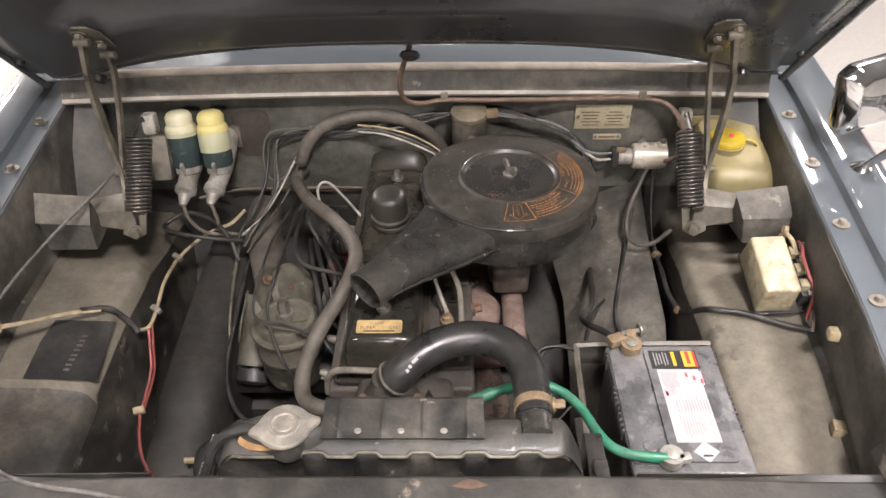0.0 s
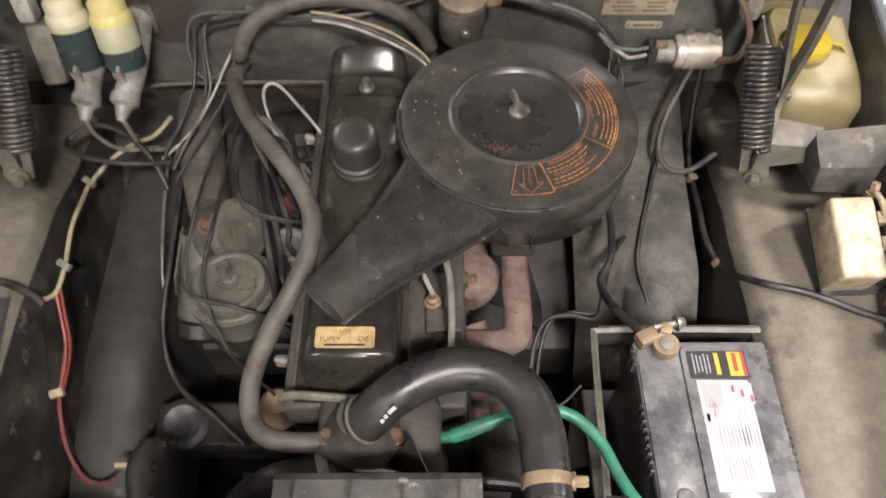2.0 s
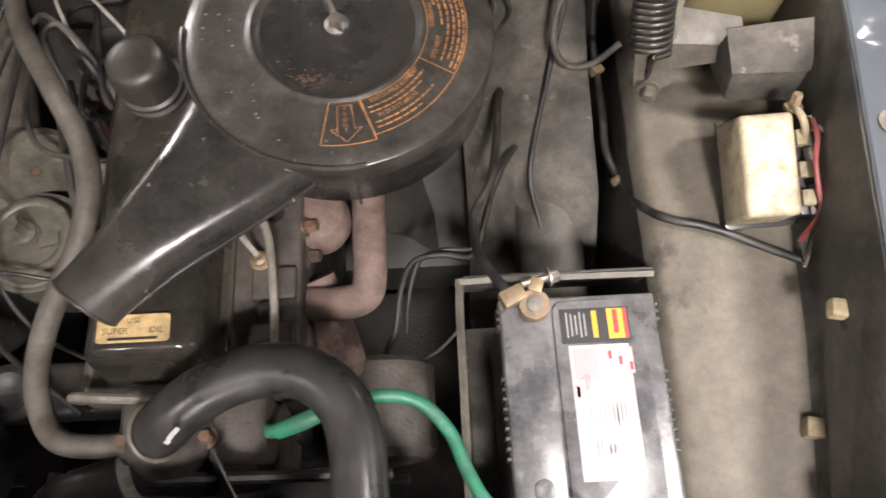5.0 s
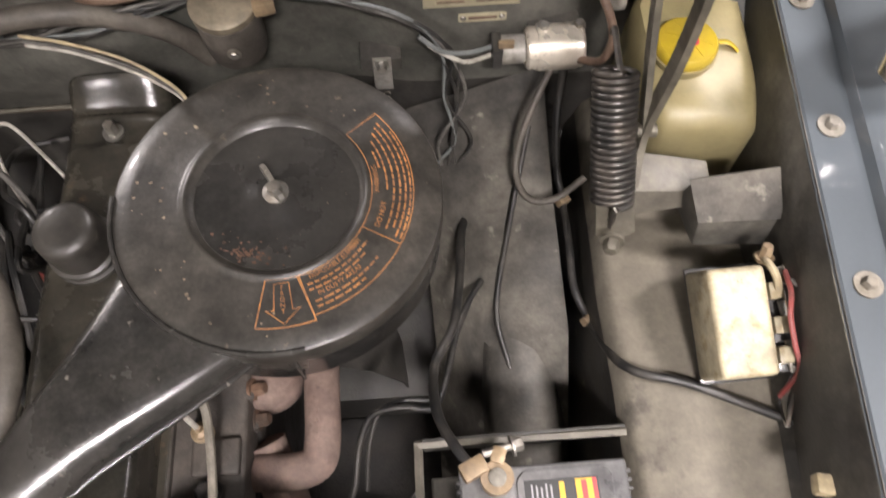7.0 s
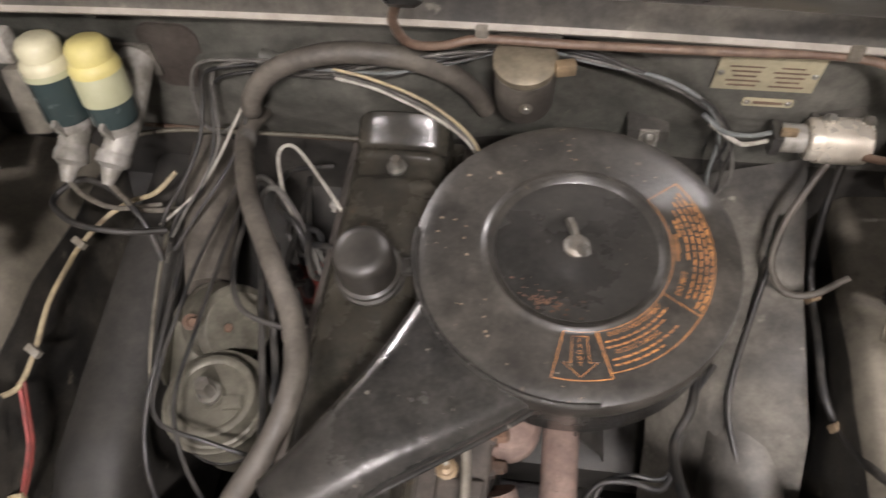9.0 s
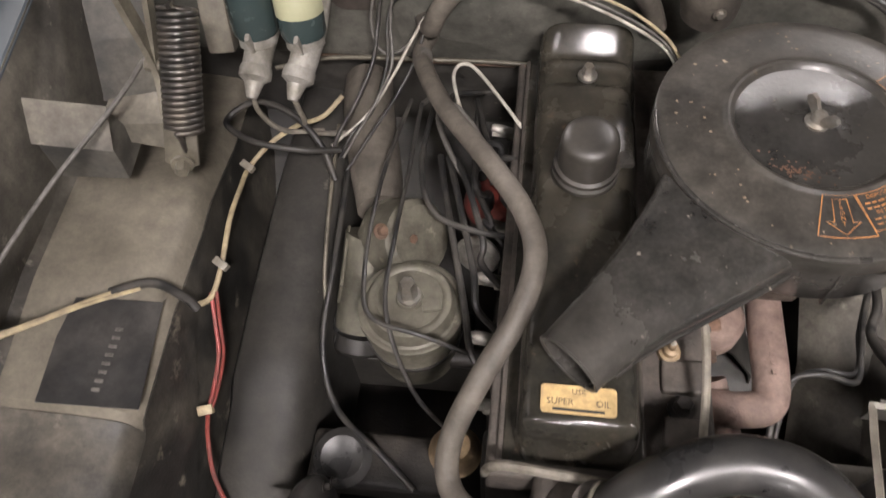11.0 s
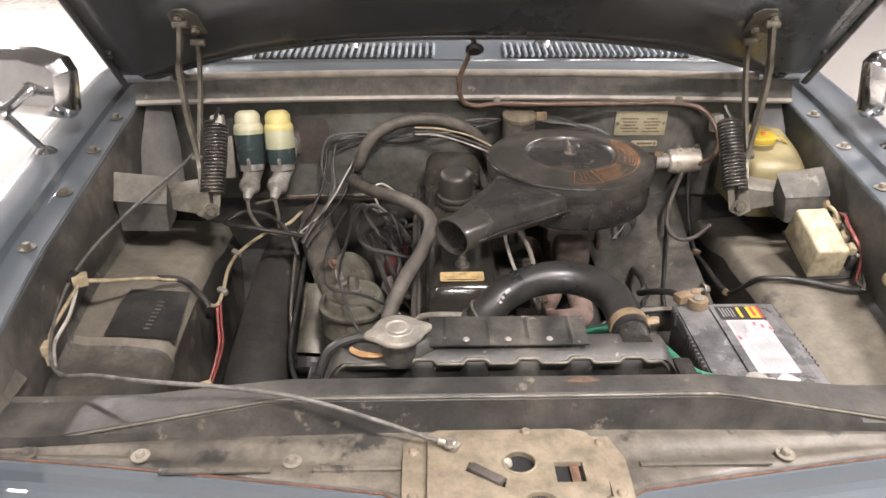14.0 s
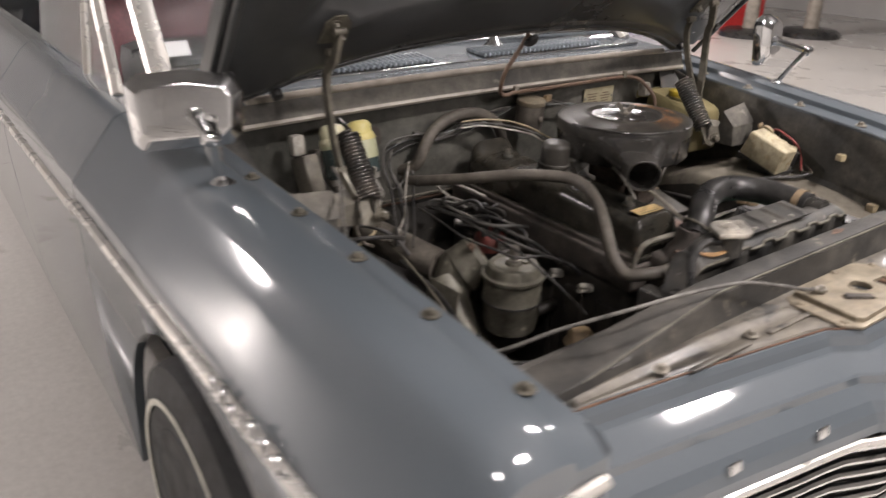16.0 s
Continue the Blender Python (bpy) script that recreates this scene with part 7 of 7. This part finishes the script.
def ignition_coil():
    t = thing("flasher_can", "dull metal relay can clamped to the bulkhead", "relay")
    part("can", rod((0.366, 1.298, 0.818), (0.432, 1.296, 0.820), 0.0245, 28, 0.003), "can", t, "pale alloy can")
    part("clamp", lathe([(0.0245, 0), (0.0262, 0), (0.0262, 0.045), (0.0245, 0.045)], 28, (0.378, 1.2975, 0.8185), axis=(1, 0, 0)), "can", t, "shiny clamp band")
    part("neck", rod((0.336, 1.298, 0.818), (0.367, 1.298, 0.818), 0.0165, 20, 0.003), "alloy", t)
    part("terminal_block", box((0.012, 0.03, 0.03), (0.333, 1.297, 0.818), bevel=0.003), "black_clean", t)
    part("terminal_tab", box((0.018, 0.006, 0.010), (0.342, 1.288, 0.838), bevel=0.002), "brass", t)
    for x in (0.385, 0.425):
        part("clamp_screw", hexbolt((x, 1.305, 0.842), 0.0055, 0.008, (0, -0.3, 1)), "zinc", t)
    part("mount_foot", box((0.06, 0.03, 0.03), (0.40, 1.325, 0.820), bevel=0.003), "bay", t)
    part("wire", tube([(0.328, 1.297, 0.826), (0.300, 1.285, 0.832), (0.27, 1.28, 0.842), (0.245, 1.285, 0.862)], 0.0028, 8), "wire_teal", t, "pale teal wire")
    part("wire", tube([(0.328, 1.297, 0.812), (0.300, 1.284, 0.818), (0.283, 1.279, 0.830), (0.255, 1.283, 0.850)], 0.0028, 8), "wire_white", t)


ignition_coil()


def plates():
    t = thing("identification_plate", "stamped metal identification plate on the bulkhead", "plate")
    y = 1.3185
    part("plate_sheet", box((0.106, 0.0015, 0.052), (0.305, y, 0.893), (3, 0, 0), 0.0005), "plate", t)
    for r in range(6):
        for s in (-1, 1):
            part("print_bar", box((0.036 - 0.006 * ((r * 7 + s) % 3), 0.0006, 0.0022), (0.305 + s * 0.023, y - 0.0012 - 0.0003 * r * 0, 0.910 - r * 0.0068), (3, 0, 0)), "brown", t)
    for s in (-1, 1):
        part("rivet", lathe([(0, 0.002), (0.0025, 0.0018), (0.004, 0)], 10, (0.305 + s * 0.048, y - 0.0008, 0.893), axis=(0, -1, 0)), "zinc", t)
    u = thing("number_tag", "small stamped metal tag on the bulkhead", "plate")
    part("tag_sheet", prism(round_rect(0.054, 0.012, 0.003), 0.0015, basis((0.318, 1.3205, 0.849), (1, 0, 0), (0, 0, 1))), "plate", u)
    for s in (-1, 1):
        part("rivet", lathe([(0, 0.002), (0.0025, 0.0018), (0.004, 0)], 10, (0.318 + s * 0.022, 1.3192, 0.849), axis=(0, -1, 0)), "zinc", u)
    part("print_bar", box((0.032, 0.0006, 0.004), (0.318, 1.3186, 0.849)), "brown", u)
    # black painted patch with its stamped marks on the left wheelhouse
    p = part("paint_patch", prism([(-0.052, -0.062), (0.052, -0.06), (0.048, 0.06), (-0.045, 0.056), (-0.052, 0.01)], 0.0012, Matrix.Translation((-0.577, 0.856, 0.7445)) @ pose(0, 0, 0, 4, 8, 3)), "black_clean", GL, "rectangular black painted patch")
    for k in range(8):
        part("stamped_bar", box((0.0085, 0.0038, 0.0008), (-0.570 + 0.0006 * k, 0.812 + 0.0095 * k, 0.7445 + 0.0007 * k), (4, 8, 3)), "wire_grey", GL)


plates()


def cable(nm, label, mat, pts, r=0.0035, category="cable", group="", sub=7, clips=()):
    t = thing(nm, label, category, group)
    part("sheath", tube(pts, r, 10, sub), mat, t)
    for q in clips:
        part("clip", box((0.016, 0.009, 0.012), q, (20, 10, 35), 0.002), "zinc_dusty", t, "bent metal clip")
    return t


def cables():
    rel = cable("bonnet_release_cable", "long dusty bonnet release cable", "wire_grey", [(-0.558, 1.13, 0.905), (-0.575, 1.07, 0.895), (-0.625, 0.97, 0.868), (-0.660, 0.87, 0.842), (-0.672, 0.79, 0.815), (-0.655, 0.70, 0.795), (-0.61, 0.625, 0.805), (-0.535, 0.572, 0.842),
          (-0.46, 0.530, 0.866), (-0.37, 0.512, 0.871), (-0.28, 0.495, 0.868), (-0.20, 0.484, 0.846), (-0.145, 0.474, 0.829), (-0.118, 0.468, 0.824)], 0.0027)
    part("end_ferrule", rod((-0.130, 0.471, 0.826), (-0.110, 0.466, 0.8235), 0.005), "zinc", rel)
    pipe = cable("bonnet_washer_hose", "brown rubber washer hose clipped along the cowl", "brown", [(-0.05, 1.205, 1.088), (-0.062, 1.222, 1.05), (-0.074, 1.245, 1.005), (-0.066, 1.268, 0.958), (-0.035, 1.283, 0.943), (0.004, 1.294, 0.944), (0.10, 1.294, 0.943), (0.25, 1.295, 0.943), (0.368, 1.297, 0.942), (0.42, 1.285, 0.930), (0.445, 1.255, 0.89), (0.442, 1.25, 0.85), (0.428, 1.27, 0.825), (0.415, 1.285, 0.815)], 0.0048)
    for x in (0.004, 0.368):
        part("clip", box((0.014, 0.012, 0.018), (x, 1.297, 0.949), bevel=0.003), "zinc_dusty", pipe)
    # left guard loom
    loom = cable("guard_loom", "tan and taped wires clipped along the guard", "wire_tan", [(-0.652, 0.822, 0.826), (-0.62, 0.855, 0.806), (-0.585, 0.895, 0.785), (-0.555, 0.928, 0.762)], 0.0022)
    part("wire", tube([(-0.652, 0.815, 0.826), (-0.625, 0.846, 0.810), (-0.588, 0.885, 0.790), (-0.552, 0.922, 0.764)], 0.0022, 8), "wire_tan", loom)
    part("tape", tube([(-0.575, 0.908, 0.777), (-0.545, 0.935, 0.755), (-0.52, 0.937, 0.72), (-0.510, 0.932, 0.705)], 0.0055, 10), "wire_black", loom, "black taped stretch")
    part("wire", tube([(-0.512, 0.935, 0.707), (-0.503, 0.955, 0.694), (-0.504, 1.0, 0.692), (-0.508, 1.06, 0.70), (-0.512, 1.12, 0.69), (-0.513, 1.157, 0.682), (-0.49, 1.195, 0.69), (-0.455, 1.215, 0.705), (-0.42, 1.225, 0.715), (-0.395, 1.25, 0.73)], 0.0034, 8), "wire_tan", loom)
    for q in ((-0.504, 1.0, 0.694), (-0.514, 1.157, 0.685)):
        part("clip", box((0.020, 0.010, 0.010), q, (15, 10, -30), 0.002), "zinc_dusty", loom, "bent metal clip")
    conn = part("connector", box((0.022, 0.018, 0.018), (-0.656, 0.822, 0.826), (0, 0, 25), 0.003), "wire_tan", loom, "yellowed plug")
    part("rubber_plug", rod((-0.672, 0.826, 0.83), (-0.660, 0.823, 0.827), 0.011), "rubber", loom)
    lower = cable("side_lamp_loom", "tan wires hanging down the guard wall", "wire_tan", [(-0.656, 0.812, 0.822), (-0.664, 0.76, 0.805), (-0.668, 0.71, 0.79), (-0.652, 0.68, 0.775)], 0.0026)
    part("wire", tube([(-0.658, 0.815, 0.82), (-0.655, 0.765, 0.80), (-0.66, 0.72, 0.785), (-0.648, 0.685, 0.77)], 0.0026, 8), "wire_white", lower)
    part("connector", box((0.016, 0.02, 0.016), (-0.664, 0.70, 0.79), (0, 0, 10), 0.003), "wire_tan", lower)
    red = cable("horn_wires", "faded red twin wires running to the horn", "wire_red", [(-0.505, 0.960, 0.694), (-0.500, 0.935, 0.672), (-0.494, 0.90, 0.645), (-0.503, 0.86, 0.61), (-0.508, 0.848, 0.602)], 0.0026)
    part("wire", tube([(-0.499, 0.962, 0.694), (-0.494, 0.935, 0.672), (-0.488, 0.90, 0.645), (-0.498, 0.86, 0.61), (-0.504, 0.848, 0.602)], 0.0022, 8), "red_cap", red)
    part("wire", tube([(-0.506, 0.848, 0.602), (-0.505, 0.82, 0.58), (-0.49, 0.78, 0.565), (-0.46, 0.745, 0.56), (-0.435, 0.735, 0.565), (-0.41, 0.735, 0.585)], 0.0028, 8), "red_cap", red)
    part("clip", box((0.018, 0.012, 0.014), (-0.508, 0.848, 0.604), (25, 0, 20), 0.002), "wire_tan", red)
    # bundle coming off the bulkhead beside the bottles
    for k, (mat, dx, dy, r) in enumerate((("wire_black", 0, 0, 0.0028), ("wire_black", 0.012, -0.010, 0.0022), ("wire_grey", 0.016, 0.008, 0.0020))):
        cable("bulkhead_wire", "dusty wire sweeping down off the bulkhead", mat, [(-0.265 + dx, 1.315, 0.868 + dy), (-0.31 + dx, 1.312, 0.862 + dy), (-0.338 + dx, 1.312, 0.845 + dy), (-0.346 + dx, 1.30, 0.81), (-0.352 + dx * 1.6, 1.265, 0.775), (-0.372 + dx * 1.8, 1.225, 0.742 + dy), (-0.388 + dx * 1.5, 1.19, 0.728), (-0.40 + dx, 1.17, 0.70)], r, "wire", "bulkhead wires")
    cable("bulkhead_wire", "thin dusty wire looping on the bulkhead", "wire_grey", [(-0.22, 1.31, 0.875), (-0.28, 1.31, 0.878), (-0.335, 1.31, 0.868), (-0.352, 1.30, 0.83), (-0.35, 1.29, 0.79), (-0.335, 1.285, 0.775), (-0.31, 1.29, 0.785), (-0.288, 1.30, 0.82)], 0.0022, "wire", "bulkhead wires")
    cable("bulkhead_wire", "pale wire hanging past the hose end", "wire_white", [(-0.285, 1.30, 0.825), (-0.305, 1.28, 0.795), (-0.325, 1.255, 0.765), (-0.355, 1.215, 0.735), (-0.40, 1.18, 0.71)], 0.0020, "wire", "bulkhead wires")
    cable("bulkhead_wire", "grey wire hanging past the hose end", "wire_black", [(-0.282, 1.298, 0.82), (-0.295, 1.27, 0.785), (-0.315, 1.24, 0.755), (-0.345, 1.19, 0.73), (-0.375, 1.15, 0.70)], 0.0022, "wire", "bulkhead wires")
    cable("brake_light_wire", "black wire looped below the master cylinders", "wire_black", [(-0.385, 1.17, 0.715), (-0.43, 1.15, 0.735), (-0.485, 1.15, 0.745), (-0.528, 1.175, 0.740), (-0.535, 1.20, 0.735), (-0.50, 1.215, 0.748), (-0.45, 1.20, 0.745), (-0.41, 1.17, 0.725), (-0.39, 1.14, 0.69)], 0.0042, "wire")
    # loom across the bulkhead, above the engine
    rnd = random.Random(11)
    for k in range(5):
        o = [rnd.uniform(-0.016, 0.016) for _ in range(6)]
        mat = ("wire_black", "wire_grey", "wire_black", "wire_teal", "wire_black", "wire_black", "wire_white", "wire_black")[k]
        cable("bulkhead_loom", "loose wires draped along the bulkhead", mat, [(-0.24, 1.315, 0.862 + o[0]), (-0.17, 1.305, 0.872 + o[1]), (-0.10, 1.30, 0.892 + o[2]), (-0.03, 1.312, 0.900 + o[3] * 0.6), (0.05, 1.326, 0.905 + o[4] * 0.5), (0.12, 1.318, 0.903 + o[5] * 0.5), (0.20, 1.305, 0.888 + o[0] * 0.5), (0.25, 1.295, 0.862 + o[1] * 0.5),
              (0.278 + o[2] * 0.6, 1.29, 0.82), (0.288 + o[3], 1.28, 0.76), (0.283 + o[4] * 1.4, 1.26, 0.70), (0.272 + o[5], 1.25, 0.66)], 0.0022, "wire", "bulkhead loom")
    for mat, o in (("wire_tan", 0.0), ("wire_grey", -0.008), ("wire_white", -0.014)):
        cable("engine_feed_wire", "pale wire reaching from the bulkhead to the carburettor", mat, [(-0.16, 1.285, 0.898 + o), (-0.11, 1.27, 0.900 + o), (-0.05, 1.25, 0.892 + o * 1.3), (-0.005, 1.225, 0.876 + o), (0.015, 1.20, 0.862 + o), (0.035, 1.17, 0.85)], 0.0019, "wire", "engine feed wires")
    # right guard loom
    rl = cable("right_guard_loom", "black taped loom clipped along the guard", "wire_black", [(0.412, 1.285, 0.80), (0.405, 1.25, 0.75), (0.408, 1.215, 0.69), (0.414, 1.182, 0.662), (0.412, 1.12, 0.668), (0.408, 1.06, 0.674), (0.42, 1.021, 0.668), (0.424, 0.98, 0.70), (0.427, 0.947, 0.738), (0.445, 0.928, 0.754), (0.486, 0.914, 0.758), (0.54, 0.888, 0.758), (0.578, 0.866, 0.766)], 0.0048)
    for q in ((0.414, 1.182, 0.664), (0.42, 1.021, 0.668)):
        part("clip", box((0.018, 0.010, 0.012), q, (10, 20, 30), 0.002), "brass", rl, "bent metal clip")
    part("wire", tube([(0.578, 0.866, 0.768), (0.574, 0.83, 0.78), (0.570, 0.78, 0.79), (0.568, 0.74, 0.755), (0.562, 0.708, 0.738)], 0.0028, 8), "wire_grey", rl)
    part("connector", box((0.022, 0.018, 0.016), (0.560, 0.800, 0.826), (0, 0, -10), 0.004), "wire_tan", rl, "yellowed plug")
    part("wire", tube([(0.562, 0.796, 0.818), (0.572, 0.775, 0.795), (0.574, 0.75, 0.768), (0.568, 0.722, 0.745), (0.562, 0.710, 0.738)], 0.0017, 6), "wire_black", rl)
    part("rubber_plug", rod((0.572, 0.800, 0.826), (0.588, 0.798, 0.828), 0.012), "rubber", rl)
    part("connector", box((0.026, 0.020, 0.018), (0.558, 0.705, 0.735), (0, 0, -10), 0.003), "wire_tan", rl, "yellowed plug")
    part("rubber_plug", rod((0.568, 0.705, 0.735), (0.580, 0.705, 0.735), 0.009), "rubber", rl)
    cable("washer_tube", "thin dark tube looping behind the hinge spring", "hose_grey", [(0.402, 1.29, 0.805), (0.382, 1.265, 0.775), (0.36, 1.23, 0.74), (0.352, 1.195, 0.715), (0.365, 1.165, 0.705), (0.395, 1.16, 0.71), (0.43, 1.175, 0.73)], 0.0042)
    cable("starter_wire", "thin dark wire crossing to the engine", "wire_black", [(0.305, 1.10, 0.62), (0.275, 1.05, 0.63), (0.255, 0.985, 0.64), (0.235, 0.935, 0.655), (0.20, 0.935, 0.665), (0.165, 0.93, 0.66), (0.148, 0.90, 0.64), (0.14, 0.86, 0.62), (0.125, 0.835, 0.60)], 0.0036, "wire")
    cable("starter_wire", "thin dark wire crossing to the engine", "wire_black", [(0.29, 1.08, 0.61), (0.26, 1.01, 0.63), (0.24, 0.95, 0.648), (0.20, 0.945, 0.655), (0.172, 0.935, 0.648), (0.158, 0.90, 0.63), (0.152, 0.86, 0.60)], 0.003, "wire")
    cable("throttle_wire", "thin dark stay beside the guard", "wire_black", [(0.33, 0.99, 0.60), (0.32, 1.06, 0.62), (0.345, 1.16, 0.66), (0.375, 1.26, 0.72)], 0.0036, "wire")
    cable("fuel_line", "dull brown brake pipe along the bulkhead foot", "hinge", [(-0.50, 1.30, 0.725), (-0.42, 1.315, 0.735), (-0.30, 1.32, 0.735), (-0.16, 1.325, 0.73), (-0.05, 1.32, 0.72)], 0.0034, "pipe")
    cable("brake_pipe", "thin tarnished brake pipe beside the steering box", "hinge", [(-0.400, 1.225, 0.70), (-0.398, 1.17, 0.688), (-0.396, 1.10, 0.665), (-0.393, 1.03, 0.632), (-0.388, 0.99, 0.60)], 0.0028, "pipe")
    cable("guard_pipe", "dark pipe running beside the chassis rail", "wire_black", [(-0.385, 1.18, 0.66), (-0.382, 1.05, 0.64), (-0.385, 0.95, 0.60), (-0.36, 0.88, 0.57), (-0.30, 0.83, 0.57), (-0.25, 0.79, 0.56)], 0.0042, "pipe")
    cable("battery_wire", "thin grey wire in the dark beside the battery", "wire_grey", [(0.215, 0.86, 0.60), (0.19, 0.84, 0.585), (0.16, 0.83, 0.57)], 0.002, "wire")


cables()


def horn(x, y, z):
    t = thing("horn", "grimy black disc horn", "horn")
    part("rim", lathe([(0.0, -0.02), (0.03, -0.022), (0.05, -0.012), (0.055, -0.003), (0.055, 0.006), (0.048, 0.012), (0.03, 0.016), (0.012, 0.03), (0, 0.031)], 32, (x, y, z), axis=(1, 0.1, 0.25)), "black_clean", t)
    for k in range(8):
        a = 2 * math.pi * k / 8
        part("rim_bolt", hexbolt(Vector((x, y, z)) + Vector((0.01, 0.0495 * math.cos(a), 0.0495 * math.sin(a))), 0.004, 0.006, (1, 0.1, 0.25)), "block", t)
    part("terminal", box((0.028, 0.006, 0.008), (x - 0.035, y + 0.012, z + 0.02), bevel=0.001), "wire_tan", t, "brass-coloured terminal")
    part("stay", box((0.02, 0.014, 0.08), (x - 0.01, y - 0.01, z - 0.08), bevel=0.002), "block", t)


horn(-0.352, 0.733, 0.590)


def bulkhead_extras():
    part("cover_plate", prism(round_rect(0.075, 0.10, 0.02), 0.004, basis((-0.375, 1.3355, 0.855), (1, 0, 0), (0, 0, 1))), "maroon", FW, "faded maroon rubber plate")
    part("heater_valve", box((0.05, 0.03, 0.022), (0.20, 1.335, 0.778), bevel=0.003), "bay", FW)
    part("valve_bracket", box((0.022, 0.004, 0.055), (0.201, 1.318, 0.765), bevel=0.001), "alloy", FW)
    part("valve_bolt", hexbolt((0.201, 1.316, 0.785), 0.006, 0.008, (0, -1, 0)), "zinc", FW)
    part("return_spring", tube([Vector((0.203, 1.30 - 0.03 * k / 60, 0.75 - 0.04 * k / 60)) + Vector((math.cos(k * 0.9), 0, math.sin(k * 0.9))) * 0.005 for k in range(61)], 0.0011, 5, raw=True), "zinc", FW)
    part("bump_pressing", tube([(-0.26, 1.325, 0.872), (-0.21, 1.318, 0.862), (-0.16, 1.320, 0.862), (-0.135, 1.325, 0.875)], 0.010, 10), "fire", FW)
    part("clutch_stop", box((0.026, 0.026, 0.04), (-0.551, 1.287, 0.905), (-8, 0, 0), 0.007), "wire_white", FW, "pale painted bracket")
    part("hinge_stop", box((0.024, 0.026, 0.036), (0.453, 1.295, 0.902), (-8, 0, 0), 0.007), "wire_white", FW, "pale painted bracket")
    part("stop_plate", box((0.034, 0.05, 0.085), (-0.537, 1.27, 0.842), (-22, 0, 8), 0.006), "gusset", FW, "dusty tan plate")
    # gusset panels in the rear corners
    for s in (-1, 1):
        X = lambda h: C + s * h
        part("corner_gusset", sheet([[(X(0.64), 1.32, 0.945), (X(0.60), 1.335, 0.95)], [(X(0.645), 1.25, 0.86), (X(0.575), 1.28, 0.86)], [(X(0.645), 1.19, 0.76), (X(0.56), 1.22, 0.75)]], 0.002), "wall_dark", FW, "worn sheet gusset")
    # sloping toe board seen past the air cleaner
    part("toe_board", sheet([[(0.20, 1.335, 0.66), (0.30, 1.335, 0.70), (0.40, 1.335, 0.74)], [(0.24, 1.17, 0.56), (0.32, 1.17, 0.648), (0.40, 1.18, 0.674)], [(0.245, 1.04, 0.48), (0.31, 1.03, 0.60), (0.40, 1.02, 0.64)], [(0.24, 0.92, 0.38), (0.30, 0.90, 0.50), (0.395, 0.89, 0.54)], [(0.24, 0.85, 0.26), (0.30, 0.84, 0.34), (0.39, 0.83, 0.38)]], 0.003), "bay", FW, "dusty sloping toe board")


bulkhead_extras()


# ---- things in the distance ----
def crate(x, y, w, d, h, mat, rot, label, nm="storage_bin"):
    t = thing(nm, label, "bin", "workshop bins")
    t.location = (x, y, 0)
    t.rotation_euler = (0, 0, radians(rot))
    part("tub", rounded_block(-w / 2, w / 2, -d / 2, d / 2, 0, h * 0.92, 0.02), mat, t)
    part("lid", rounded_block(-w / 2 - 0.02, w / 2 + 0.02, -d / 2 - 0.02, d / 2 + 0.02, h * 0.92, h, 0.015), mat, t)


crate(5.1, 7.2, 0.9, 0.6, 0.75, "bin_blue", -10, "blue plastic storage bin on the floor")
crate(6.1, 7.0, 0.7, 0.6, 0.65, "bin_red", 5, "red plastic storage bin on the floor")
crate(7.2, 7.2, 0.9, 0.6, 0.8, "bin_blue", 12, "blue and white bin on the floor")
crate(8.2, 6.4, 0.7, 0.7, 0.7, "bin_red", -15, "red plastic storage bin on the floor")


def bollard(x, y):
    t = thing("display_stand", "yellow topped stand with a dark round foot", "stand", "display stands")
    t.location = (x, y, 0)
    part("foot", lathe([(0, 0), (0.36, 0), (0.36, 0.05), (0.30, 0.09), (0, 0.10)], 32), "rubber", t)
    part("column", lathe([(0, 0.1), (0.09, 0.1), (0.08, 0.5), (0.10, 0.9), (0, 0.9)], 20), "seal", t)
    part("head", lathe([(0.10, 0.9), (0.2, 0.95), (0.22, 1.2), (0.1, 1.3), (0, 1.3)], 24), "yellow", t)


bollard(7.6, 5.6)
bollard(8.3, 5.2)
